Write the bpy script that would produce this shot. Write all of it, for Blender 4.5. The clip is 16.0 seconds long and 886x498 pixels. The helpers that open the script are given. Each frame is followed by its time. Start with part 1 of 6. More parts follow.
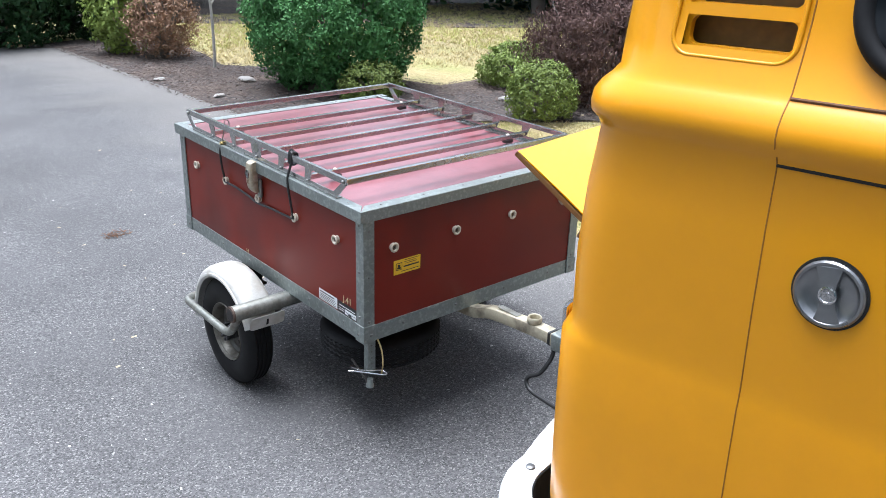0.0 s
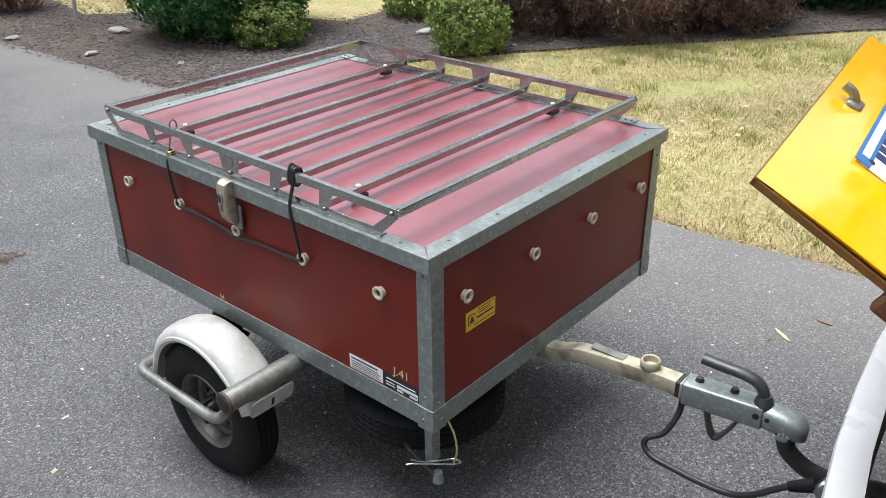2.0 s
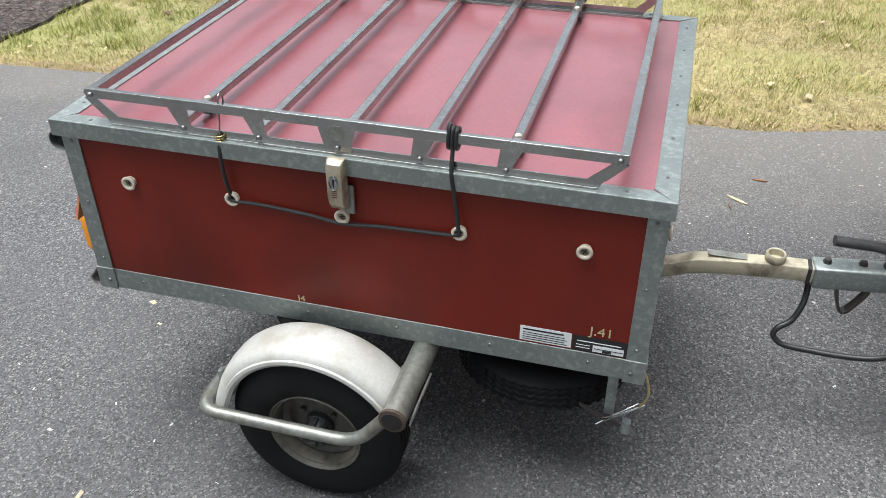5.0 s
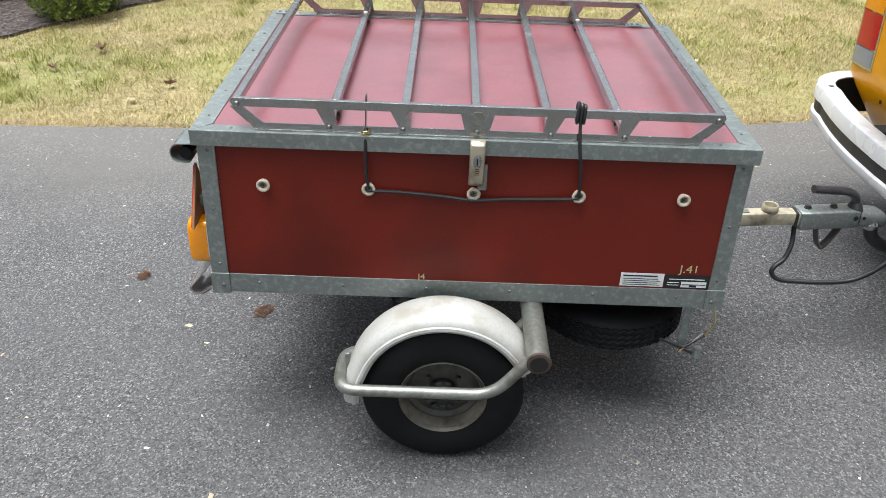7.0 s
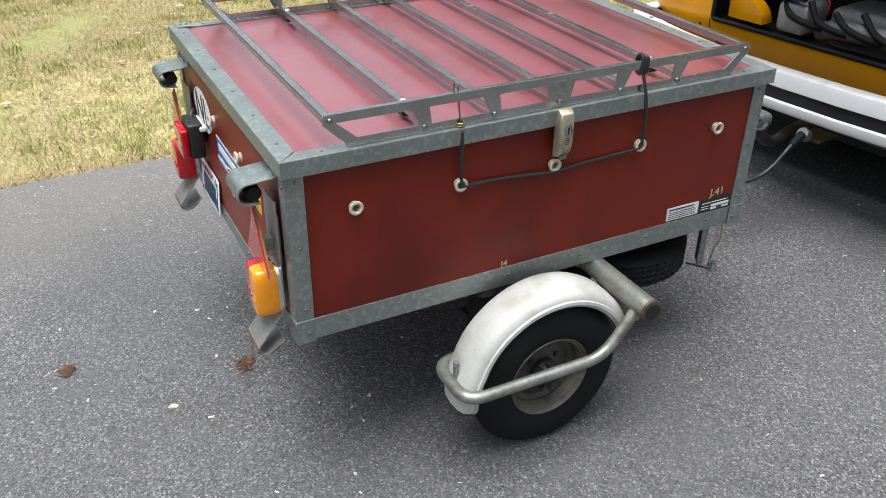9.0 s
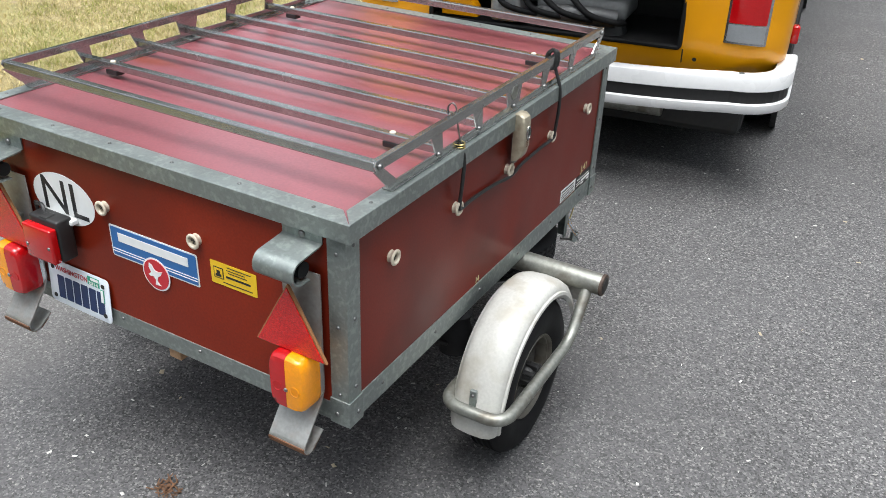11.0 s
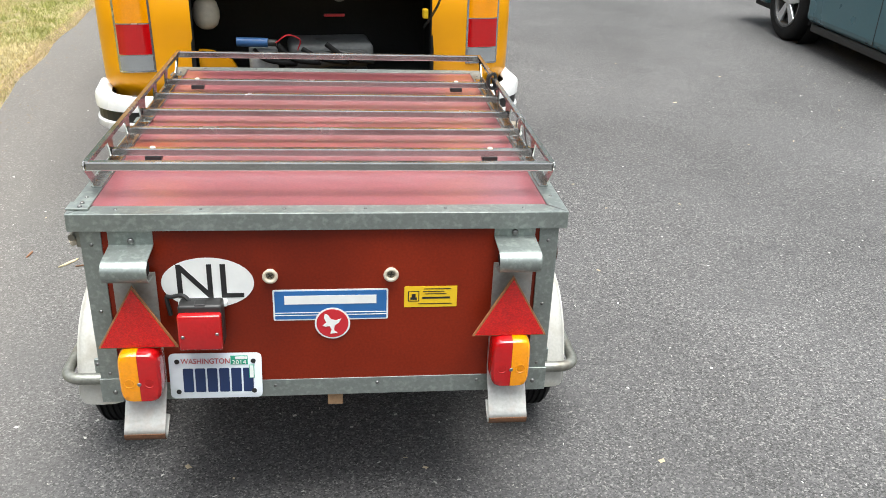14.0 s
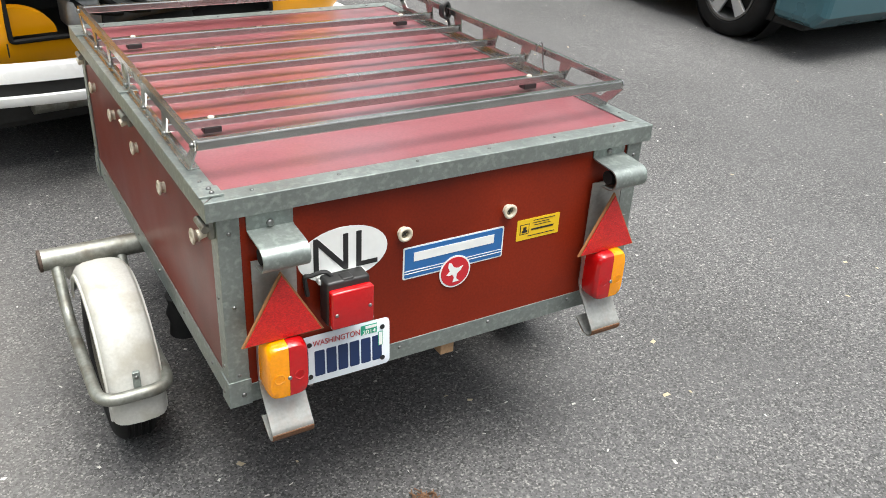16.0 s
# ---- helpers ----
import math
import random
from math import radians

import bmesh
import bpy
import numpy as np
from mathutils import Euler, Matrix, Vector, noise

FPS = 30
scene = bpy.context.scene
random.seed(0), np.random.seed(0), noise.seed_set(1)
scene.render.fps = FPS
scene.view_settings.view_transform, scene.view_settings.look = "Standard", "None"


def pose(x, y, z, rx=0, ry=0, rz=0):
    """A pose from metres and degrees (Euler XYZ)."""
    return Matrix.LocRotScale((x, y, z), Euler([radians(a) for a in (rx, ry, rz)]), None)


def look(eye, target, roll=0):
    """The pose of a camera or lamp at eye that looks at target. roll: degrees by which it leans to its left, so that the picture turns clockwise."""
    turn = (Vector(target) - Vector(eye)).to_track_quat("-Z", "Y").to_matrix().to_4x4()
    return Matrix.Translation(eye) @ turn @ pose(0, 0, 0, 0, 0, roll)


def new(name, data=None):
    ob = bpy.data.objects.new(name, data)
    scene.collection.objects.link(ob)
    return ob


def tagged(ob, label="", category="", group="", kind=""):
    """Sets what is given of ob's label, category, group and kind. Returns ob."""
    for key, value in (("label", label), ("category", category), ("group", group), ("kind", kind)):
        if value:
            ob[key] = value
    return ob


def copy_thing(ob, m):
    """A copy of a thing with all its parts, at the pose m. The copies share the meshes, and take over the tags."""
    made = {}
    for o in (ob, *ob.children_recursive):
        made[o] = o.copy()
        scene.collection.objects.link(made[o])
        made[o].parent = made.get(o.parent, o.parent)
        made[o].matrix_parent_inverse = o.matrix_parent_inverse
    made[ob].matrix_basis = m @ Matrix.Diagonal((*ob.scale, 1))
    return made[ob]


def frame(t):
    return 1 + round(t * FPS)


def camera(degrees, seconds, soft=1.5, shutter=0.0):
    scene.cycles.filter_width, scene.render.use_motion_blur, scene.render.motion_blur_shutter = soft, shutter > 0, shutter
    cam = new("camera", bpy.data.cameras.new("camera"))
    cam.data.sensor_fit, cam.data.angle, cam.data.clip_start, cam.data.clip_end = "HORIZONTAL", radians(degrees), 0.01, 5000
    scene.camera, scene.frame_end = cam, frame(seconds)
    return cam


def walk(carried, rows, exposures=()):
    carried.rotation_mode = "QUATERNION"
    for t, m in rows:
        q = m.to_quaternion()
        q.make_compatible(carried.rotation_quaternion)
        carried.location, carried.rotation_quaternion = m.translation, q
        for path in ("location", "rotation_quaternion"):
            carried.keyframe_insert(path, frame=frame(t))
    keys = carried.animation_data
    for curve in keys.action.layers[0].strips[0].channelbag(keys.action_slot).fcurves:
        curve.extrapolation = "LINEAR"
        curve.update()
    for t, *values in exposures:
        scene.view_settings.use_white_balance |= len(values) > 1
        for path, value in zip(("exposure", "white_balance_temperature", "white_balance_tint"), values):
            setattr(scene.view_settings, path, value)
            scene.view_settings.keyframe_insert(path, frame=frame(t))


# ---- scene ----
cam = camera(55.1, 16.0, soft=0.6)
PATH = [
    (0, (-0.034, 0.077, 1.583), (1.183, 1.501, 0.884), 1.2),
    (0.5, (-0.111, 0.271, 1.564), (1.197, 1.612, 0.864), 0.1),
    (1, (-0.09, 0.503, 1.589), (1.276, 1.752, 0.832), -1.1),
    (1.5, (0.117, 0.766, 1.558), (1.466, 2.016, 0.77), -3.3),
    (2, (0.202, 1.015, 1.546), (1.565, 2.199, 0.685), -1.4),
    (2.3, (0.168, 1.206, 1.533), (1.622, 2.170, 0.554), -0.5),
    (2.5, (0.157, 1.323, 1.529), (1.639, 2.244, 0.553), -2.0),
    (3, (0.182, 1.553, 1.514), (1.67, 2.449, 0.523), -2.8),
    (3.5, (0.276, 1.76, 1.504), (1.745, 2.583, 0.425), -3.9),
    (3.7, (0.276, 1.834, 1.507), (1.749, 2.585, 0.381), -3.2),
    (5.8, (-0.302, 2.168, 1.587), (1.408, 2.428, 0.584), -0.6),
    (6, (-0.353, 2.239, 1.586), (1.37, 2.43, 0.588), -0.3),
    (6.5, (-0.472, 2.49, 1.569), (1.21, 2.613, 0.494), -1.2),
    (7, (-0.456, 2.693, 1.561), (1.281, 2.715, 0.57), 0.2),
    (7.5, (-0.353, 2.931, 1.566), (1.361, 2.696, 0.561), 0.4),
    (8, (-0.361, 3.226, 1.562), (1.286, 2.691, 0.561), 0.8),
    (8.5, (-0.345, 3.487, 1.542), (1.259, 2.846, 0.536), 0.6),
    (9, (-0.142, 3.654, 1.534), (1.395, 2.891, 0.506), -1.4),
    (9.5, (0.001, 3.789, 1.535), (1.456, 2.854, 0.531), -0.4),
    (9.7, (0.059, 3.868, 1.531), (1.446, 2.831, 0.53), -0.4),
    (11.8, (0.814, 4.487, 1.522), (1.478, 2.867, 0.555), 1.9),
    (12, (0.856, 4.557, 1.521), (1.508, 2.916, 0.58), 2.0),
    (12.5, (1.089, 4.633, 1.514), (1.66, 2.952, 0.594), -0.2),
    (13, (1.332, 4.654, 1.546), (1.713, 2.93, 0.607), -0.1),
    (13.5, (1.555, 4.786, 1.553), (1.534, 3.018, 0.618), 1.6),
    (14, (1.745, 4.841, 1.558), (1.529, 3.062, 0.67), 1.8),
    (14.5, (1.94, 4.724, 1.546), (1.602, 2.993, 0.602), -0.0),
    (15, (2.15, 4.654, 1.545), (1.685, 2.966, 0.577), 2.5),
    (15.5, (2.431, 4.632, 1.54), (1.612, 3.1, 0.55), 3.9),
    (16, (2.615, 4.542, 1.529), (1.693, 3.075, 0.531), 3.6),
]
EXPOSURES = [(0.0, 1.54, 5720, 10), (1.0, 1.53, 5750, 10), (2.0, 1.15, 6050, 9), (3.5, 1.06, 6180, 8), (6.0, 1.11, 6200, 8), (7.5, 1.11, 6200, 8), (9.5, 1.06, 6200, 8), (12.0, 1.19, 6300, 7), (14.5, 1.39, 6480, 6), (16.0, 1.36, 6550, 6)]
walk(cam, [(t, look(eye, target, roll)) for t, eye, target, roll in PATH], EXPOSURES)

# ---- world and light ----
world = bpy.data.worlds.new("overcast_sky")
scene.world = world
world.use_nodes = True
wn, wl = world.node_tree.nodes, world.node_tree.links
wn.clear()
sky = wn.new("ShaderNodeTexSky")
sky.sky_type = "NISHITA"
sky.sun_disc = False
sky.sun_elevation, sky.sun_rotation = radians(80), radians(-20)
sky.dust_density, sky.air_density, sky.ozone_density = 4.0, 1.0, 1.0
grey = wn.new("ShaderNodeHueSaturation")
grey.inputs["Saturation"].default_value = 0.28
back = wn.new("ShaderNodeBackground")
back.inputs["Strength"].default_value = 0.112
wout = wn.new("ShaderNodeOutputWorld")
wl.new(sky.outputs[0], grey.inputs["Color"])
wl.new(grey.outputs[0], back.inputs["Color"])
wl.new(back.outputs[0], wout.inputs["Surface"])
sun_data = bpy.data.lights.new("sun", "SUN")
sun_data.energy, sun_data.angle, sun_data.color = 2.15, radians(45), (1.0, 0.985, 0.97)
sun = new("sun", sun_data)
sun.matrix_world = look((-0.8, 3.2, 20), (0, 0, 0))


# ---- materials ----
def material(name, base, rough=0.5, metal=0.0, spread=0.15, coarse=3.0, fine=60.0, bump=0.1, depth=0.002,
             tint=None, tint_amount=0.0, tint_scale=1.5, coat=0.0, random_amount=0.0, spec=0.5, rough_spread=0.08):
    """Base colour with variation at two scales, an optional stain tint and fine relief."""
    m = bpy.data.materials.new(name)
    m.use_nodes = True
    n, l = m.node_tree.nodes, m.node_tree.links
    b = n["Principled BSDF"]
    co = n.new("ShaderNodeTexCoord").outputs["Object"]

    def noise_at(scale, detail):
        t = n.new("ShaderNodeTexNoise")
        t.inputs["Scale"].default_value, t.inputs["Detail"].default_value = scale, detail
        l.new(co, t.inputs["Vector"])
        return t.outputs["Fac"]

    a, c = noise_at(coarse, 4), noise_at(fine, 3)
    add = n.new("ShaderNodeMath")
    add.operation = "ADD"
    l.new(a, add.inputs[0])
    l.new(c, add.inputs[1])
    rng = n.new("ShaderNodeMapRange")
    rng.inputs["From Min"].default_value, rng.inputs["From Max"].default_value = 0.6, 1.4
    rng.inputs["To Min"].default_value, rng.inputs["To Max"].default_value = 1 - spread, 1 + spread
    l.new(add.outputs[0], rng.inputs["Value"])
    value = rng.outputs[0]
    if random_amount:
        info = n.new("ShaderNodeObjectInfo")
        geo = n.new("ShaderNodeNewGeometry")
        mix = n.new("ShaderNodeMath")
        mix.operation = "ADD"
        l.new(info.outputs["Random"], mix.inputs[0])
        l.new(geo.outputs["Random Per Island"], mix.inputs[1])
        r2 = n.new("ShaderNodeMapRange")
        r2.inputs["From Max"].default_value = 2.0
        r2.inputs["To Min"].default_value, r2.inputs["To Max"].default_value = 1 - random_amount, 1 + random_amount
        l.new(mix.outputs[0], r2.inputs["Value"])
        mul = n.new("ShaderNodeMath")
        mul.operation = "MULTIPLY"
        l.new(value, mul.inputs[0])
        l.new(r2.outputs[0], mul.inputs[1])
        value = mul.outputs[0]
    scale = n.new("ShaderNodeVectorMath")
    scale.operation = "SCALE"
    scale.inputs[0].default_value = base
    l.new(value, scale.inputs["Scale"])
    colour = scale.outputs[0]
    if tint:
        s = noise_at(tint_scale, 6)
        ramp = n.new("ShaderNodeMapRange")
        ramp.inputs["From Min"].default_value, ramp.inputs["From Max"].default_value = 0.5, 0.68
        ramp.inputs["To Max"].default_value = tint_amount
        l.new(s, ramp.inputs["Value"])
        mx = n.new("ShaderNodeMix")
        mx.data_type = "RGBA"
        l.new(ramp.outputs[0], mx.inputs[0])
        l.new(colour, mx.inputs[6])
        mx.inputs[7].default_value = (*tint, 1)
        colour = mx.outputs[2]
    l.new(colour, b.inputs["Base Color"])
    rr = n.new("ShaderNodeMapRange")
    rr.inputs["From Min"].default_value, rr.inputs["From Max"].default_value = 0.3, 0.7
    rr.inputs["To Min"].default_value, rr.inputs["To Max"].default_value = max(0.02, rough - rough_spread), min(1, rough + rough_spread)
    l.new(a, rr.inputs["Value"])
    l.new(rr.outputs[0], b.inputs["Roughness"])
    b.inputs["Metallic"].default_value = metal
    b.inputs["Coat Weight"].default_value = coat
    b.inputs["Coat Roughness"].default_value = 0.08
    b.inputs["Specular IOR Level"].default_value = spec
    if bump:
        bp = n.new("ShaderNodeBump")
        bp.inputs["Strength"].default_value, bp.inputs["Distance"].default_value = bump, depth
        l.new(c, bp.inputs["Height"])
        l.new(bp.outputs[0], b.inputs["Normal"])
    return m


red_ply = material("red_coated_plywood", (0.160, 0.016, 0.008), 0.38, spread=0.22, coarse=4, fine=220, bump=0.12, depth=0.0006,
                   tint=(0.060, 0.011, 0.008), tint_amount=0.55, tint_scale=3.2, spec=0.28)
lid_ply = material("weathered_red_plywood", (0.226, 0.060, 0.071), 0.42, spread=0.20, coarse=4, fine=180, bump=0.12, depth=0.0006,
                   tint=(0.125, 0.022, 0.026), tint_amount=0.6, tint_scale=3.2, spec=0.5, coat=1.0)
# the lid's lacquer: glossy, slightly wavy, with a rusty water stain
n, l = lid_ply.node_tree.nodes, lid_ply.node_tree.links
b = n["Principled BSDF"]
b.inputs["Coat Roughness"].default_value, b.inputs["Coat IOR"].default_value = 0.25, 1.65
co = n.new("ShaderNodeTexCoord").outputs["Object"]
wave = n.new("ShaderNodeTexNoise")
wave.inputs["Scale"].default_value, wave.inputs["Detail"].default_value = 13.0, 3
l.new(co, wave.inputs["Vector"])
bp = n.new("ShaderNodeBump")
bp.inputs["Strength"].default_value, bp.inputs["Distance"].default_value = 0.35, 0.006
l.new(wave.outputs["Fac"], bp.inputs["Height"])
l.new(bp.outputs[0], b.inputs["Coat Normal"])
put_ = n.new("ShaderNodeMapping")
put_.vector_type = "TEXTURE"
put_.inputs["Location"].default_value, put_.inputs["Scale"].default_value = (0.90, 0.815, 0.82), (0.11, 0.035, 1.0)
l.new(co, put_.inputs["Vector"])
away = n.new("ShaderNodeVectorMath")
away.operation = "LENGTH"
l.new(put_.outputs[0], away.inputs[0])
ragged = n.new("ShaderNodeMath")
ragged.operation = "ADD"
l.new(away.outputs["Value"], ragged.inputs[0])
l.new(wave.outputs["Fac"], ragged.inputs[1])
stain = n.new("ShaderNodeMapRange")
stain.inputs["From Min"].default_value, stain.inputs["From Max"].default_value = 1.55, 0.75
stain.inputs["To Max"].default_value = 0.7
l.new(ragged.outputs[0], stain.inputs["Value"])
mx = n.new("ShaderNodeMix")
mx.data_type = "RGBA"
l.new(stain.outputs[0], mx.inputs[0])
l.new(b.inputs["Base Color"].links[0].from_socket, mx.inputs[6])
mx.inputs[7].default_value = (0.20, 0.035, 0.010, 1)
l.new(mx.outputs[2], b.inputs["Base Color"])
# rear board: a brighter, more orange red than red_ply
rear_ply = material("rust_red_plywood", (0.185, 0.0165, 0.0045), 0.36, spread=0.30, coarse=3.5, fine=200, bump=0.12, depth=0.0006,
                    tint=(0.10, 0.010, 0.004), tint_amount=0.7, tint_scale=2.6, spec=0.24)
galv = material("galvanised_steel", (0.275, 0.305, 0.290), 0.44, 0.75, spread=0.13, coarse=10, fine=160, bump=0.15, depth=0.0006,
                tint=(0.55, 0.60, 0.57), tint_amount=0.34, tint_scale=75)
galv_dark = material("dull_galvanised_steel", (0.29, 0.295, 0.265), 0.5, 0.75, spread=0.3, coarse=8, fine=90, bump=0.15, depth=0.0006,
                     tint=(0.13, 0.10, 0.07), tint_amount=0.6, tint_scale=17)
rack_steel = material("rack_steel", (0.40, 0.402, 0.39), 0.22, 0.92, spread=0.22, coarse=6, fine=120, bump=0.1, depth=0.0004,
                      tint=(0.27, 0.245, 0.22), tint_amount=0.35, tint_scale=14)
galv_pale = material("worn_pale_zinc", (0.34, 0.34, 0.325), 0.42, 0.55, spread=0.2, coarse=14, fine=120, bump=0.2, depth=0.0006,
                     tint=(0.30, 0.24, 0.20), tint_amount=0.45, tint_scale=24)
zinc = material("zinc_screw", (0.24, 0.24, 0.235), 0.35, 0.9, spread=0.2, bump=0)
ring_plastic = material("aged_white_plastic", (0.60, 0.53, 0.42), 0.5, spread=0.15, tint=(0.36, 0.30, 0.22), tint_amount=0.45, tint_scale=60, bump=0)
black_hole = material("dark_hole", (0.012, 0.012, 0.012), 0.8, bump=0)
rubber = material("black_rubber", (0.0075, 0.0075, 0.008), 0.68, spread=0.3, coarse=9, fine=120, bump=0.15, depth=0.001,
                  tint=(0.018, 0.0175, 0.017), tint_amount=0.4, tint_scale=7, spec=0.22)
black_plastic = material("black_plastic", (0.02, 0.02, 0.02), 0.45, spread=0.2, bump=0.05)
white_paint = material("white_fender_paint", (0.48, 0.473, 0.440), 0.42, spread=0.14, coarse=5, fine=150, bump=0.08, depth=0.0005,
                       tint=(0.34, 0.31, 0.25), tint_amount=0.7, tint_scale=14)
cream_paint = material("cream_paint", (0.42, 0.38, 0.275), 0.5, spread=0.12, coarse=8, fine=150, bump=0.1, depth=0.0005,
                       tint=(0.10, 0.08, 0.06), tint_amount=0.75, tint_scale=17)
rust = material("rusty_steel", (0.13, 0.06, 0.03), 0.8, 0.2, spread=0.4, coarse=30, fine=200, bump=0.4)
bus_yellow = material("marigold_yellow_paint", (0.71, 0.303, 0.001), 0.34, spread=0.06, coarse=1.5, fine=8, bump=0.0, coat=0.2, spec=0.30,
                      tint=(0.60, 0.265, 0.002), tint_amount=0.5, tint_scale=2.2)
# brighter copy of bus_yellow: glare on the upturned lid put into its colour
lid_yellow = material("lit_yellow_paint", (0.84, 0.455, 0.0), 0.18, spread=0.05, coarse=2, fine=8, bump=0.0, coat=1.0)
bumper_white = material("white_bumper_paint", (0.82, 0.82, 0.81), 0.3, spread=0.04, bump=0.02, coat=0.3)
# near-black for dark parts, and for shade put into hollows
bay_black = material("near_black", (0.012, 0.012, 0.012), 0.75, spread=0.4, bump=0.1)
engine_grey = material("grey_cast_metal", (0.11, 0.112, 0.112), 0.5, 0.3, spread=0.25, coarse=12, bump=0.2)
blue_paint = material("blue_can", (0.03, 0.10, 0.26), 0.4, spread=0.15, bump=0.05)
chrome = material("worn_chrome", (0.58, 0.58, 0.58), 0.22, 1.0, spread=0.1, bump=0.03)
cap_metal = material("brushed_cap_metal", (0.27, 0.275, 0.28), 0.32, 0.9, spread=0.15, coarse=20, bump=0.06)
teal_paint = material("teal_car_paint", (0.035, 0.12, 0.15), 0.3, 0.3, spread=0.06, bump=0, coat=0.8)
alloy = material("alloy_wheel", (0.55, 0.56, 0.57), 0.35, 0.7, spread=0.1, bump=0)
window_tint = material("dark_window_glass", (0.012, 0.015, 0.018), 0.06, spread=0.05, bump=0, rough_spread=0.01)
sticker_yellow = material("yellow_sticker", (0.78, 0.50, 0.015), 0.4, spread=0.06, bump=0)
sticker_white = material("white_sticker", (0.78, 0.79, 0.78), 0.4, spread=0.05, bump=0)
sticker_blue = material("blue_sticker", (0.025, 0.13, 0.36), 0.35, spread=0.06, bump=0)
sticker_red = material("red_sticker", (0.52, 0.02, 0.03), 0.35, spread=0.06, bump=0)
print_black = material("black_print", (0.015, 0.015, 0.016), 0.45, spread=0.05, bump=0)
plate_white = material("plate_pale_blue_white", (0.72, 0.77, 0.82), 0.35, spread=0.05, coarse=9, bump=0)
plate_blue = material("plate_dark_blue", (0.012, 0.03, 0.10), 0.4, spread=0.05, bump=0)
plate_red = material("plate_red_print", (0.45, 0.03, 0.04), 0.4, spread=0.05, bump=0)
sticker_green = material("green_sticker", (0.02, 0.33, 0.20), 0.4, spread=0.05, bump=0)
wood = material("pale_wood", (0.36, 0.22, 0.12), 0.7, spread=0.25, coarse=20, fine=160, bump=0.2)
gold = material("brass_spring", (0.45, 0.35, 0.14), 0.35, 0.9, spread=0.2, bump=0)


def lens_material(name, base, scale=260.0, clear=0.0, relief=0.35, cells=False):
    """Moulded translucent lamp plastic with a fine relief."""
    m = material(name, base, 0.10, spread=0.12, coarse=12, fine=scale, bump=0.0, coat=0.7, rough_spread=0.04)
    n, l = m.node_tree.nodes, m.node_tree.links
    b = n["Principled BSDF"]
    co = n.new("ShaderNodeTexCoord").outputs["Object"]
    v = n.new("ShaderNodeTexVoronoi")
    v.inputs["Scale"].default_value = scale
    l.new(co, v.inputs["Vector"])
    bp = n.new("ShaderNodeBump")
    bp.inputs["Strength"].default_value, bp.inputs["Distance"].default_value = relief, 0.002
    l.new(v.outputs["Distance"], bp.inputs["Height"])
    l.new(bp.outputs[0], b.inputs["Normal"])
    b.inputs["Transmission Weight"].default_value = clear
    b.inputs["IOR"].default_value = 1.45
    if cells:
        old = b.inputs["Base Color"].links[0].from_socket
        sep = n.new("ShaderNodeSeparateColor")
        l.new(v.outputs["Color"], sep.inputs[0])
        rg = n.new("ShaderNodeMapRange")
        rg.inputs["To Min"].default_value, rg.inputs["To Max"].default_value = 0.75, 1.2
        l.new(sep.outputs[0], rg.inputs["Value"])
        sc = n.new("ShaderNodeVectorMath")
        sc.operation = "SCALE"
        l.new(old, sc.inputs[0])
        l.new(rg.outputs[0], sc.inputs["Scale"])
        l.new(sc.outputs[0], b.inputs["Base Color"])
    return m


lens_red = lens_material("red_lamp_lens", (0.54, 0.003, 0.006), 160.0, clear=0.2, relief=0.2)
lens_amber = lens_material("amber_lamp_lens", (1.0, 0.36, 0.0), 160.0, clear=0.15, relief=0.2)
lens_clear = lens_material("clear_lamp_lens", (0.24, 0.25, 0.26))
reflector_red = lens_material("red_reflector", (0.56, 0.007, 0.006), 420.0, relief=0.4, cells=True)
reflector_silver = material("lamp_reflector", (0.75, 0.75, 0.74), 0.25, 0.9, spread=0.1, bump=0)


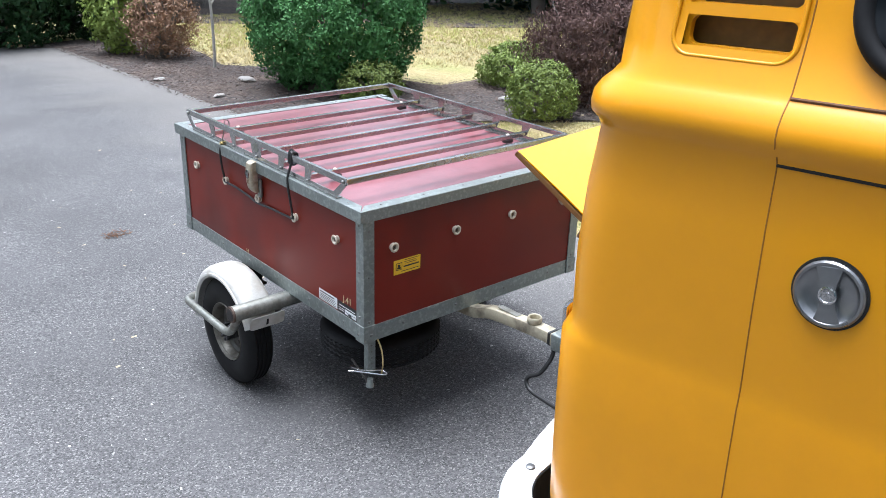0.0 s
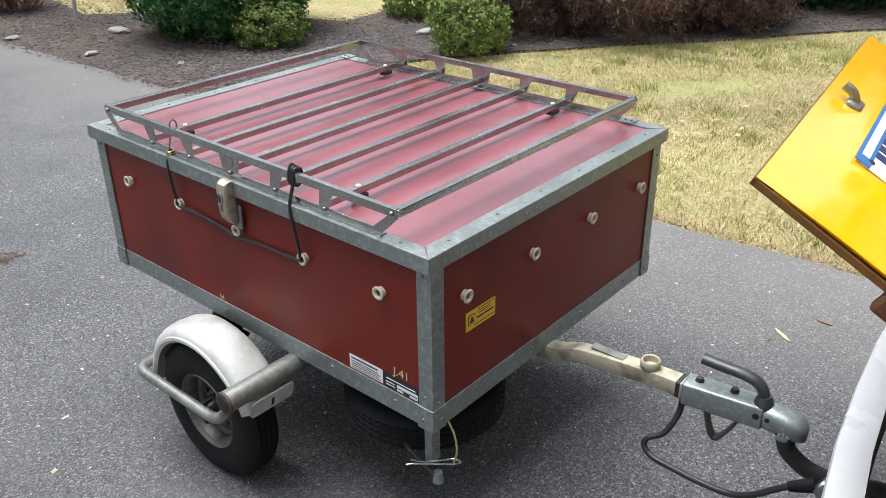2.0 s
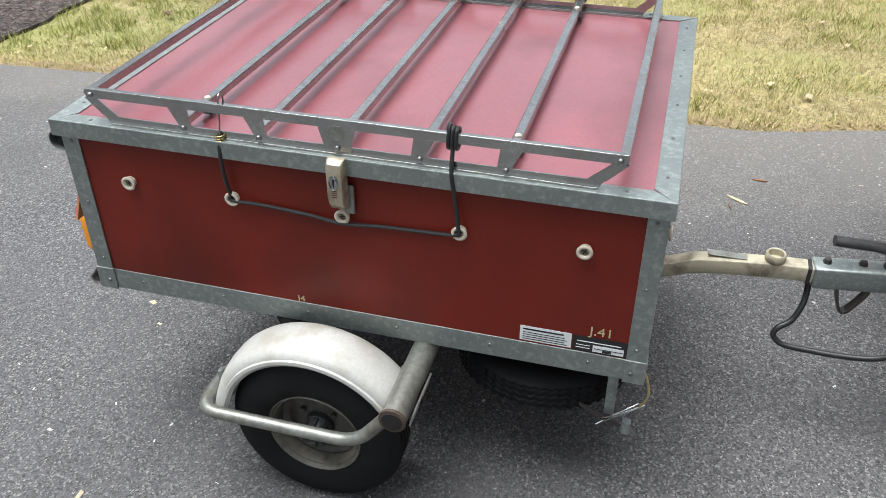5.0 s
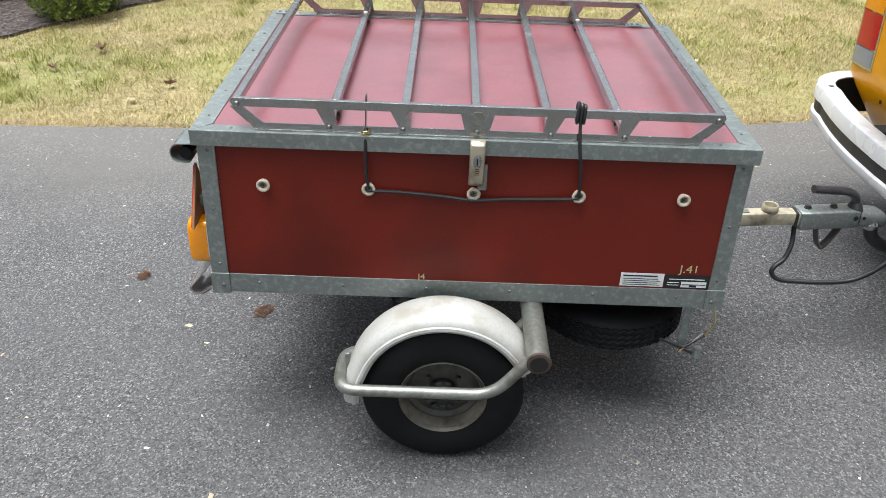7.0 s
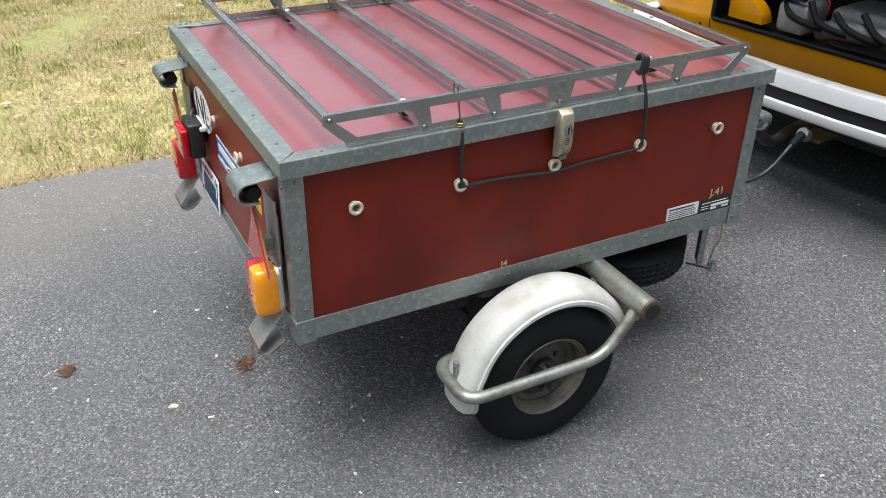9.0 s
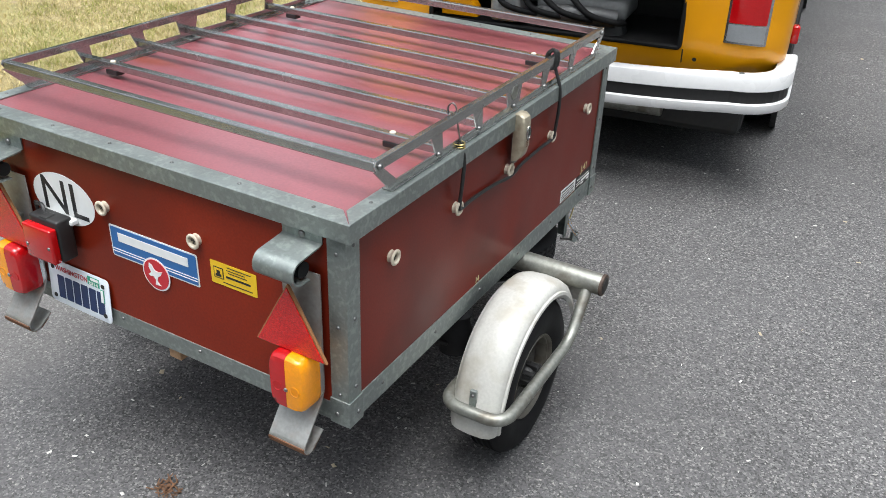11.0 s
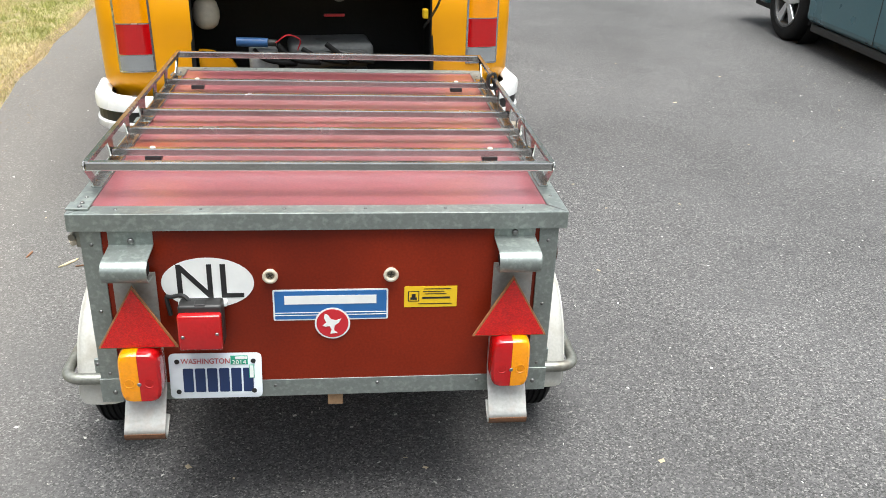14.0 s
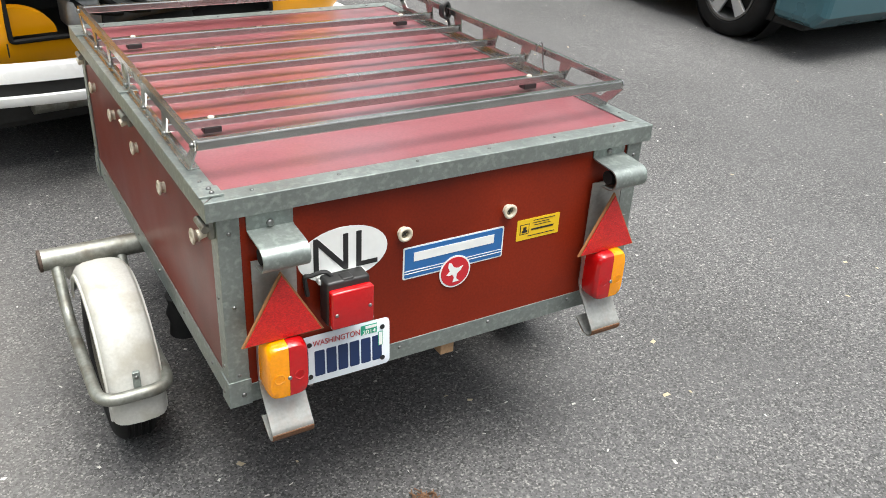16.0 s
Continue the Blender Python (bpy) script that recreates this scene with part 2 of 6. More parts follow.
def ground_material(name, stops, scales, bump, depth, rough, patch=None):
    """Loose ground: colours by noise at three scales. stops: position and colour pairs of the fine ramp."""
    m = bpy.data.materials.new(name)
    m.use_nodes = True
    n, l = m.node_tree.nodes, m.node_tree.links
    b = n["Principled BSDF"]
    co = n.new("ShaderNodeTexCoord").outputs["Object"]

    def tex(scale, detail, rough_=0.6):
        t = n.new("ShaderNodeTexNoise")
        t.inputs["Scale"].default_value, t.inputs["Detail"].default_value, t.inputs["Roughness"].default_value = scale, detail, rough_
        l.new(co, t.inputs["Vector"])
        return t.outputs["Fac"]

    v = n.new("ShaderNodeTexVoronoi")
    v.inputs["Scale"].default_value = scales[0]
    l.new(co, v.inputs["Vector"])
    sep = n.new("ShaderNodeSeparateColor")
    l.new(v.outputs["Color"], sep.inputs[0])
    mixf = n.new("ShaderNodeMath")
    mixf.operation = "MULTIPLY_ADD"
    l.new(sep.outputs[0], mixf.inputs[0])
    mixf.inputs[1].default_value = 0.55
    half = n.new("ShaderNodeMath")
    half.operation = "MULTIPLY"
    half.inputs[1].default_value = 0.45
    l.new(tex(scales[1], 5), half.inputs[0])
    l.new(half.outputs[0], mixf.inputs[2])
    ramp = n.new("ShaderNodeValToRGB")
    el = ramp.color_ramp.elements
    while len(el) < len(stops):
        el.new(0.5)
    for e, (p, c) in zip(el, stops):
        e.position, e.color = p, (*c, 1)
    l.new(mixf.outputs[0], ramp.inputs[0])
    colour = ramp.outputs[0]
    big = n.new("ShaderNodeMapRange")
    big.inputs["From Min"].default_value, big.inputs["From Max"].default_value = 0.3, 0.7
    big.inputs["To Min"].default_value, big.inputs["To Max"].default_value = 0.72, 1.32
    l.new(tex(scales[2], 6), big.inputs["Value"])
    sc = n.new("ShaderNodeVectorMath")
    sc.operation = "SCALE"
    l.new(colour, sc.inputs[0])
    l.new(big.outputs[0], sc.inputs["Scale"])
    colour = sc.outputs[0]
    if patch:
        pr = n.new("ShaderNodeMapRange")
        pr.inputs["From Min"].default_value, pr.inputs["From Max"].default_value = 0.48, 0.64
        pr.inputs["To Max"].default_value = patch[1]
        l.new(tex(patch[2], 5), pr.inputs["Value"])
        mx = n.new("ShaderNodeMix")
        mx.data_type = "RGBA"
        l.new(pr.outputs[0], mx.inputs[0])
        l.new(colour, mx.inputs[6])
        mx.inputs[7].default_value = (*patch[0], 1)
        colour = mx.outputs[2]
    l.new(colour, b.inputs["Base Color"])
    b.inputs["Roughness"].default_value = rough
    bp = n.new("ShaderNodeBump")
    bp.inputs["Strength"].default_value, bp.inputs["Distance"].default_value = bump, depth
    l.new(mixf.outputs[0], bp.inputs["Height"])
    l.new(bp.outputs[0], b.inputs["Normal"])
    return m


asphalt = ground_material("worn_asphalt", [(0.14, (0.021, 0.0205, 0.020)), (0.42, (0.076, 0.0742, 0.0748)), (0.68, (0.121, 0.1180, 0.1180)), (0.92, (0.385, 0.372, 0.348))],
                          (210.0, 75.0, 0.6), 1.0, 0.0034, 0.85, ((0.085, 0.083, 0.084), 0.45, 1.3))
# pale dust along the lawn's edge
n, l = asphalt.node_tree.nodes, asphalt.node_tree.links
b = n["Principled BSDF"]
co = n.new("ShaderNodeTexCoord").outputs["Object"]
sep = n.new("ShaderNodeSeparateXYZ")
l.new(co, sep.inputs[0])
blot = n.new("ShaderNodeTexNoise")
blot.inputs["Scale"].default_value, blot.inputs["Detail"].default_value = 1.1, 7
l.new(co, blot.inputs["Vector"])
wob = n.new("ShaderNodeMath")
wob.operation = "MULTIPLY_ADD"
l.new(blot.outputs["Fac"], wob.inputs[0])
wob.inputs[1].default_value = 1.6
l.new(sep.outputs["X"], wob.inputs[2])
dust = n.new("ShaderNodeMapRange")
dust.inputs["From Min"].default_value, dust.inputs["From Max"].default_value = 3.1, 4.2
dust.inputs["To Max"].default_value = 0.55
l.new(wob.outputs[0], dust.inputs["Value"])
mx = n.new("ShaderNodeMix")
mx.data_type = "RGBA"
l.new(dust.outputs[0], mx.inputs[0])
l.new(b.inputs["Base Color"].links[0].from_socket, mx.inputs[6])
mx.inputs[7].default_value = (0.20, 0.185, 0.165, 1)
l.new(mx.outputs[2], b.inputs["Base Color"])
lawn = ground_material("dry_lawn_soil", [(0.1, (0.11, 0.09, 0.045)), (0.5, (0.28, 0.225, 0.10)), (0.9, (0.46, 0.385, 0.20))],
                       (70.0, 25.0, 0.5), 0.8, 0.02, 0.9, ((0.24, 0.26, 0.08), 0.6, 0.8))
mulch = ground_material("bark_mulch", [(0.1, (0.014, 0.012, 0.011)), (0.5, (0.050, 0.041, 0.038)), (0.9, (0.18, 0.145, 0.125))],
                        (55.0, 22.0, 0.7), 1.0, 0.03, 0.9, ((0.17, 0.11, 0.07), 0.35, 0.55))


def leaf_material(name, base, random_amount=0.45, rough=0.5):
    m = material(name, base, rough, spread=0.15, coarse=2.5, fine=30, bump=0, random_amount=random_amount)
    b = m.node_tree.nodes["Principled BSDF"]
    b.inputs["Specular IOR Level"].default_value = 0.25
    return m


leaf_dark = leaf_material("dark_green_leaf", (0.056, 0.152, 0.045), 0.6, 0.6)
leaf_light = leaf_material("light_green_leaf", (0.185, 0.245, 0.055), 0.6, 0.6)
leaf_purple = leaf_material("purple_brown_leaf", (0.088, 0.052, 0.044), 0.7, 0.7)
leaf_russet = leaf_material("russet_leaf", (0.33, 0.20, 0.125))
leaf_hedge = leaf_material("hedge_leaf", (0.022, 0.06, 0.02))
blade_straw = leaf_material("straw_grass", (0.57, 0.48, 0.245), 0.55, 0.75)
blade_green = leaf_material("green_grass", (0.32, 0.335, 0.095), 0.55, 0.75)
bark_chip = leaf_material("bark_chip", (0.075, 0.055, 0.046), 0.75, 0.85)
bark = material("grey_bark", (0.16, 0.14, 0.12), 0.85, spread=0.3, coarse=9, fine=60, bump=0.5, depth=0.006)
stone = material("pale_stone", (0.30, 0.285, 0.26), 0.85, spread=0.2, coarse=8, bump=0.4)


# ---- mesh helpers ----
def part(name, bm, mat, parent=None, label="", smooth=False):
    me = bpy.data.meshes.new(name)
    bmesh.ops.recalc_face_normals(bm, faces=bm.faces[:])
    bm.to_mesh(me)
    bm.free()
    return link(name, me, mat, parent, label, smooth)


def link(name, me, mat, parent=None, label="", smooth=False):
    if not me.materials:
        me.materials.append(mat)
    if smooth:
        me.shade_smooth()
        me.set_sharp_from_angle(angle=radians(38))
    ob = new(name, me)
    ob.parent = parent
    return tagged(ob, label)


def raw(name, verts, faces, mat, parent=None, label="", smooth=False):
    me = bpy.data.meshes.new(name)
    me.from_pydata([tuple(v) for v in verts], [], [tuple(f) for f in faces])
    return link(name, me, mat, parent, label, smooth)


def box(lo, hi, bevel=0.0, bm=None, seg=2):
    own = bmesh.new()
    bmesh.ops.create_cube(own, size=1.0)
    c = [(a + b) / 2 for a, b in zip(lo, hi)]
    d = [abs(b - a) for a, b in zip(lo, hi)]
    bmesh.ops.transform(own, matrix=Matrix.Translation(c) @ Matrix.Diagonal((*d, 1)), verts=own.verts)
    if bevel:
        bmesh.ops.bevel(own, geom=own.edges[:], offset=min(bevel, min(d) * 0.45), segments=seg, profile=0.5, affect="EDGES")
    return merge(bm, own)


def merge(bm, own):
    if bm is None:
        return own
    me = bpy.data.meshes.new("scratch")
    own.to_mesh(me)
    own.free()
    bm.from_mesh(me)
    bpy.data.meshes.remove(me)
    return bm


def prism(outline, axis, a, b, bevel=0.0, bm=None):
    """An outline of 2D points, pushed along axis 'x', 'y' or 'z' from a to b."""
    own = bmesh.new()

    def at(p, d):
        return {"x": (d, p[0], p[1]), "y": (p[0], d, p[1]), "z": (p[0], p[1], d)}[axis]

    lo, hi = [own.verts.new(at(p, a)) for p in outline], [own.verts.new(at(p, b)) for p in outline]
    own.faces.new(lo)
    own.faces.new(hi[::-1])
    k = len(outline)
    for i in range(k):
        own.faces.new((lo[i], hi[i], hi[(i + 1) % k], lo[(i + 1) % k]))
    if bevel:
        bmesh.ops.bevel(own, geom=own.edges[:], offset=bevel, segments=2, profile=0.5, affect="EDGES")
    return merge(bm, own)


def curve_points(points, steps=6):
    """A smooth line through the points (Catmull-Rom)."""
    p = [Vector(q) for q in points]
    p = [p[0] * 2 - p[1]] + p + [p[-1] * 2 - p[-2]]
    out = []
    for i in range(1, len(p) - 2):
        for k in range(steps):
            t = k / steps
            a, b, c, d = p[i - 1], p[i], p[i + 1], p[i + 2]
            out.append(0.5 * (2 * b + (c - a) * t + (2 * a - 5 * b + 4 * c - d) * t * t + (3 * b - a - 3 * c + d) * t ** 3))
    return out + [p[-2]]


def fillet(points, r, steps=5):
    """A polyline with its inner corners rounded to radius r."""
    p = [Vector(q) for q in points]
    out = [p[0]]
    for a, b, c in zip(p, p[1:], p[2:]):
        d = min(r, (a - b).length * 0.48, (c - b).length * 0.48)
        s, e = b + (a - b).normalized() * d, b + (c - b).normalized() * d
        for k in range(steps + 1):
            t = k / steps
            out.append(s * (1 - t) ** 2 + b * 2 * t * (1 - t) + e * t * t)
    return out + [p[-1]]


def tube(points, r, n=10, bm=None, taper=None):
    own = bmesh.new()
    pts = [Vector(q) for q in points]
    up, rings = None, []
    for i, q in enumerate(pts):
        d = (pts[min(i + 1, len(pts) - 1)] - pts[max(i - 1, 0)]).normalized()
        side = d.cross(up) if up else d.orthogonal()
        side = (side if side.length > 1e-5 else d.orthogonal()).normalized()
        up = side.cross(d).normalized()
        rad = r if taper is None else r + (taper - r) * i / (len(pts) - 1)
        rings.append([own.verts.new(q + side * (math.cos(2 * math.pi * k / n) * rad) + up * (math.sin(2 * math.pi * k / n) * rad)) for k in range(n)])
    for a, b in zip(rings, rings[1:]):
        for k in range(n):
            own.faces.new((a[k], a[(k + 1) % n], b[(k + 1) % n], b[k]))
    own.faces.new(rings[0][::-1])
    own.faces.new(rings[-1])
    return merge(bm, own)


def lathe(profile, m=None, n=32, bm=None, closed=True):
    """Profile of (radius, height) turned round z, then placed by m."""
    own = bmesh.new()
    rings = []
    for r, h in profile:
        rings.append([own.verts.new((r * math.cos(2 * math.pi * k / n), r * math.sin(2 * math.pi * k / n), h)) for k in range(n)] if r > 1e-6
                     else [own.verts.new((0, 0, h))])
    for a, b in zip(rings, rings[1:]):
        for k in range(n):
            va, vb, vc, vd = a[k % len(a)], a[(k + 1) % len(a)], b[(k + 1) % len(b)], b[k % len(b)]
            f = list(dict.fromkeys((va, vb, vc, vd)))
            if len(f) > 2:
                own.faces.new(f)
    if closed and len(rings[0]) > 1 and len(rings[-1]) > 1:
        own.faces.new(rings[0][::-1])
        own.faces.new(rings[-1])
    if m is not None:
        bmesh.ops.transform(own, matrix=m, verts=own.verts)
    return merge(bm, own)


def strap(profile, axis, centre, width, thick, bm=None):
    """A bent flat strap: a 2D line given thickness and width along axis."""
    pts = [Vector((*q, 0)) for q in profile]
    left, right = [], []
    for i, q in enumerate(pts):
        d = (pts[min(i + 1, len(pts) - 1)] - pts[max(i - 1, 0)]).normalized()
        nrm = Vector((-d.y, d.x, 0)) * thick / 2
        left.append(q + nrm)
        right.append(q - nrm)
    own = bmesh.new()

    def at(p, d):
        return {"x": (d, p.x, p.y), "y": (p.x, d, p.y), "z": (p.x, p.y, d)}[axis]

    ring = left + right[::-1]
    k, m = len(ring), len(pts)
    lo, hi = [own.verts.new(at(p, centre - width / 2)) for p in ring], [own.verts.new(at(p, centre + width / 2)) for p in ring]
    for i in range(k):
        own.faces.new((lo[i], hi[i], hi[(i + 1) % k], lo[(i + 1) % k]))
    for i in range(m - 1):
        for v in (lo, hi):
            own.faces.new((v[i], v[i + 1], v[k - 2 - i], v[k - 1 - i]))
    return merge(bm, own)


def rounded(x0, y0, x1, y1, r, n=5):
    """Outline of a rectangle with round corners."""
    out = []
    for cx, cy, a in ((x1 - r, y1 - r, 0), (x0 + r, y1 - r, 90), (x0 + r, y0 + r, 180), (x1 - r, y0 + r, 270)):
        for k in range(n + 1):
            t = radians(a + 90 * k / n)
            out.append((cx + r * math.cos(t), cy + r * math.sin(t)))
    return out


def oval(cx, cy, a, b, n=40):
    return [(cx + a * math.cos(2 * math.pi * k / n), cy + b * math.sin(2 * math.pi * k / n)) for k in range(n)]


def lettering(name, words, size, m, mat, parent, stretch=1.0, bold=0.0):
    """Words in the built-in font, as flat raised print, centred on m."""
    cu = bpy.data.curves.new(name, "FONT")
    cu.body, cu.size, cu.align_x, cu.align_y = words, size, "CENTER", "CENTER"
    cu.extrude, cu.offset = 0.0004, bold
    cu.materials.append(mat)
    ob = new(name, cu)
    ob.parent = parent
    ob.matrix_local = m @ Matrix.Diagonal((stretch, 1, 1, 1))
    return ob


def empty(name, m, label, category, group="", kind=""):
    ob = new(name)
    ob.empty_display_size = 0.1
    ob.matrix_world = m
    return tagged(ob, label, category, group, kind)


# ---- ground ----
def edge_noise(y, amount):
    return amount * noise.noise(Vector((y * 1.7, 3.1, 0))) + amount * 0.5 * noise.noise(Vector((y * 6.3, 1.1, 0)))


def sheet(name, outline, z, mat, label, category, thick=0.03):
    bm = prism(outline, "z", z - thick, z)
    ob = part(name, bm, mat)
    return tagged(ob, label, category, kind="structure")


ground = part("ground", box((-150, -150, -0.4), (150, 150, -0.03)), lawn)
tagged(ground, "dry straw-coloured lawn reaching to the trees", "ground", kind="structure")


def drive_edge(y):
    """Where the asphalt meets the lawn, along the drive."""
    knots = ((-30, 4.6), (-2.65, 4.00), (-1.02, 3.88), (0.73, 3.67), (1.7, 3.46), (3.0, 3.44), (7.0, 3.49), (13.0, 3.61))
    base = knots[-1][1]
    for (y0, x0), (y1, x1) in zip(knots, knots[1:]):
        if y0 <= y <= y1:
            base = x0 + (x1 - x0) * (y - y0) / (y1 - y0)
    return base + edge_noise(y, 0.035)


edge = [(drive_edge(-30 + k * 0.1), -30 + k * 0.1) for k in range(425)]
bend = [(3.2, 12.75), (2.6, 13.6), (1.6, 14.6), (0.2, 15.6), (-2, 16.8), (-6, 18.5), (-14, 21)]
drive = sheet("road", edge + bend + [(-14, 12), (-9, 9), (-9, -30)], 0.0, asphalt, "worn grey asphalt driveway with pale chips", "driveway", 0.06)


# ---- trailer ----
TILT, ROLL = math.degrees(math.atan(0.030)), -0.75
trailer = empty("cargo_trailer", pose(1.327, 2.041, 0.0, TILT, ROLL, 0), "small red plywood cargo trailer with galvanised edges and a roof rack", "trailer")
B, LEN, LOW, TOP = 0.953, 1.25, 0.392, 0.80
T = 0.012


def face_to(side, along, w):
    """A pose on a wall of the box: its z axis points out of the wall."""
    if side == "right":
        return pose(0, along, w, 90, 0, -90)
    if side == "left":
        return pose(B, along, w, 90, 0, 90)
    if side == "front":
        return pose(along, 0, w, 90, 0, 0)
    return pose(along, LEN, w, 90, 0, 180)


part("side_panel", box((0.0, 0.004, LOW), (T, LEN - 0.004, TOP)), red_ply, trailer)
part("side_panel", box((B - T, 0.004, LOW), (B, LEN - 0.004, TOP)), red_ply, trailer)
part("front_panel", box((T, 0.0, LOW), (B - T, T, TOP)), red_ply, trailer)
part("rear_panel", box((T, LEN - T, LOW), (B - T, LEN, TOP)), rear_ply, trailer, "rust-red rear panel, more orange than the sides")
part("floor_panel", box((T, T, LOW + 0.004), (B - T, LEN - T, LOW + 0.02)), red_ply, trailer)


def screw_at(m, parent, r=0.0042, h=0.0028):
    ob = link("screw", screw_mesh, zinc, parent)
    ob.matrix_local = m @ Matrix.Diagonal((r / 0.0042, r / 0.0042, h / 0.0028, 1))
    return ob


sb = lathe([(0.0042, -0.001), (0.0042, 0.0006), (0.0033, 0.0021), (0.0016, 0.0028), (0.0, 0.0028)], n=8, closed=False)
screw_mesh = bpy.data.meshes.new("screw")
sb.to_mesh(screw_mesh)
sb.free()
screw_mesh.materials.append(zinc)
screw_mesh.shade_smooth()

# angle iron along the lower edges, 2.5 mm proud of the boards
P = 0.0028
for side, along in (("right", LEN), ("left", LEN)):
    u0, u1 = (-P, 0.0) if side == "right" else (B, B + P)
    bm = box((u0, -P, LOW - 0.004), (u1, LEN + P, LOW + 0.046), 0.0008)
    box((u0 if side == "right" else B - 0.03, -P, LOW - 0.0065), (0.03 if side == "right" else u1, LEN + P, LOW - 0.0042), 0.0, bm)
    rail = part("bottom_rail", bm, galv, trailer)
    for k in range(6):
        screw_at(face_to(side, 0.11 + k * 0.206, LOW + 0.022) @ pose(0, 0, P), rail)
for side in ("front", "rear"):
    v0, v1 = (-P, 0.0) if side == "front" else (LEN, LEN + P)
    rail = part("bottom_rail", box((0.0, v0, LOW - 0.010), (B, v1, LOW + (0.044 if side == "front" else 0.032)), 0.0008), galv, trailer)
    for k in range(4):
        screw_at(face_to(side, 0.15 + k * 0.222, LOW + 0.018) @ pose(0, 0, P), rail)
# corner posts: folded angle strips, with a cast foot
for cu_, sx in ((0.0, 1), (B, -1)):
    for cv, sy in ((0.0, 1), (LEN, -1)):
        wv = 0.040
        ox, oy = cu_ - sx * P * 1.6, cv - sy * P * 1.6
        bm = prism([(ox, oy), (ox + sx * wv, oy), (ox + sx * wv, cv - sy * 0.0003), (cu_ - sx * 0.0003, cv - sy * 0.0003), (cu_ - sx * 0.0003, oy + sy * wv), (ox, oy + sy * wv)],
                   "z", LOW + 0.0465, TOP, 0.0007)
        post = part("corner_post", bm, galv, trailer)
        f = P * 2.6
        fx, fy = cu_ - sx * f, cv - sy * f
        bm = prism([(fx, fy), (fx + sx * 0.045, fy), (fx + sx * 0.045, cv - sy * P * 1.1), (cu_ - sx * P * 1.1, cv - sy * P * 1.1), (cu_ - sx * P * 1.1, fy + sy * 0.045), (fx, fy + sy * 0.045)],
                   "z", LOW - 0.010, LOW + 0.048, 0.001)
        foot = part("corner_bracket", bm, galv, post)
        sd, en = ("right" if cu_ == 0 else "left"), ("front" if cv == 0 else "rear")
        for k in range(3):
            screw_at(face_to(sd, cv + sy * 0.018, LOW + 0.075 + k * 0.15) @ pose(0, 0, P * 1.6), post)
            screw_at(face_to(en, cu_ + sx * 0.016, LOW + 0.06 + k * 0.15) @ pose(0, 0, P * 1.6), post)
        screw_at(face_to(sd, cv + sy * 0.022, LOW + 0.014) @ pose(0, 0, f), foot, 0.0055)
        screw_at(face_to(en, cu_ + sx * 0.022, LOW + 0.014) @ pose(0, 0, f), foot, 0.0055)

# lid: board with a folded galvanised edge
LU0, LU1, LV0, LV1, LW0, LW1 = -0.019, 0.977, -0.011, 1.263, 0.784, 0.821
lid = part("lid", box((LU0 + 0.003, LV0 + 0.003, TOP + 0.001), (LU1 - 0.003, LV1 - 0.003, LW1 - 0.003), 0.001), lid_ply, trailer, "faded red plywood lid")
EW = 0.043
for a, b in (((LU0, LV0), (LU0, LV1)), ((LU1, LV0), (LU1, LV1)), ((LU0, LV0), (LU1, LV0)), ((LU0, LV1), (LU1, LV1))):
    side = a[0] == b[0]
    s = 1 if (a[0] if side else a[1]) < 0.3 else -1
    c = a[0] if side else a[1]
    w = EW * (0.85 if side else 1.0)
    bm = bmesh.new()
    # top flange, mitred at its ends
    e0, e1 = (LV0, LV1) if side else (LU0, LU1)
    top = [(c, e0), (c, e1), (c + s * w, e1 - EW), (c + s * w, e0 + EW)]
    if not side:
        top = [(q, p) for p, q in top]
    prism(top, "z", LW1 - 0.0028, LW1 - (0.0 if side else 0.0004), 0.0006, bm)
    if side:
        box((c - s * 0.0004, e0 - 0.0002, LW0), (c + s * 0.0026, e1 + 0.0002, LW1 - 0.001), 0.0008, bm)
    else:
        box((e0, c - s * 0.0008, LW0), (e1, c + s * 0.0022, LW1 - 0.001), 0.0008, bm)
    trim = part("lid_edge", bm, galv, lid)
    for k in range(7 if side else 6):
        q = e0 + 0.09 + k * (e1 - e0 - 0.18) / (6 if side else 5)
        screw_at(pose(c + s * 0.019, q, LW1 - 0.0002) if side else pose(q, c + s * 0.023, LW1 - 0.0004), trim, 0.0038)

# eyelets in the four walls
gm = lathe([(0.0125, 0.0), (0.0110, 0.005), (0.0125, 0.009), (0.0162, 0.0125), (0.0160, 0.0150), (0.0135, 0.0170), (0.0105, 0.0168), (0.0090, 0.0140), (0.0084, 0.0080)], n=20, closed=False)
eyelet_mesh = bpy.data.meshes.new("eyelet")
gm.to_mesh(eyelet_mesh)
gm.free()
eyelet_mesh.materials.append(ring_plastic)
eyelet_mesh.shade_smooth()
eyelet_dark = material("dark_steel", (0.07, 0.065, 0.06), 0.45, 0.6, spread=0.3, bump=0)
eyelet_brass = material("tarnished_screw_head", (0.26, 0.225, 0.165), 0.5, 0.3, spread=0.35, coarse=60, bump=0)
hm = lathe([(0.0090, 0.0070), (0.0088, 0.0095), (0.0040, 0.0102), (0.0030, 0.0085), (0.0, 0.0080)], n=12, closed=False)
hole_mesh = bpy.data.meshes.new("eyelet_screw")
hm.to_mesh(hole_mesh)
hm.free()
hole_mesh.materials.append(eyelet_brass)
cb = box((-0.0062, -0.0011, 0.0094), (0.0062, 0.0011, 0.0108))
box((-0.0011, -0.0062, 0.0094), (0.0011, 0.0062, 0.0108), 0.0, cb)
cross_mesh = bpy.data.meshes.new("screw_slot")
cb.to_mesh(cross_mesh)
cb.free()
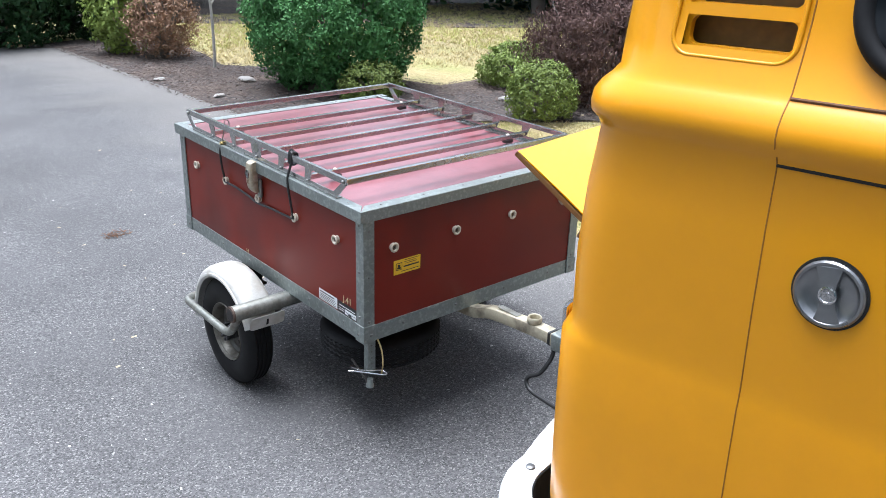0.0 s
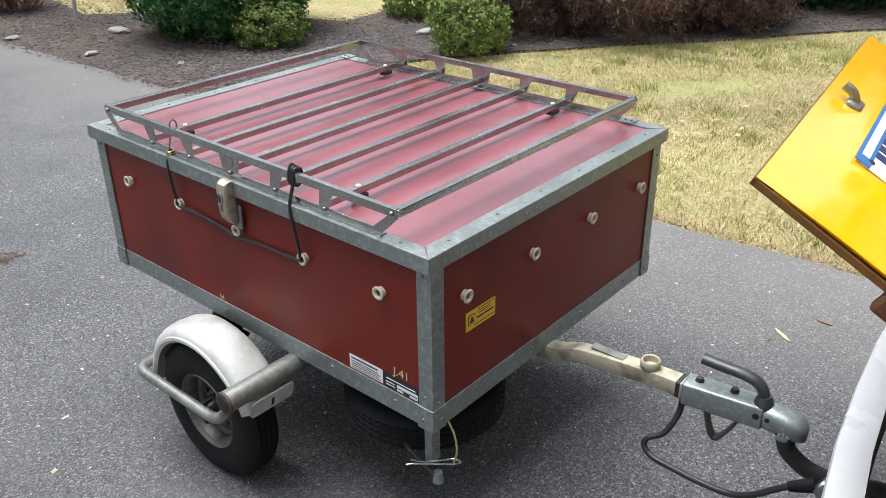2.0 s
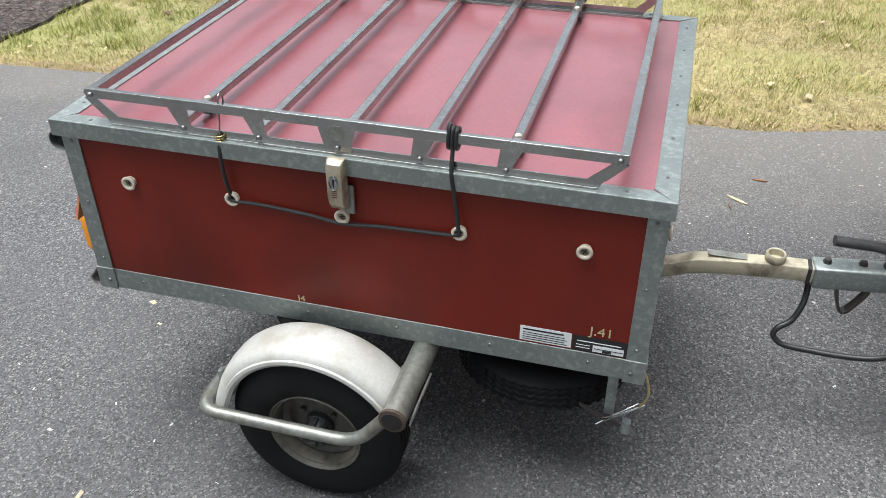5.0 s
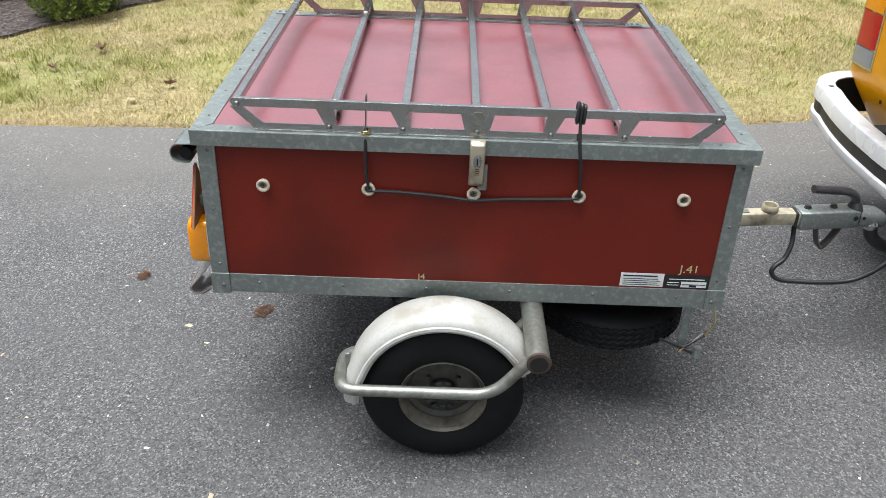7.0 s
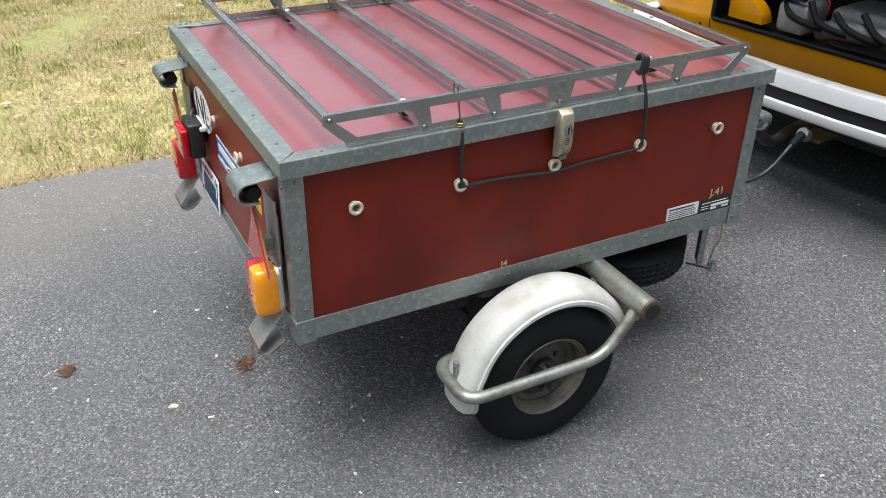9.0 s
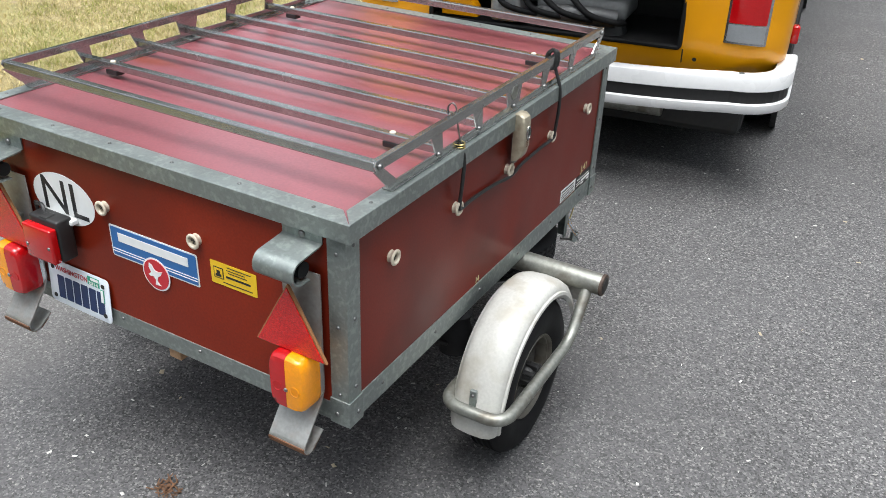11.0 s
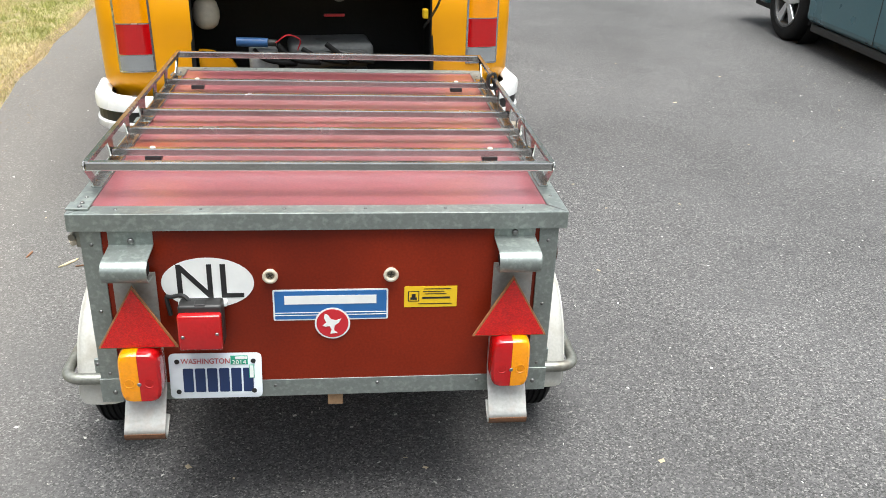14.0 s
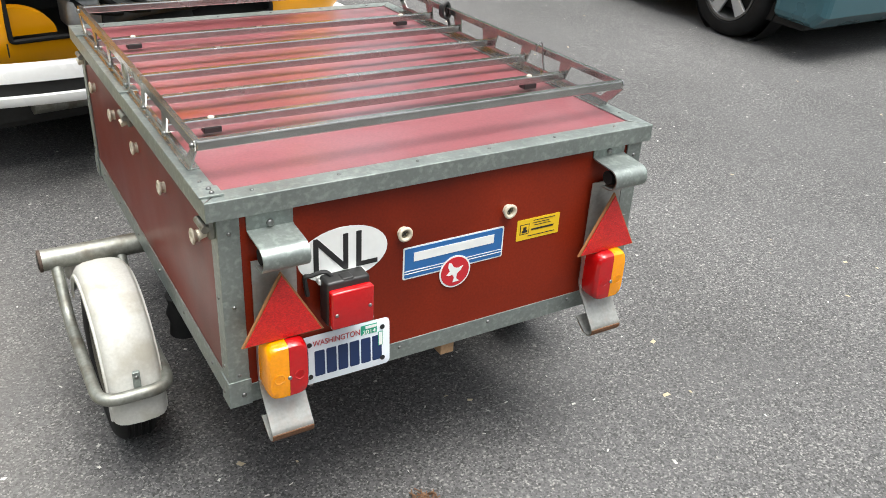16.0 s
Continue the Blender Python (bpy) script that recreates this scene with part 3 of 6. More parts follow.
cross_mesh.materials.append(eyelet_dark)


def eyelet(side, along, w=0.686):
    ob = link("eyelet", eyelet_mesh, ring_plastic, trailer)
    ob.matrix_local = face_to(side, along, w) @ Matrix.Diagonal((1, 1, 0.84, 1))
    link("eyelet_screw", hole_mesh, eyelet_brass, ob)
    slot = link("screw_slot", cross_mesh, eyelet_dark, ob)
    slot.matrix_local = pose(0, 0, 0, 0, 0, 360 * math.sin(along * 37 + w * 11))


for k in (-2, -1, 0, 1, 2):
    eyelet("right", 0.625 + 0.2425 * k, 0.686 if k else 0.683)
    eyelet("left", 0.625 + 0.2425 * k)
for k in (-1.5, -0.5, 0.5, 1.5):
    eyelet("front", 0.483 + 0.251 * k, 0.682)
for k in (-0.5, 0.5):
    eyelet("rear", 0.469 + 0.248 * k, 0.680)

# clasp on the long side
bm = bmesh.new()
clasp_side = [(-0.0135, 0.828), (-0.030, 0.828), (-0.0385, 0.822), (-0.0420, 0.808), (-0.0420, 0.752), (-0.0370, 0.732), (-0.0270, 0.720), (-0.0135, 0.716)]
rows = []
for y_, k_ in ((0.609, 0.80), (0.6115, 0.95), (0.616, 1.0), (0.636, 1.0), (0.6405, 0.95), (0.643, 0.80)):
    rows.append([bm.verts.new((-0.0135 + (x_ + 0.0135) * k_, y_, 0.772 + (z_ - 0.772) * (0.97 + 0.03 * k_))) for x_, z_ in clasp_side])
for a, c in zip(rows, rows[1:]):
    for k in range(len(a)):
        bm.faces.new((a[k], a[(k + 1) % len(a)], c[(k + 1) % len(c)], c[k]))
bm.faces.new(rows[0])
bm.faces.new(rows[-1])
clasp = part("clasp", bm, material("brushed_cream_metal", (0.46, 0.41, 0.31), 0.40, 0.6, spread=0.2, coarse=25, tint=(0.22, 0.17, 0.11), tint_amount=0.6, tint_scale=40), trailer, "pale worn metal clasp with a keyhole", True)
part("lock_barrel", lathe([(0.013, 0.0), (0.013, 0.003), (0.010, 0.0045), (0.010, 0.002), (0.0, 0.002)], pose(-0.0420, 0.626, 0.786, 90, 0, -90) @ Matrix.Diagonal((0.75, 1.25, 1, 1)), 20, closed=False), rack_steel, clasp)
part("keyhole", box((-0.0450, 0.6245, 0.776), (-0.0435, 0.6275, 0.794), 0.0005), black_hole, clasp)
for k in range(5):
    part("cast_mark", box((-0.0427, 0.621, 0.753 + k * 0.0045), (-0.0415, 0.631, 0.7548 + k * 0.0045), 0.0003), rust, clasp)
hasp = part("hasp", box((-0.011, 0.600, 0.700), (-0.002, 0.622, 0.765), 0.003), galv_dark, trailer)

for ob in (clasp, hasp):
    ob.matrix_local = Matrix.Translation((-0.002, -0.004, -0.006))

# lid hinges on the far side
for v in (0.10, 0.62, 1.225):
    hinge = part("lid_hinge", box((B + 0.004, v - 0.02, 0.742), (B + 0.016, v + 0.02, 0.795), 0.003), galv_dark, trailer)
    part("hinge_pin", tube([(B + 0.022, v - 0.024, 0.765), (B + 0.022, v + 0.024, 0.765)], 0.007, 10), galv_dark, hinge)
    part("hinge_screw", tube([(B + 0.016, v + 0.004, 0.752), (B + 0.03, v + 0.004, 0.748)], 0.009, 12), ring_plastic, hinge)
    part("hinge_plate", box((LU1 - 0.040, v - 0.020, LW1 + 0.0004), (LU1 + 0.003, v + 0.020, LW1 + 0.004), 0.001), galv, hinge)
    for dv in (-0.009, 0.009):
        screw_at(pose(LU1 - 0.022, v + dv, LW1 + 0.004), hinge, 0.005, 0.004)

# ---- roof rack on the lid ----
rack = part("roof_rack", box((-0.008, 0.13, 0.8215), (0.014, 1.118, 0.8245), 0.0008), rack_steel, trailer, "low steel roof rack with slotted side rails")
part("rack_foot", box((0.941, 0.13, 0.8215), (0.963, 1.118, 0.8245), 0.0008), rack_steel, rack)
BARS = [0.297, 0.461, 0.625, 0.789, 0.953]


def side_rail(u, lean):
    """Slotted rail: top and bottom flange joined by slanting webs."""
    v0t, v1t, v0b, v1b, w0, w1 = 0.080, 1.170, 0.128, 1.122, 0.8245, 0.894
    th = 0.0034
    bm = bmesh.new()
    top = [(v0t + 0.006, w1 - 0.019), (v0t, w1 - 0.008), (v0t + 0.005, w1), (v1t - 0.005, w1), (v1t, w1 - 0.008), (v1t - 0.006, w1 - 0.019)]
    prism(top, "x", u - th / 2, u + th / 2, 0.0008, bm)
    prism([(v0b, w0), (v0b - 0.008, w0 + 0.014), (v1b + 0.008, w0 + 0.014), (v1b, w0)], "x", u - th / 2 + 0.0002, u + th / 2 - 0.0002, 0.0, bm)
    for vt, vb, wt, wb in [(v0t + 0.014, v0b + 0.006, 0.028, 0.034), (v1t - 0.014, v1b - 0.006, 0.028, 0.034), (0.625, 0.625, 0.075, 0.055)] + \
            [(b + (-0.008 if b < 0.6 else 0.008), b + (0.004 if b < 0.6 else -0.004), 0.040, 0.027) for b in BARS if b != 0.625]:
        prism([(vt - wt / 2, w1 - 0.0188), (vt + wt / 2, w1 - 0.0188), (vb + wb / 2, w0 + 0.0138), (vb - wb / 2, w0 + 0.0138)], "x", u - th / 2 + 0.0001, u + th / 2 - 0.0001, 0.0, bm)
    # folded top flange
    box((u - (0.010 if lean > 0 else 0.0016), v0t + 0.006, w1 - 0.0030), (u + (0.0016 if lean > 0 else 0.010), v1t - 0.006, w1 + 0.0004), 0.0008, bm)
    ob = part("side_rail", bm, rack_steel, rack)
    out = "right" if lean < 0 else "left"
    for v, w in [(v0t + 0.016, w1 - 0.012), (v1t - 0.016, w1 - 0.012)] + [(b, w0 + 0.010) for b in BARS]:
        m = pose(u - th / 2, v, w, 90, 0, -90) if out == "right" else pose(u + th / 2, v, w, 90, 0, 90)
        screw_at(m, ob, 0.0062, 0.0055)
    m = pose(u + lean * th / 2, 0.625, 0.866, 90, 0, 90 * lean)
    part("hexagon_badge", lathe([(0.017, 0.0), (0.017, 0.0012), (0.0145, 0.0012), (0.0145, 0.0006), (0.0, 0.0006)], m, 6, closed=False), galv_dark, ob)


side_rail(-0.004, -1)
side_rail(0.958, 1)
for v in BARS:
    bar = part("crossbar", box((-0.002, v - 0.0095, 0.838), (0.956, v + 0.0095, 0.855), 0.0022), rack_steel, rack)
    if v in (BARS[0], BARS[-1]):
        for u in (0.098, 0.868):
            part("bar_pad", box((u - 0.018, v - 0.014, 0.8255), (u + 0.018, v + 0.010, 0.8378), 0.002), black_plastic, bar)
            part("bar_cap", lathe([(0.0065, 0.0), (0.0065, 0.0015), (0.0045, 0.0032), (0.0, 0.0036)], pose(u, v, 0.855), 14, closed=False), ring_plastic, bar)
for v in (0.090, 1.158):
    part("end_bar", box((-0.002, v - 0.009, 0.874), (0.956, v + 0.009, 0.8925), 0.0025), rack_steel, rack)


# ---- wheels, mudguards and arms ----
rim_dark = material("dusty_rim_paint", (0.075, 0.071, 0.061), 0.33, 0.2, spread=0.35, tint=(0.030, 0.024, 0.018), tint_amount=0.7, tint_scale=22)
rim_pale = material("scratched_rim_edge", (0.115, 0.106, 0.086), 0.45, 0.2, spread=0.3, tint=(0.055, 0.042, 0.030), tint_amount=0.75, tint_scale=35)


tb = box((0.020, -0.0055, -0.054), (0.034, 0.0055, -0.024), 0.001)
tooth_mesh = bpy.data.meshes.new("hub_tooth")
tb.to_mesh(tooth_mesh)
tb.free()
tooth_mesh.materials.append(black_plastic)


def wheel_parts(parent, centre, R=0.201, wide=0.104):
    """A small trailer wheel turning on the x axis."""
    m = Matrix.Translation(centre) @ pose(0, 0, 0, 0, 90, 0)
    h = wide / 2
    prof = [(0.108, -h * 0.80), (0.122, -h * 0.95), (0.150, -h), (0.179, -h * 0.93), (0.193, -h * 0.74), (0.199, -h * 0.58), (R, -h * 0.52)]
    grooves = []
    for z in (-0.45, -0.15, 0.15, 0.45):
        grooves += [(R, h * (z - 0.09)), (R - 0.005, h * (z - 0.05)), (R - 0.005, h * (z + 0.05)), (R, h * (z + 0.09))]
    prof += grooves + [(r, -z) for r, z in prof[::-1]]
    hb = lathe([(0.034, 0.0), (0.034, -0.022), (0.029, -0.026), (0.026, -0.040), (0.022, -0.046), (0.0, -0.048)], m, 20, closed=False)
    hub = part("wheel", hb, black_plastic, parent, smooth=True)
    for k in range(8):
        tooth = link("hub_tooth", tooth_mesh, black_plastic, hub)
        tooth.matrix_local = m @ pose(0, 0, 0, 0, 0, 45 * k)
    part("tyre", lathe(prof + [prof[0]], m, 56, closed=False), rubber, hub, "worn black tyre", True)
    disc = [(0.030, -0.006), (0.046, -0.010), (0.062, -0.004), (0.080, 0.000), (0.0925, -0.008), (0.0930, 0.036), (0.080, 0.02), (0.03, 0.02)]
    edge = [(0.0932, -0.010), (0.0965, -0.030), (0.100, -0.0365), (0.1025, -0.037), (0.1045, -0.042), (0.1085, -0.0465), (0.1115, -0.041),
            (0.104, -0.033), (0.100, 0.035), (0.109, 0.042), (0.106, 0.045), (0.0932, 0.036)]
    part("rim", lathe(disc, m, 40, closed=False), rim_dark, hub, smooth=True)
    part("rim_edge", lathe(edge, m, 48, closed=False), rim_pale, hub, "pale scratched rim edge", True)
    for k in range(4):
        a = radians(45 + 90 * k)
        part("wheel_nut", lathe([(0.0075, 0.0), (0.0075, -0.009), (0.0, -0.010)], m @ Matrix.Translation((0.052 * math.cos(a), 0.052 * math.sin(a), -0.0085)), 6, closed=False), eyelet_dark, hub)
    return hub


def mudguard(c):
    """Curved guard with rolled side lips, round the wheel at c."""
    bm = bmesh.new()
    half, R = 0.060, 0.229
    side_ = [(-half, -0.030), (-half - 0.0040, -0.0245), (-half - 0.0030, -0.0175), (-half + 0.0015, -0.0155), (-half + 0.0035, -0.008), (-half + 0.012, 0.002), (-half + 0.028, 0.008)]
    sec = side_ + [(0.0, 0.0105)] + [(-x, z) for x, z in side_[::-1]]
    rings = []
    a0, a1, n = 22, 187, 44
    for i in range(n + 1):
        a = radians(a0 + (a1 - a0) * i / n)
        r0 = R + (0.012 * max(0, (i / n - 0.85) / 0.15))
        rows = []
        for off in (0.0, -0.003):
            rows.append([bm.verts.new((c[0] + x * (1 if off == 0 else 0.965), c[1] - math.cos(a) * (r0 + z + off), c[2] + 0.012 + math.sin(a) * (r0 + z + off))) for x, z in sec])
        rings.append(rows)
    k = len(sec)
    for (o0, i0), (o1, i1) in zip(rings, rings[1:]):
        for j in range(k - 1):
            bm.faces.new((o0[j], o0[j + 1], o1[j + 1], o1[j]))
            bm.faces.new((i0[j], i1[j], i1[j + 1], i0[j + 1]))
        bm.faces.new((o0[0], o1[0], i1[0], i0[0]))
        bm.faces.new((o0[-1], i0[-1], i1[-1], o1[-1]))
    for o, i in (rings[0], rings[-1]):
        for j in range(k - 1):
            bm.faces.new((o[j], o[j + 1], i[j + 1], i[j]))
    return bm


for sgn, edge_u in ((-1, 0.0), (1, B)):
    cu_, cw, end_u = (-0.095, 0.182, -0.219) if sgn < 0 else (1.070, 0.168, 1.192)
    c = (cu_, 0.678, cw)
    hub = wheel_parts(trailer, c)
    guard = part("mudguard", mudguard(c), white_paint, trailer, "scuffed white mudguard", True)
    # pivot tube across, in front of the wheel
    axle = part("axle_tube", tube([(edge_u - sgn * 0.30, 0.462, 0.360), (end_u, 0.462, 0.360)], 0.0275, 24), galv_dark, trailer, "dull galvanised pivot tube", True)
    part("tube_cap", lathe([(0.0285, -0.006), (0.0292, -0.003), (0.0285, 0.001), (0.026, 0.002), (0.0, 0.002)], pose(end_u, 0.462, 0.360, 0, 90 * sgn, 0), 24, closed=False), material("brown_ring", (0.085, 0.058, 0.045), 0.7, 0.3, spread=0.4, coarse=40), axle, "rusty ring at the tube end", True)
    # shade of the open bore, put in as a raised near-black disc
    part("tube_bore", lathe([(0.0215, 0.0016), (0.0215, 0.0036), (0.012, 0.0042), (0.0, 0.0042)], pose(end_u, 0.462, 0.360, 0, 90 * sgn, 0), 20, closed=False), material("black_brown_bore", (0.012, 0.010, 0.009), 0.6, spread=0.3, coarse=40), axle)
    o, i_ = cu_ + sgn * 0.085, cu_ - sgn * 0.070
    arm = fillet([(o, 0.468, 0.352), (o, 0.560, 0.232), (o, 0.932, 0.232), (i_, 0.932, 0.232), (i_, 0.560, 0.232), (i_, 0.468, 0.352)], 0.05, 6)
    part("swing_arm", tube(arm, 0.0145, 14), galv_dark, trailer, "bent tube arm round the wheel", True)
    clip = part("guard_clip", box((cu_ - 0.008, 0.910, 0.228), (cu_ + 0.008, 0.920, 0.281), 0.002), galv, guard)
    screw_at(pose(cu_, 0.920, 0.268, -90, 0, 0), clip, 0.005)
    # plate at the front foot of the guard
    flap = part("guard_foot", prism(rounded(cu_ - 0.066, 0.284, cu_ + 0.066, 0.334, 0.012), "y", 0.4345, 0.438, 0.0), white_paint, guard)
    flap.matrix_local = Matrix.Translation((0, 0.436, 0.332)) @ pose(0, 0, 0, 14, 0, 0) @ Matrix.Translation((0, -0.436, -0.332))
    part("slot", box((cu_ - 0.004, 0.4335, 0.294), (cu_ + 0.004, 0.4347, 0.318), 0.0003), black_hole, flap)
    # rubber buffer below the box
    part("rubber_buffer", lathe([(0.028, 0.0), (0.036, -0.012), (0.030, -0.03), (0.037, -0.05), (0.030, -0.07), (0.034, -0.095), (0.0, -0.1)], pose(edge_u - sgn * 0.030, 0.78, 0.385) @ Matrix.Diagonal((1.1, 1.1, 1.25, 1)), 20, closed=False), rubber, trailer, smooth=True)
    part("spring_bracket", box((edge_u - sgn * 0.03, 0.74, 0.292), (edge_u - sgn * 0.07, 0.82, 0.302), 0.003), bay_black, trailer)

# axle beam between the wheels, spare wheel, steady leg
part("axle_beam", box((0.05, 0.44, 0.335), (B - 0.05, 0.485, 0.3875), 0.004), galv_dark, trailer)
spare = part("spare_wheel", lathe([(0.03, 0.0), (0.105, 0.0), (0.105, 0.02), (0.03, 0.02)], pose(0.228, 0.228, 0.262), 24), galv_dark, trailer, "spare wheel slung below the floor")
sp = [(0.108, -0.04), (0.15, -0.05), (0.178, -0.046), (0.192, -0.03)]
for z in (-0.022, -0.006, 0.010, 0.026):
    sp += [(0.1965, z - 0.006), (0.1925, z - 0.003), (0.1925, z + 0.001), (0.1965, z + 0.004)]
sp += [(0.192, 0.036), (0.178, 0.048), (0.15, 0.05), (0.108, 0.04)]
own = lathe(sp + [sp[0]], n=112, closed=False)
for v_ in own.verts:
    if v_.co.xy.length > 0.1915 and abs(v_.co.z) < 0.031:
        v_.co.z += 0.0032 * (1 if round(math.atan2(v_.co.y, v_.co.x) / math.tau * 112) % 2 else -1)
bmesh.ops.transform(own, matrix=pose(0.228, 0.228, 0.264) @ Matrix.Diagonal((1.06, 1.06, 1.05, 1)), verts=own.verts)
part("tyre", own, rubber, spare, smooth=True)
lb = box((0.044, 0.044, 0.236), (0.074, 0.049, 0.386), 0.001)
box((0.044, 0.049, 0.236), (0.048, 0.066, 0.386), 0.001, lb)
leg = part("steady_leg", lb, galv, trailer, "galvanised steady leg with a spring pin")
part("leg_foot", prism([(0.118, 0.265), (0.120, 0.259), (0.012, 0.207), (0.009, 0.213)], "x", 0.030, 0.036, 0.0008), eyelet_dark, leg)
part("leg_foot_pad", lathe([(0.0, -0.012), (0.013, -0.012), (0.013, -0.004), (0.010, 0.0), (0.010, 0.016), (0.0, 0.016)], pose(0.031, 0.014, 0.222), 14, closed=False), galv, leg, smooth=True)
for k in range(5):
    screw_at(pose(0.059, 0.044, 0.270 + k * 0.022, 90, 0, 0), leg, 0.0035)
pin = tube([(0.004, 0.064, 0.253), (0.066, -0.010, 0.252)], 0.0032, 8)
tube(curve_points([(0.066, -0.010, 0.252), (0.072, -0.020, 0.258), (0.058, -0.004, 0.268), (0.022, 0.040, 0.260), (-0.004, 0.068, 0.268)]), 0.0024, 6, pin)
tube(curve_points([(0.004, 0.064, 0.253), (-0.008, 0.078, 0.250)]), 0.0024, 6, pin)
part("leg_pin", pin, chrome, leg, "shiny spring pin")
part("pin_cord", tube(curve_points([(0.050, 0.004, 0.388), (0.056, -0.014, 0.345), (0.055, -0.022, 0.300), (0.060, -0.008, 0.256)]), 0.0026, 6), material("yellow_cord", (0.42, 0.33, 0.14), 0.8, bump=0.2), leg)
part("floor_block", box((0.448, LEN - 0.07, 0.345), (0.482, LEN - 0.012, 0.3815), 0.002), wood, trailer, "small bare wood block")

# ---- drawbar and coupling ----
bar_pts = [(0.447, 0.32, 0.372), (0.447, 0.02, 0.372), (0.452, -0.10, 0.402), (0.466, -0.30, 0.412), (0.474, -0.42, 0.407)]
bm = bmesh.new()
rows = []
for p_ in curve_points(bar_pts, 5):
    rows.append([bm.verts.new((p_.x + a, p_.y, p_.z + b)) for a, b in rounded(-0.0215, -0.0205, 0.0215, 0.0205, 0.005, 2)])
for a, b in zip(rows, rows[1:]):
    for k in range(len(a)):
        bm.faces.new((a[k], a[(k + 1) % len(a)], b[(k + 1) % len(b)], b[k]))
bm.faces.new(rows[0][::-1])
bm.faces.new(rows[-1])
drawbar = part("drawbar", bm, cream_paint, trailer, "chipped cream steel drawbar", True)
part("stay_ring", lathe([(0.021, -0.004), (0.024, 0.0), (0.024, 0.016), (0.0215, 0.020), (0.0185, 0.018), (0.0185, 0.002), (0.0, 0.002)], pose(0.464, -0.268, 0.433), 28, closed=False), cream_paint, drawbar, smooth=True)
part("worn_plate", box((0.446, -0.205, 0.4305), (0.470, -0.115, 0.4325), 0.0005), galv_dark, drawbar, "small worn maker plate")
part("cable_tie", prism(rounded(0.469 - 0.0235, 0.411 - 0.0228, 0.469 + 0.0235, 0.411 + 0.0228, 0.006, 3), "y", -0.352, -0.343), black_plastic, drawbar)
cm = pose(0.474, -0.375, 0.409, -1.5, 0, 6)
own = box((-0.029, -0.165, -0.030), (0.029, 0.02, 0.0275), 0.006, seg=3)
bmesh.ops.transform(own, matrix=cm, verts=own.verts)
coupler = part("coupling", own, galv, trailer, "galvanised ball coupling with a black lever", True)
nose = bmesh.new()
rows = []
for t_, hw, lo, hi in ((0.0, 0.029, -0.030, 0.0272), (0.022, 0.032, -0.034, 0.025), (0.045, 0.034, -0.037, 0.022), (0.068, 0.033, -0.038, 0.017), (0.083, 0.027, -0.038, 0.008), (0.091, 0.015, -0.036, -0.006)):
    rows.append([nose.verts.new((x, -0.165 - t_, z)) for x, z in rounded(-hw, lo, hw, hi, min(hw, (hi - lo) / 2) * 0.75, 4)])
for a, b in zip(rows, rows[1:]):
    for k in range(len(a)):
        nose.faces.new((a[k], a[(k + 1) % len(a)], b[(k + 1) % len(b)], b[k]))
nose.faces.new(rows[-1])
bmesh.ops.transform(nose, matrix=cm, verts=nose.verts)
part("ball_cup", nose, galv, coupler, smooth=True)
for y_, r_ in ((-0.150, 0.0075), (-0.175, 0.0055)):
    part("side_hole", lathe([(r_, 0.0), (r_, 0.0012), (0.0, 0.0012)], cm @ pose(-0.0305 if y_ < -0.17 else -0.0292, y_, 0.004, 90, 0, -90), 14, closed=False), black_hole, coupler)
lever = bmesh.new()
lever_grey = material("worn_black_casting", (0.060, 0.060, 0.062), 0.42, 0.5, spread=0.35, coarse=18, bump=0.15)
tube(curve_points([(0, -0.014, 0.092), (0, -0.060, 0.087), (0, -0.105, 0.083), (0, -0.136, 0.074), (0, -0.152, 0.056), (0, -0.156, 0.034), (0, -0.157, 0.018)], 5), 0.0125, 14, lever)
lathe([(0.022, 0.016), (0.0225, 0.024), (0.019, 0.034), (0.014, 0.046), (0.0, 0.047)], pose(0, -0.157, 0.0), 18, lever, False)
bmesh.ops.scale(lever, vec=(1.25, 1, 1), verts=lever.verts)
bmesh.ops.transform(lever, matrix=cm, verts=lever.verts)
part("lever", lever, lever_grey, coupler, "black release lever", True)
for y_ in (-0.012, -0.092):
    ob = part("bolt", lathe([(0.011, 0), (0.011, 0.003), (0.0085, 0.003), (0.0085, 0.010), (0.0, 0.011)], cm @ pose(0.004, y_, 0.0275), 6, closed=False), eyelet_dark, coupler)
hb = strap([(-0.040, -0.026), (-0.047, -0.060), (-0.056, -0.088), (-0.064, -0.096), (-0.074, -0.094), (-0.086, -0.078), (-0.105, -0.046), (-0.112, -0.030)], "x", -0.016, 0.024, 0.006)
bmesh.ops.transform(hb, matrix=cm, verts=hb.verts)
part("safety_hook", hb, eyelet_dark, coupler, smooth=True)

for ob in (drawbar, coupler):
    ob.matrix_local = Matrix.Translation((0.008, -0.003, -0.010))

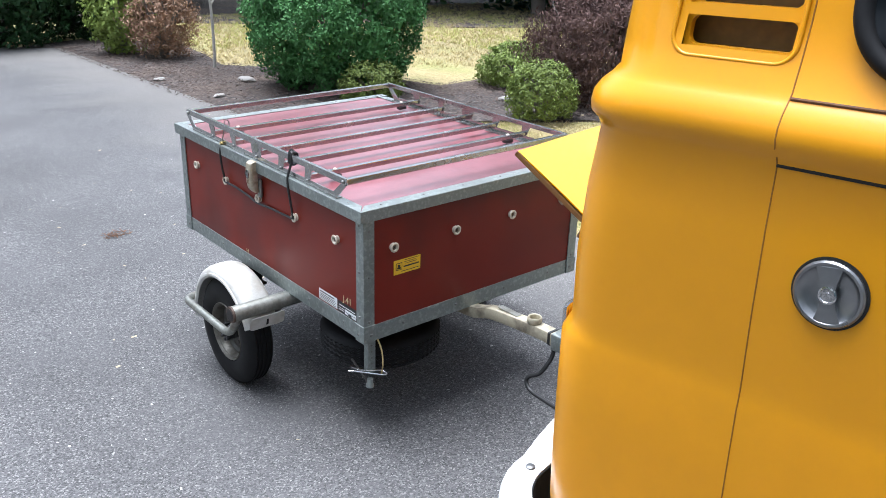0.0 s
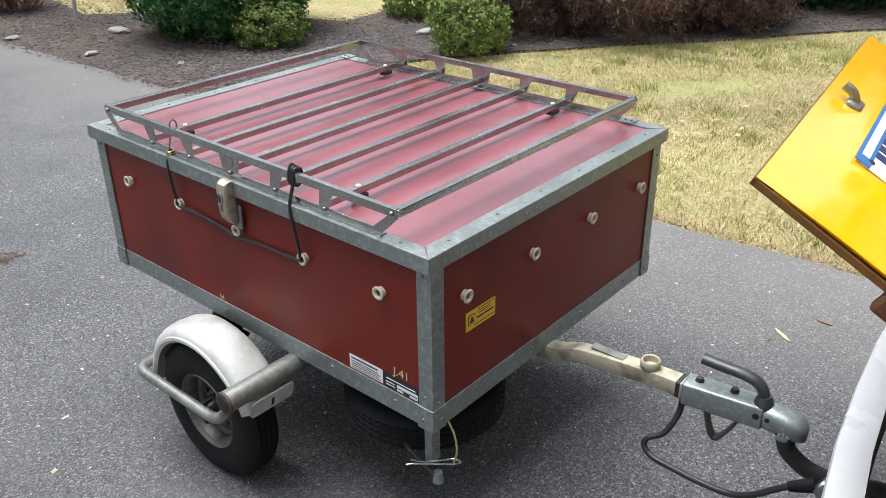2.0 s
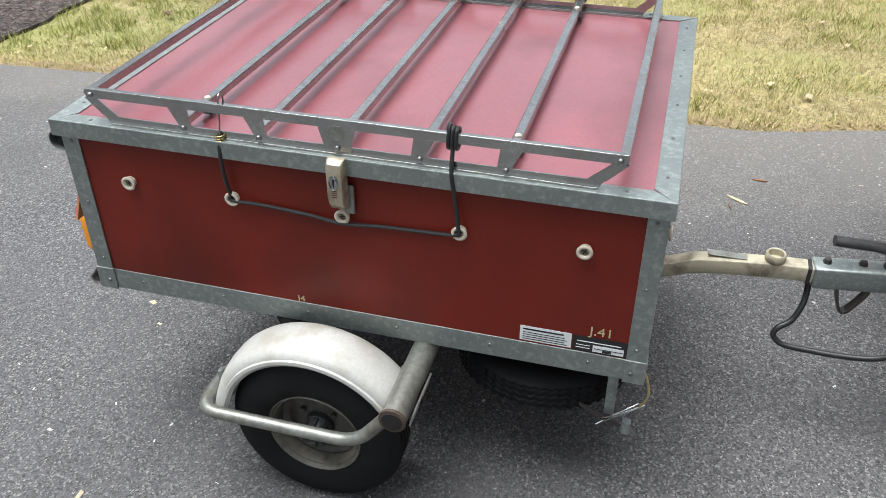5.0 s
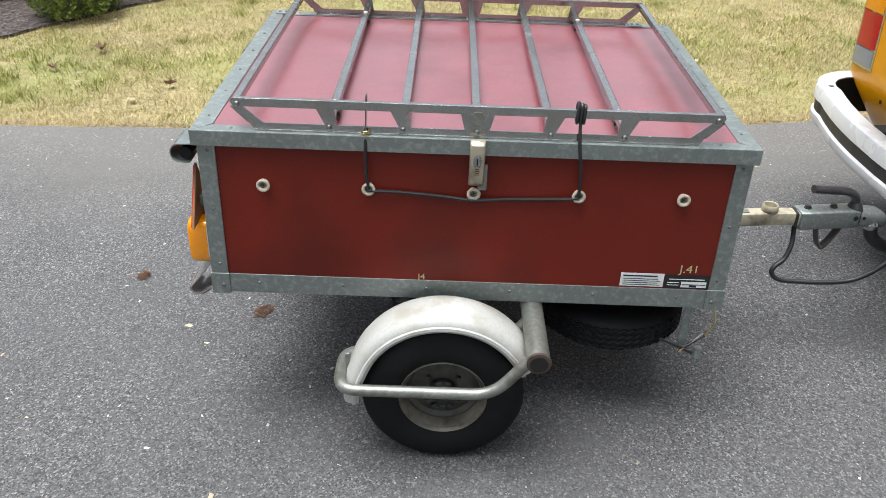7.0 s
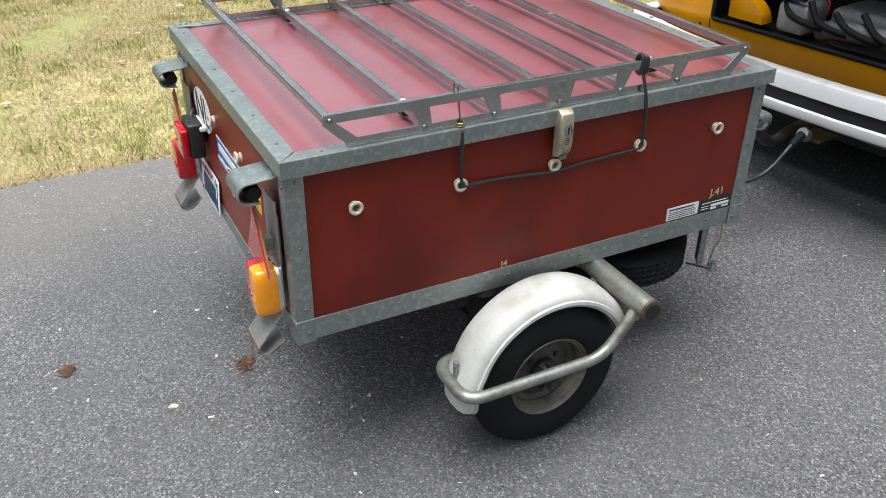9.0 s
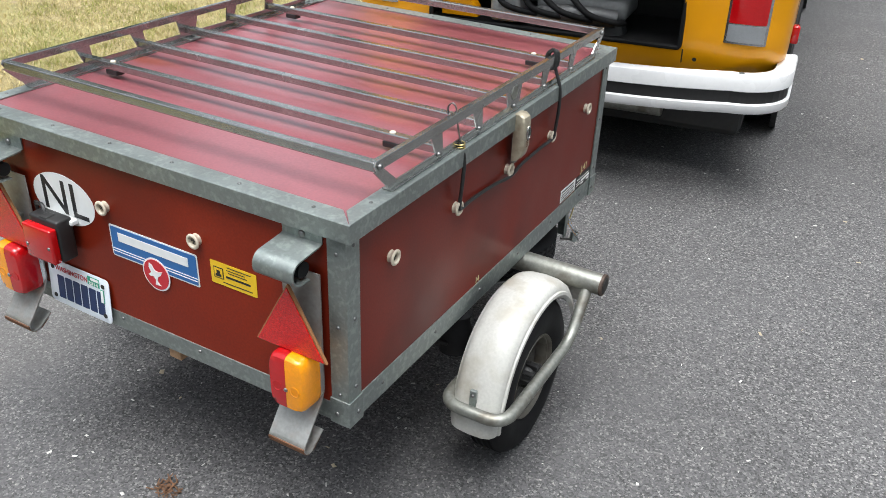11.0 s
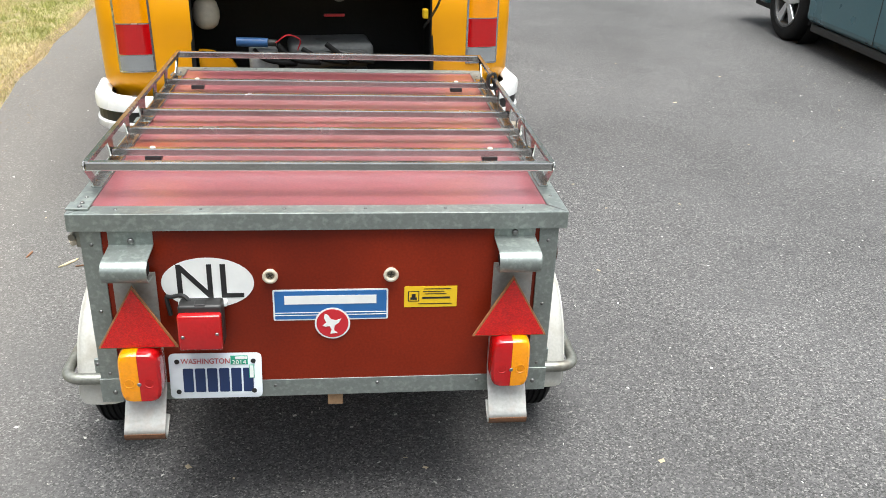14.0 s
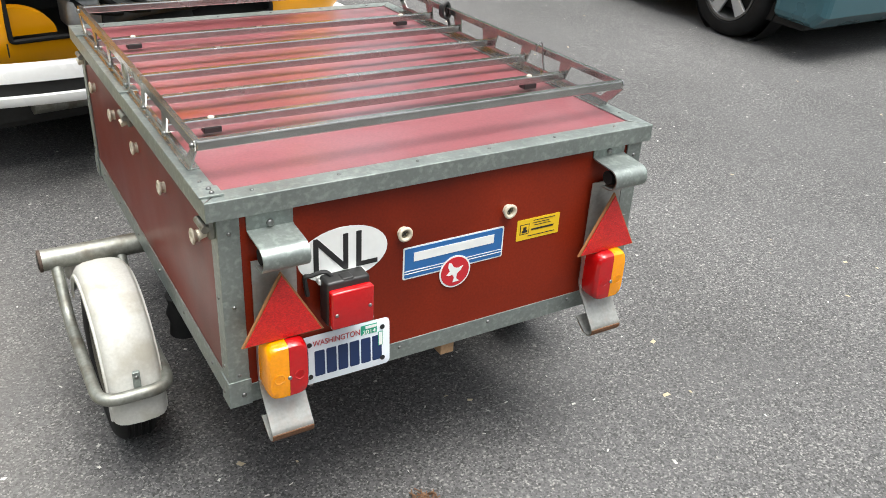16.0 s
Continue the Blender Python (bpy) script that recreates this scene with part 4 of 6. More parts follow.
# ---- lamps and plates at the rear ----
def bent_bracket(u, dz):
    """Galvanised lamp bracket with a rolled guard loop above and below."""
    prof = [(LEN + 0.0022, 0.786), (LEN + 0.0022, 0.757)]
    prof += [(LEN + 0.010, 0.754), (LEN + 0.062, 0.750)]
    prof += [(LEN + 0.062 + 0.022 * math.sin(radians(a)), 0.728 + 0.022 * math.cos(radians(a))) for a in range(15, 181, 15)]
    prof += [(LEN + 0.040, 0.705)]
    ob = part("lamp_bracket", strap(prof, "x", u, 0.086, 0.003), galv, trailer, "bent galvanised lamp bracket", True)
    low = [(LEN + 0.012, 0.700), (LEN + 0.012, 0.452), (LEN + 0.020, 0.430), (LEN + 0.068, 0.368)]
    low += [(LEN + 0.062 + 0.016 * math.cos(radians(a)), 0.351 + 0.016 * math.sin(radians(a))) for a in range(40, -131, -17)]
    low += [(LEN + 0.020, 0.361)]
    part("guard_strap", strap(low, "x", u, 0.084, 0.003), galv_pale, ob, smooth=True)
    part("rolled_end", tube([(u - 0.038, LEN + 0.050, 0.727), (u + 0.038, LEN + 0.050, 0.727)], 0.015, 14), rubber, ob, smooth=True)
    part("rusty_edge", strap([(LEN + 0.0803, 0.3540), (LEN + 0.0797, 0.3470), (LEN + 0.0745, 0.3388), (LEN + 0.0660, 0.3343), (LEN + 0.0500, 0.3363), (LEN + 0.0300, 0.3508)], "x", u, 0.0836, 0.0030), rust, ob)
    screw_at(pose(u, LEN + 0.0037, 0.765, -90, 0, 0), ob, 0.0075, 0.005)
    part("spacer", box((u - 0.03, LEN + 0.0035, 0.55), (u + 0.03, LEN + 0.0105, 0.66), 0.001), galv_dark, ob)
    ob.matrix_local = Matrix.Translation((0, 0, dz))


def rear_lamp(u, outer, dz):
    """Rounded two-colour lamp. outer: -1 if the amber half lies towards the trailer's right."""
    cz, hw, hh = 0.4845, 0.0425, 0.0605
    base = part("rear_lamp", prism(rounded(u - hw, cz - hh, u + hw, cz + hh, 0.030, 6), "y", LEN + 0.0136, LEN + 0.0225, 0.001), reflector_silver, trailer, "two-colour rear lamp, red and amber", True)
    for s, mat_, nm in ((outer, lens_amber, "amber_lens"), (-outer, lens_red, "red_lens")):
        bm = bmesh.new()
        rows = []
        for d, k in ((0.0227, 0.985), (0.030, 1.0), (0.046, 0.99), (0.060, 0.97), (0.066, 0.93), (0.070, 0.85), (0.0715, 0.6)):
            half_ = []
            for i in range(25):
                a = radians(-90 + 180 * i / 24)
                c_, s_ = math.cos(a), math.sin(a)
                x = hw * k * abs(c_) ** 0.42
                z = hh * (1 - (1 - k) * 0.7) * math.copysign(abs(s_) ** 0.42, s_)
                half_.append(bm.verts.new((u + s * (0.0003 + x), LEN + d, cz + z)))
            rows.append(half_)
        for a, b in zip(rows, rows[1:]):
            for i in range(24):
                bm.faces.new((a[i], a[i + 1], b[i + 1], b[i]))
            bm.faces.new((a[-1], a[0], b[0], b[-1]))
        bm.faces.new(rows[0])
        bm.faces.new(rows[-1])
        lens = part(nm, bm, mat_, base, smooth=True)
        part("bulb_boss", lathe([(0.0115, 0.0), (0.0115, 0.0016), (0.0095, 0.0020), (0.0085, 0.0010), (0.0, 0.0010)], pose(u + s * 0.020, LEN + 0.0705, cz - 0.010, -90, 0, 0), 20, closed=False), mat_, lens, smooth=True)
    screw_at(pose(u, LEN + 0.0715, cz - 0.012, -90, 0, 0), base, 0.0045)
    base.matrix_local = Matrix.Translation((0, 0, dz))


def warning_triangle(u, w0):
    s, h = 0.0800, 0.142
    tri_ = [(u - s, w0), (u + s, w0), (u, w0 + h)]

    def inset(k):
        cx, cy = u, w0 + h / 3
        return [(cx + (x - cx) * k, cy + (y - cy) * k) for x, y in tri_]

    base = part("warning_triangle", prism(inset(1.0), "y", LEN + 0.040, LEN + 0.046, 0.001), material("orange_rim", (0.30, 0.13, 0.05), 0.6, bump=0.1), trailer, "red triangular reflector")
    part("reflector", prism(inset(0.93), "y", LEN + 0.0462, LEN + 0.049, 0.0008), reflector_red, base)
    part("stand_off", box((u - 0.012, LEN + 0.0136, w0 + 0.03), (u + 0.012, LEN + 0.0398, w0 + 0.06), 0.001), galv_dark, base)


for u, s in ((0.088, -1), (0.862, 1)):
    bent_bracket(u, -0.006 * s)
    rear_lamp(u, s, -0.006 * s)
warning_triangle(0.092, 0.548)
warning_triangle(0.861, 0.538)

fog = part("fog_lamp", box((0.688, LEN + 0.012, 0.54), (0.776, LEN + 0.052, 0.636), 0.006, seg=3), black_plastic, trailer, "square red fog lamp in a black housing", True)
part("red_lens", box((0.6885, LEN + 0.0522, 0.544), (0.7755, LEN + 0.072, 0.624), 0.005, seg=3), lens_red, fog, smooth=True)
part("lamp_nib", box((0.72, LEN + 0.025, 0.63), (0.744, LEN + 0.050, 0.638), 0.003), black_plastic, fog)
part("stem", box((0.713, LEN + 0.002, 0.574), (0.753, LEN + 0.0118, 0.604), 0.001), black_plastic, fog)
part("tape", box((0.681, LEN + 0.004, 0.616), (0.78, LEN + 0.022, 0.629), 0.004), sticker_white, fog)
part("lamp_cord", tube(curve_points([(0.748, LEN + 0.03, 0.622), (0.766, LEN + 0.022, 0.644), (0.793, LEN + 0.014, 0.638), (0.803, LEN + 0.010, 0.634), (0.798, LEN + 0.010, 0.594)]), 0.0045, 8), black_plastic, fog, smooth=True)
for x_ in (0.698, 0.766):
    screw_at(pose(x_, LEN + 0.0718, 0.582 if x_ < 0.718 else 0.576, -90, 0, 0), fog, 0.004)


def decal(name, outline, side, depth, mat_, parent, label=""):
    """A thin printed sheet on a wall of the box; outline in (along, height)."""
    a, b = {"rear": (LEN + depth - 0.0008, LEN + depth), "front": (-depth, -depth + 0.0008), "right": (-depth, -depth + 0.0008)}[side]
    return part(name, prism(outline, "x" if side == "right" else "y", a, b), mat_, parent, label)


def bars(parent, side, depth, mat_, rows):
    for x0, w0, x1, w1 in rows:
        decal("print_bar", [(x0, w0), (x1, w0), (x1, w1), (x0, w1)], side, depth, mat_, parent)


nl = decal("country_sticker", oval(0.720, 0.662, 0.093, 0.0575), "rear", 0.0012, sticker_white, trailer, "white oval country sticker")
lettering("country_letters", "NL", 0.112, pose(0.7185, LEN + 0.0017, 0.662, 90, 0, 180), print_black, nl, 1.0)
ws = decal("maker_sticker", rounded(0.35, 0.5705, 0.591, 0.6435, 0.004), "rear", 0.0012, sticker_white, trailer, "blue and white maker sticker with a red roundel")
decal("blue_field", rounded(0.3535, 0.574, 0.5875, 0.64, 0.003), "rear", 0.0020, sticker_blue, ws)
bars(ws, "rear", 0.0028, sticker_white, [(0.375, 0.6095, 0.567, 0.6295), (0.3535, 0.5885, 0.5875, 0.590), (0.3535, 0.5825, 0.5875, 0.584)])
decal("roundel_rim", oval(0.468, 0.563, 0.0375, 0.0375), "rear", 0.0032, sticker_white, ws)
decal("roundel", oval(0.468, 0.563, 0.0338, 0.0338), "rear", 0.0040, sticker_red, ws)
decal("roundel_mark", [(0.457, 0.5395), (0.465, 0.5465), (0.4635, 0.5585), (0.455, 0.5645), (0.4495, 0.5745), (0.461, 0.5705), (0.471, 0.5735), (0.478, 0.5845), (0.484, 0.5865), (0.486, 0.5765), (0.481, 0.5655), (0.489, 0.5585), (0.483, 0.5555), (0.475, 0.5575), (0.47, 0.5495), (0.473, 0.5385)],
      "rear", 0.0048, sticker_white, ws)
for side, x0, x1, w0, w1 in (("rear", 0.203, 0.316, 0.5975, 0.647), ("front", 0.111, 0.216, 0.583, 0.631)):
    ys = decal("dealer_sticker", rounded(x0, w0, x1, w1, 0.002), side, 0.0012, sticker_yellow, trailer, "yellow dealer sticker with black print")
    fl = -1 if side == "rear" else 1
    e = x1 if side == "rear" else x0
    px = [(e + fl * a, e + fl * b) for a, b in ((0.008, 0.032), (0.042, 0.100), (0.040, 0.085), (0.044, 0.090), (0.038, 0.098), (0.030, 0.102))]
    h0 = w0
    bars(ys, side, 0.0018, print_black, [(min(px[0]), h0 + 0.014, max(px[0]), h0 + 0.038)])
    bars(ys, side, 0.0024, sticker_yellow, [(min(px[0]) + 0.002, h0 + 0.016, max(px[0]) - 0.002, h0 + 0.036)])
    bars(ys, side, 0.0030, print_black, [(min(px[0]) + 0.005, h0 + 0.0185, max(px[0]) - 0.005, h0 + 0.024), (min(px[0]) + 0.008, h0 + 0.024, max(px[0]) - 0.008, h0 + 0.032)])
    bars(ys, side, 0.0018, print_black, [(min(p), h0 + z, max(p), h0 + z + t_) for p, z, t_ in
                                         ((px[1], 0.0425, 0.0016), (px[2], 0.0365, 0.0013), (px[3], 0.031, 0.0013), (px[4], 0.020, 0.0042), (px[5], 0.007, 0.0017))])
wl_ = decal("weight_label", rounded(0.148, 0.4425, 0.254, 0.4795, 0.001), "right", 0.0012, sticker_white, trailer, "white printed weight label")
bars(wl_, "right", 0.0018, print_black, [(0.164, 0.4705, 0.248, 0.474)] + [(0.156 + 0.006 * (k % 2), 0.4465 + k * 0.0056, 0.248, 0.448 + k * 0.0056) for k in range(4)])
bl_ = decal("type_label", rounded(0.036, 0.4395, 0.1455, 0.4785, 0.001), "right", 0.0012, print_black, trailer, "black type label with pale fields")
bars(bl_, "right", 0.0018, sticker_white, [(0.042, 0.4435, 0.104, 0.4595), (0.048, 0.465, 0.136, 0.467), (0.110, 0.4485, 0.138, 0.450), (0.110, 0.4555, 0.138, 0.457)])
bars(bl_, "right", 0.0024, print_black, [(0.044, 0.451, 0.102, 0.4525), (0.066, 0.4445, 0.084, 0.450)])
chalk = material("pale_scratched_paint", (0.52, 0.45, 0.25), 0.7, bump=0)
lettering("painted_mark", "J.41", 0.030, pose(-0.0012, 0.090, 0.494, 90, 0, -90), chalk, trailer, 1.1)
lettering("painted_mark", "J4", 0.022, pose(-0.0012, 0.741, 0.447, 90, 0, -90), chalk, trailer, 1.1)


def number_plate(parent, m, w, h, text, bars_at):
    """A printed plate on the xz plane of m, facing -y; its number as plain bars."""
    def flat(name, outline, d, mat_, par, label=""):
        bm = prism(outline, "y", -d, -d + 0.0008)
        bmesh.ops.transform(bm, matrix=m, verts=bm.verts)
        return part(name, bm, mat_, par, label)

    bm = prism(rounded(-w / 2, -h / 2, w / 2, h / 2, h * 0.1), "y", -0.0012, 0.0, 0.0004)
    bmesh.ops.transform(bm, matrix=m, verts=bm.verts)
    plate = part("number_plate", bm, plate_white, parent, "pale blue-white metal number plate", True)
    for x0, x1 in bars_at:
        flat("number_bar", rounded(x0 * w, -0.36 * h, x1 * w, 0.17 * h, 0.012 * w, 2), 0.0022, plate_blue, plate)
    for x, z in ((-0.41, 0.33), (0.41, 0.33), (-0.41, -0.34), (0.41, -0.34)):
        flat("plate_bolt", oval(x * w, z * h, 0.0055, 0.0055, 12), 0.0036, print_black, plate)
    lettering("state_name", text, h * 0.165, m @ pose(-0.105 * w, -0.0022, 0.325 * h, 90, 0, 0), plate_red, plate, 0.84)
    return plate, flat


plate, flat = number_plate(trailer, pose(0.718, LEN + 0.0072, 0.4425, -4, 0.6, 180), 0.194, 0.108, "WASHINGTON",
                           [(-0.355, -0.245), (-0.225, -0.115), (-0.095, 0.015), (0.035, 0.145), (0.165, 0.275), (0.295, 0.405)])
flat("year_tag", [(0.032, 0.027), (0.068, 0.027), (0.068, 0.048), (0.032, 0.048)], 0.0024, sticker_green, plate)
flat("year_field", [(0.042, 0.040), (0.067, 0.040), (0.067, 0.046), (0.042, 0.046)], 0.0032, sticker_white, plate)
lettering("year", "2014", 0.0125, pose(0.718, LEN + 0.0072, 0.4425, -4, 0.6, 180) @ pose(0.050, -0.0034, 0.0325, 90, 0, 0), sticker_white, plate, 1.2)
flat("month_tag", [(0.070, -0.006), (0.081, -0.006), (0.081, 0.026), (0.070, 0.026)], 0.0030, sticker_green, plate)
flat("month_field", [(0.0715, -0.0045), (0.0795, -0.0045), (0.0795, 0.0245), (0.0715, 0.0245)], 0.0038, sticker_white, plate)

# ---- bungee cord and cable ----
TW = pose(1.327, 2.041, 0.0, TILT, ROLL, 0)
bungee = empty("bungee_cord", TW, "black elastic cord hooked over the rack rail", "cord")
cord = curve_points([(-0.006, 0.872, 0.835), (-0.019, 0.872, 0.80), (-0.017, 0.872, 0.74), (-0.012, 0.868, 0.70), (-0.012, 0.864, 0.684), (-0.007, 0.80, 0.680), (-0.005, 0.70, 0.672), (-0.012, 0.627, 0.668), (-0.005, 0.55, 0.670), (-0.005, 0.45, 0.674),
                     (-0.012, 0.389, 0.682), (-0.014, 0.384, 0.70), (-0.020, 0.388, 0.76), (-0.020, 0.396, 0.815), (-0.005, 0.398, 0.86), (0.004, 0.398, 0.893)], 5)
part("cord", tube(cord, 0.0042, 8), black_plastic, bungee, smooth=True)
knot = bmesh.new()
for dz, dv in ((0.0, 0.0), (0.004, 0.0075), (-0.003, -0.0075)):
    tube(curve_points([(0.003, 0.398 + dv, 0.905 + dz), (-0.004, 0.398 + dv, 0.898), (-0.006, 0.399 + dv, 0.870), (0.004, 0.398 + dv, 0.862), (0.016, 0.398 + dv, 0.872), (0.016, 0.398 + dv, 0.896), (0.003, 0.398 + dv, 0.905 + dz)], 5), 0.0040, 8, knot)
part("knot", knot, black_plastic, bungee, smooth=True)
spring = [(-0.009 + 0.0085 * math.cos(a), 0.872 + 0.0085 * math.sin(a), 0.802 + 0.0052 * a / (2 * math.pi)) for a in [k * math.pi / 6 for k in range(73)]]
part("spring", tube(spring, 0.0017, 6), gold, bungee, smooth=True)
part("hook", tube(curve_points([(-0.010, 0.872, 0.832), (-0.002, 0.872, 0.86), (0.004, 0.872, 0.90), (0.013, 0.872, 0.909), (0.022, 0.872, 0.900), (0.022, 0.872, 0.885)]), 0.0018, 6), zinc, bungee, smooth=True)

# ---- loose bits on the asphalt ----
rng = random.Random(5)


def scatter(name, count, area, size, mat, label, category, z=0.004, follow=False):
    v, f = [], []
    for _ in range(count):
        x, y = rng.uniform(area[0], area[2]), rng.uniform(area[1], area[3])
        x += drive_edge(y) - 3.44 if follow else 0.0
        s, a = size * rng.uniform(0.4, 1.3), rng.uniform(0, 6.3)
        b = s * rng.uniform(0.25, 0.8)
        k = len(v)
        for cx, cy, h in ((-s, -b, 0), (s, -b * 0.6, 0), (s * 0.9, b, 0), (-s * 0.7, b * 0.8, 0), (rng.uniform(-.3, .3) * s, 0, min(s, b) * 0.5)):
            v.append((x + cx * math.cos(a) - cy * math.sin(a), y + cx * math.sin(a) + cy * math.cos(a), z + h))
        f += [(k, k + 1, k + 4), (k + 1, k + 2, k + 4), (k + 2, k + 3, k + 4), (k + 3, k, k + 4)]
    ob = raw(name, v, f, mat)
    return tagged(ob, label, category, kind="stuff")


# ---- bus ----
BUS = pose(1.8725, 1.144, 0.0, 0, 0, 6.37) @ Matrix.Diagonal((1.057, 1, 1, 1))
bus = empty("camper_bus", BUS, "marigold yellow camper bus with its engine lid open", "bus")


def plan(hw, yr, r, front=-4.28, rf=0.42):
    """Outline of the body at one height, always with the same points in the same order."""
    out = [(x, yr) for x in (-0.485, -0.2, 0.0, 0.2, 0.485)]
    out += [(hw - r + r * math.sin(radians(a)), yr - r + r * math.cos(radians(a))) for a in range(0, 91, 9)]
    ys = (-0.235, -0.28, -0.33, -0.396, -0.9, -1.35, -1.8, -2.7, -3.3)
    out += [(hw, y) for y in ys]
    out += [(hw - rf + rf * math.cos(radians(a)), front + rf - rf * math.sin(radians(a))) for a in range(0, 91, 15)]
    out += [(0.0, front - 0.03)]
    out += [(-hw + rf - rf * math.sin(radians(a)), front + rf - rf * math.cos(radians(a))) for a in range(0, 91, 15)]
    out += [(-hw, y) for y in ys[::-1]]
    out += [(-hw + r - r * math.cos(radians(a)), yr - r + r * math.sin(radians(a))) for a in range(0, 91, 9)]
    return out


LEVELS = [(0.33, 0.8, -0.16, 0.17, 0), (0.4, 0.845, -0.09, 0.24, 0), (0.5, 0.857, -0.036, 0.21, 0), (0.56, 0.859, -0.031, 0.118, 0), (0.63, 0.86, -0.03, 0.118, 0),
          (0.78, 0.861, -0.03, 0.118, 0), (0.915, 0.86, -0.031, 0.118, 0), (0.932, 0.858, -0.04, 0.118, 0), (0.944, 0.857, -0.048, 0.117, 0), (0.97, 0.857, -0.05, 0.115, 0),
          (1.08, 0.86, -0.052, 0.115, 0), (1.2, 0.859, -0.060, 0.12, 0), (1.294, 0.854, -0.070, 0.125, 0.0), (1.3085, 0.860, -0.064, 0.13, 0), (1.3209, 0.871, -0.055, 0.135, 0),
          (1.3354, 0.874, -0.053, 0.14, 0), (1.3499, 0.872, -0.055, 0.14, 0), (1.3659, 0.864, -0.063, 0.14, 0), (1.3789, 0.853, -0.075, 0.14, 0), (1.392, 0.843, -0.082, 0.14, 0),
          (1.438, 0.828, -0.080, 0.135, 0.02), (1.48, 0.817, -0.081, 0.13, 0.05), (1.496, 0.814, -0.082, 0.13, 0.06), (1.538, 0.807, -0.084, 0.13, 0.09), (1.554, 0.804, -0.085, 0.13, 0.1),
          (1.596, 0.796, -0.090, 0.13, 0.13), (1.7, 0.776, -0.125, 0.13, 0.2), (1.79, 0.745, -0.205, 0.22, 0.3), (1.86, 0.69, -0.26, 0.24, 0.4), (1.915, 0.6, -0.36, 0.24, 0.5),
          (1.95, 0.47, -0.52, 0.24, 0.6)]
VENTS = ((1.438, 1.480), (1.496, 1.538), (1.554, 1.596))


def bus_shell():
    bm = bmesh.new()
    rings = [[bm.verts.new((x, y, z)) for x, y in plan(hw - 0.014, yr, r, -4.28 + lean)] for z, hw, yr, r, lean in LEVELS]
    k = len(rings[0])
    for (a, la), (b, lb) in zip(zip(rings, LEVELS), zip(rings[1:], LEVELS[1:])):
        for i in range(k):
            p, q = a[i].co, a[(i + 1) % k].co
            mid = (p + q) / 2
            if abs(mid.x) < 0.484 and mid.y > -0.2 and 0.559 < la[0] < 0.969:
                continue
            if abs(mid.x) > 0.7 and -0.396 < mid.y < -0.235 and any(abs(la[0] - v[0]) < 1e-4 for v in VENTS):
                continue
            bm.faces.new((a[i], a[(i + 1) % k], b[(i + 1) % k], b[i]))
    bm.faces.new(rings[-1])
    bm.faces.new(rings[0][::-1])
    return bm


seam_brown = material("rusty_paint_seam", (0.26, 0.10, 0.008), 0.7, bump=0)
body = part("body", bus_shell(), bus_yellow, bus, "glossy marigold yellow body", True)
# air vents: boxes painted shade-brown behind the slots, with a raised lip round them
for s in (-1, 1):
    part("vent_duct", box((s * 0.73, -0.42, 1.42), (s * 0.765, -0.21, 1.62)), material("brown_vent_shade", (0.20, 0.105, 0.020), 0.6, spread=0.3, bump=0.1), body)
    lip = []
    for y, z in rounded(-0.403, 1.424, -0.219, 1.630, 0.03, 9):
        t_ = (z - 1.41) / (1.70 - 1.41)
        lip.append((s * (0.819 - 0.055 * t_), y, z))
    part("vent_lip", tube(lip + [lip[0]], 0.0032, 12), bus_yellow, body, smooth=True)
    for z0, z1 in VENTS:
        bm = bmesh.new()
        inner = rounded(-0.394, z0 + 0.001, -0.237, z1 - 0.001, 0.013, 6)
        outer = [(min(max(y + (0.02 if y > -0.315 else -0.02), -0.401), -0.230), min(max(z + (0.02 if z > (z0 + z1) / 2 else -0.02), z0 - 0.0075), z1 + 0.0075)) for y, z in inner]
        ring_a = [bm.verts.new((s * (0.8195 - 0.014 + 0.0036 - 0.19 * (z - 1.4)), y, z)) for y, z in inner]
        ring_b = [bm.verts.new((s * (0.8195 - 0.014 + 0.0036 - 0.19 * (z - 1.4)), y, z)) for y, z in outer]
        ring_c = [bm.verts.new((v_.co.x - s * 0.012, v_.co.y, v_.co.z)) for v_ in ring_a]
        for i in range(len(inner)):
            j = (i + 1) % len(inner)
            bm.faces.new((ring_a[i], ring_a[j], ring_b[j], ring_b[i]))
            bm.faces.new((ring_a[i], ring_c[i], ring_c[j], ring_a[j]))
        part("vent_slot", bm, bus_yellow, body, smooth=True)
    # seams of the rear corner and of the side panel
    for lo_, hi_ in ((0.45, 1.31), (1.31, 1.71)):
        line = [(s * (hw - 0.0139), -0.412, z) for z, hw, *_ in LEVELS if lo_ <= z <= hi_]
        part("panel_seam", tube(line, 0.0011, 6), seam_brown, body)
    # black tube stands for the shadow gap under the belt lip
    part("panel_seam", tube([(s * 0.841, -0.412, 1.296), (s * 0.841, -1.6, 1.296)], 0.0026, 6), black_hole, body)
    part("rain_seam", tube([(s * 0.8345, -0.414, 1.3855), (s * 0.8345, -1.6, 1.3855)], 0.0028, 6), rust, body)
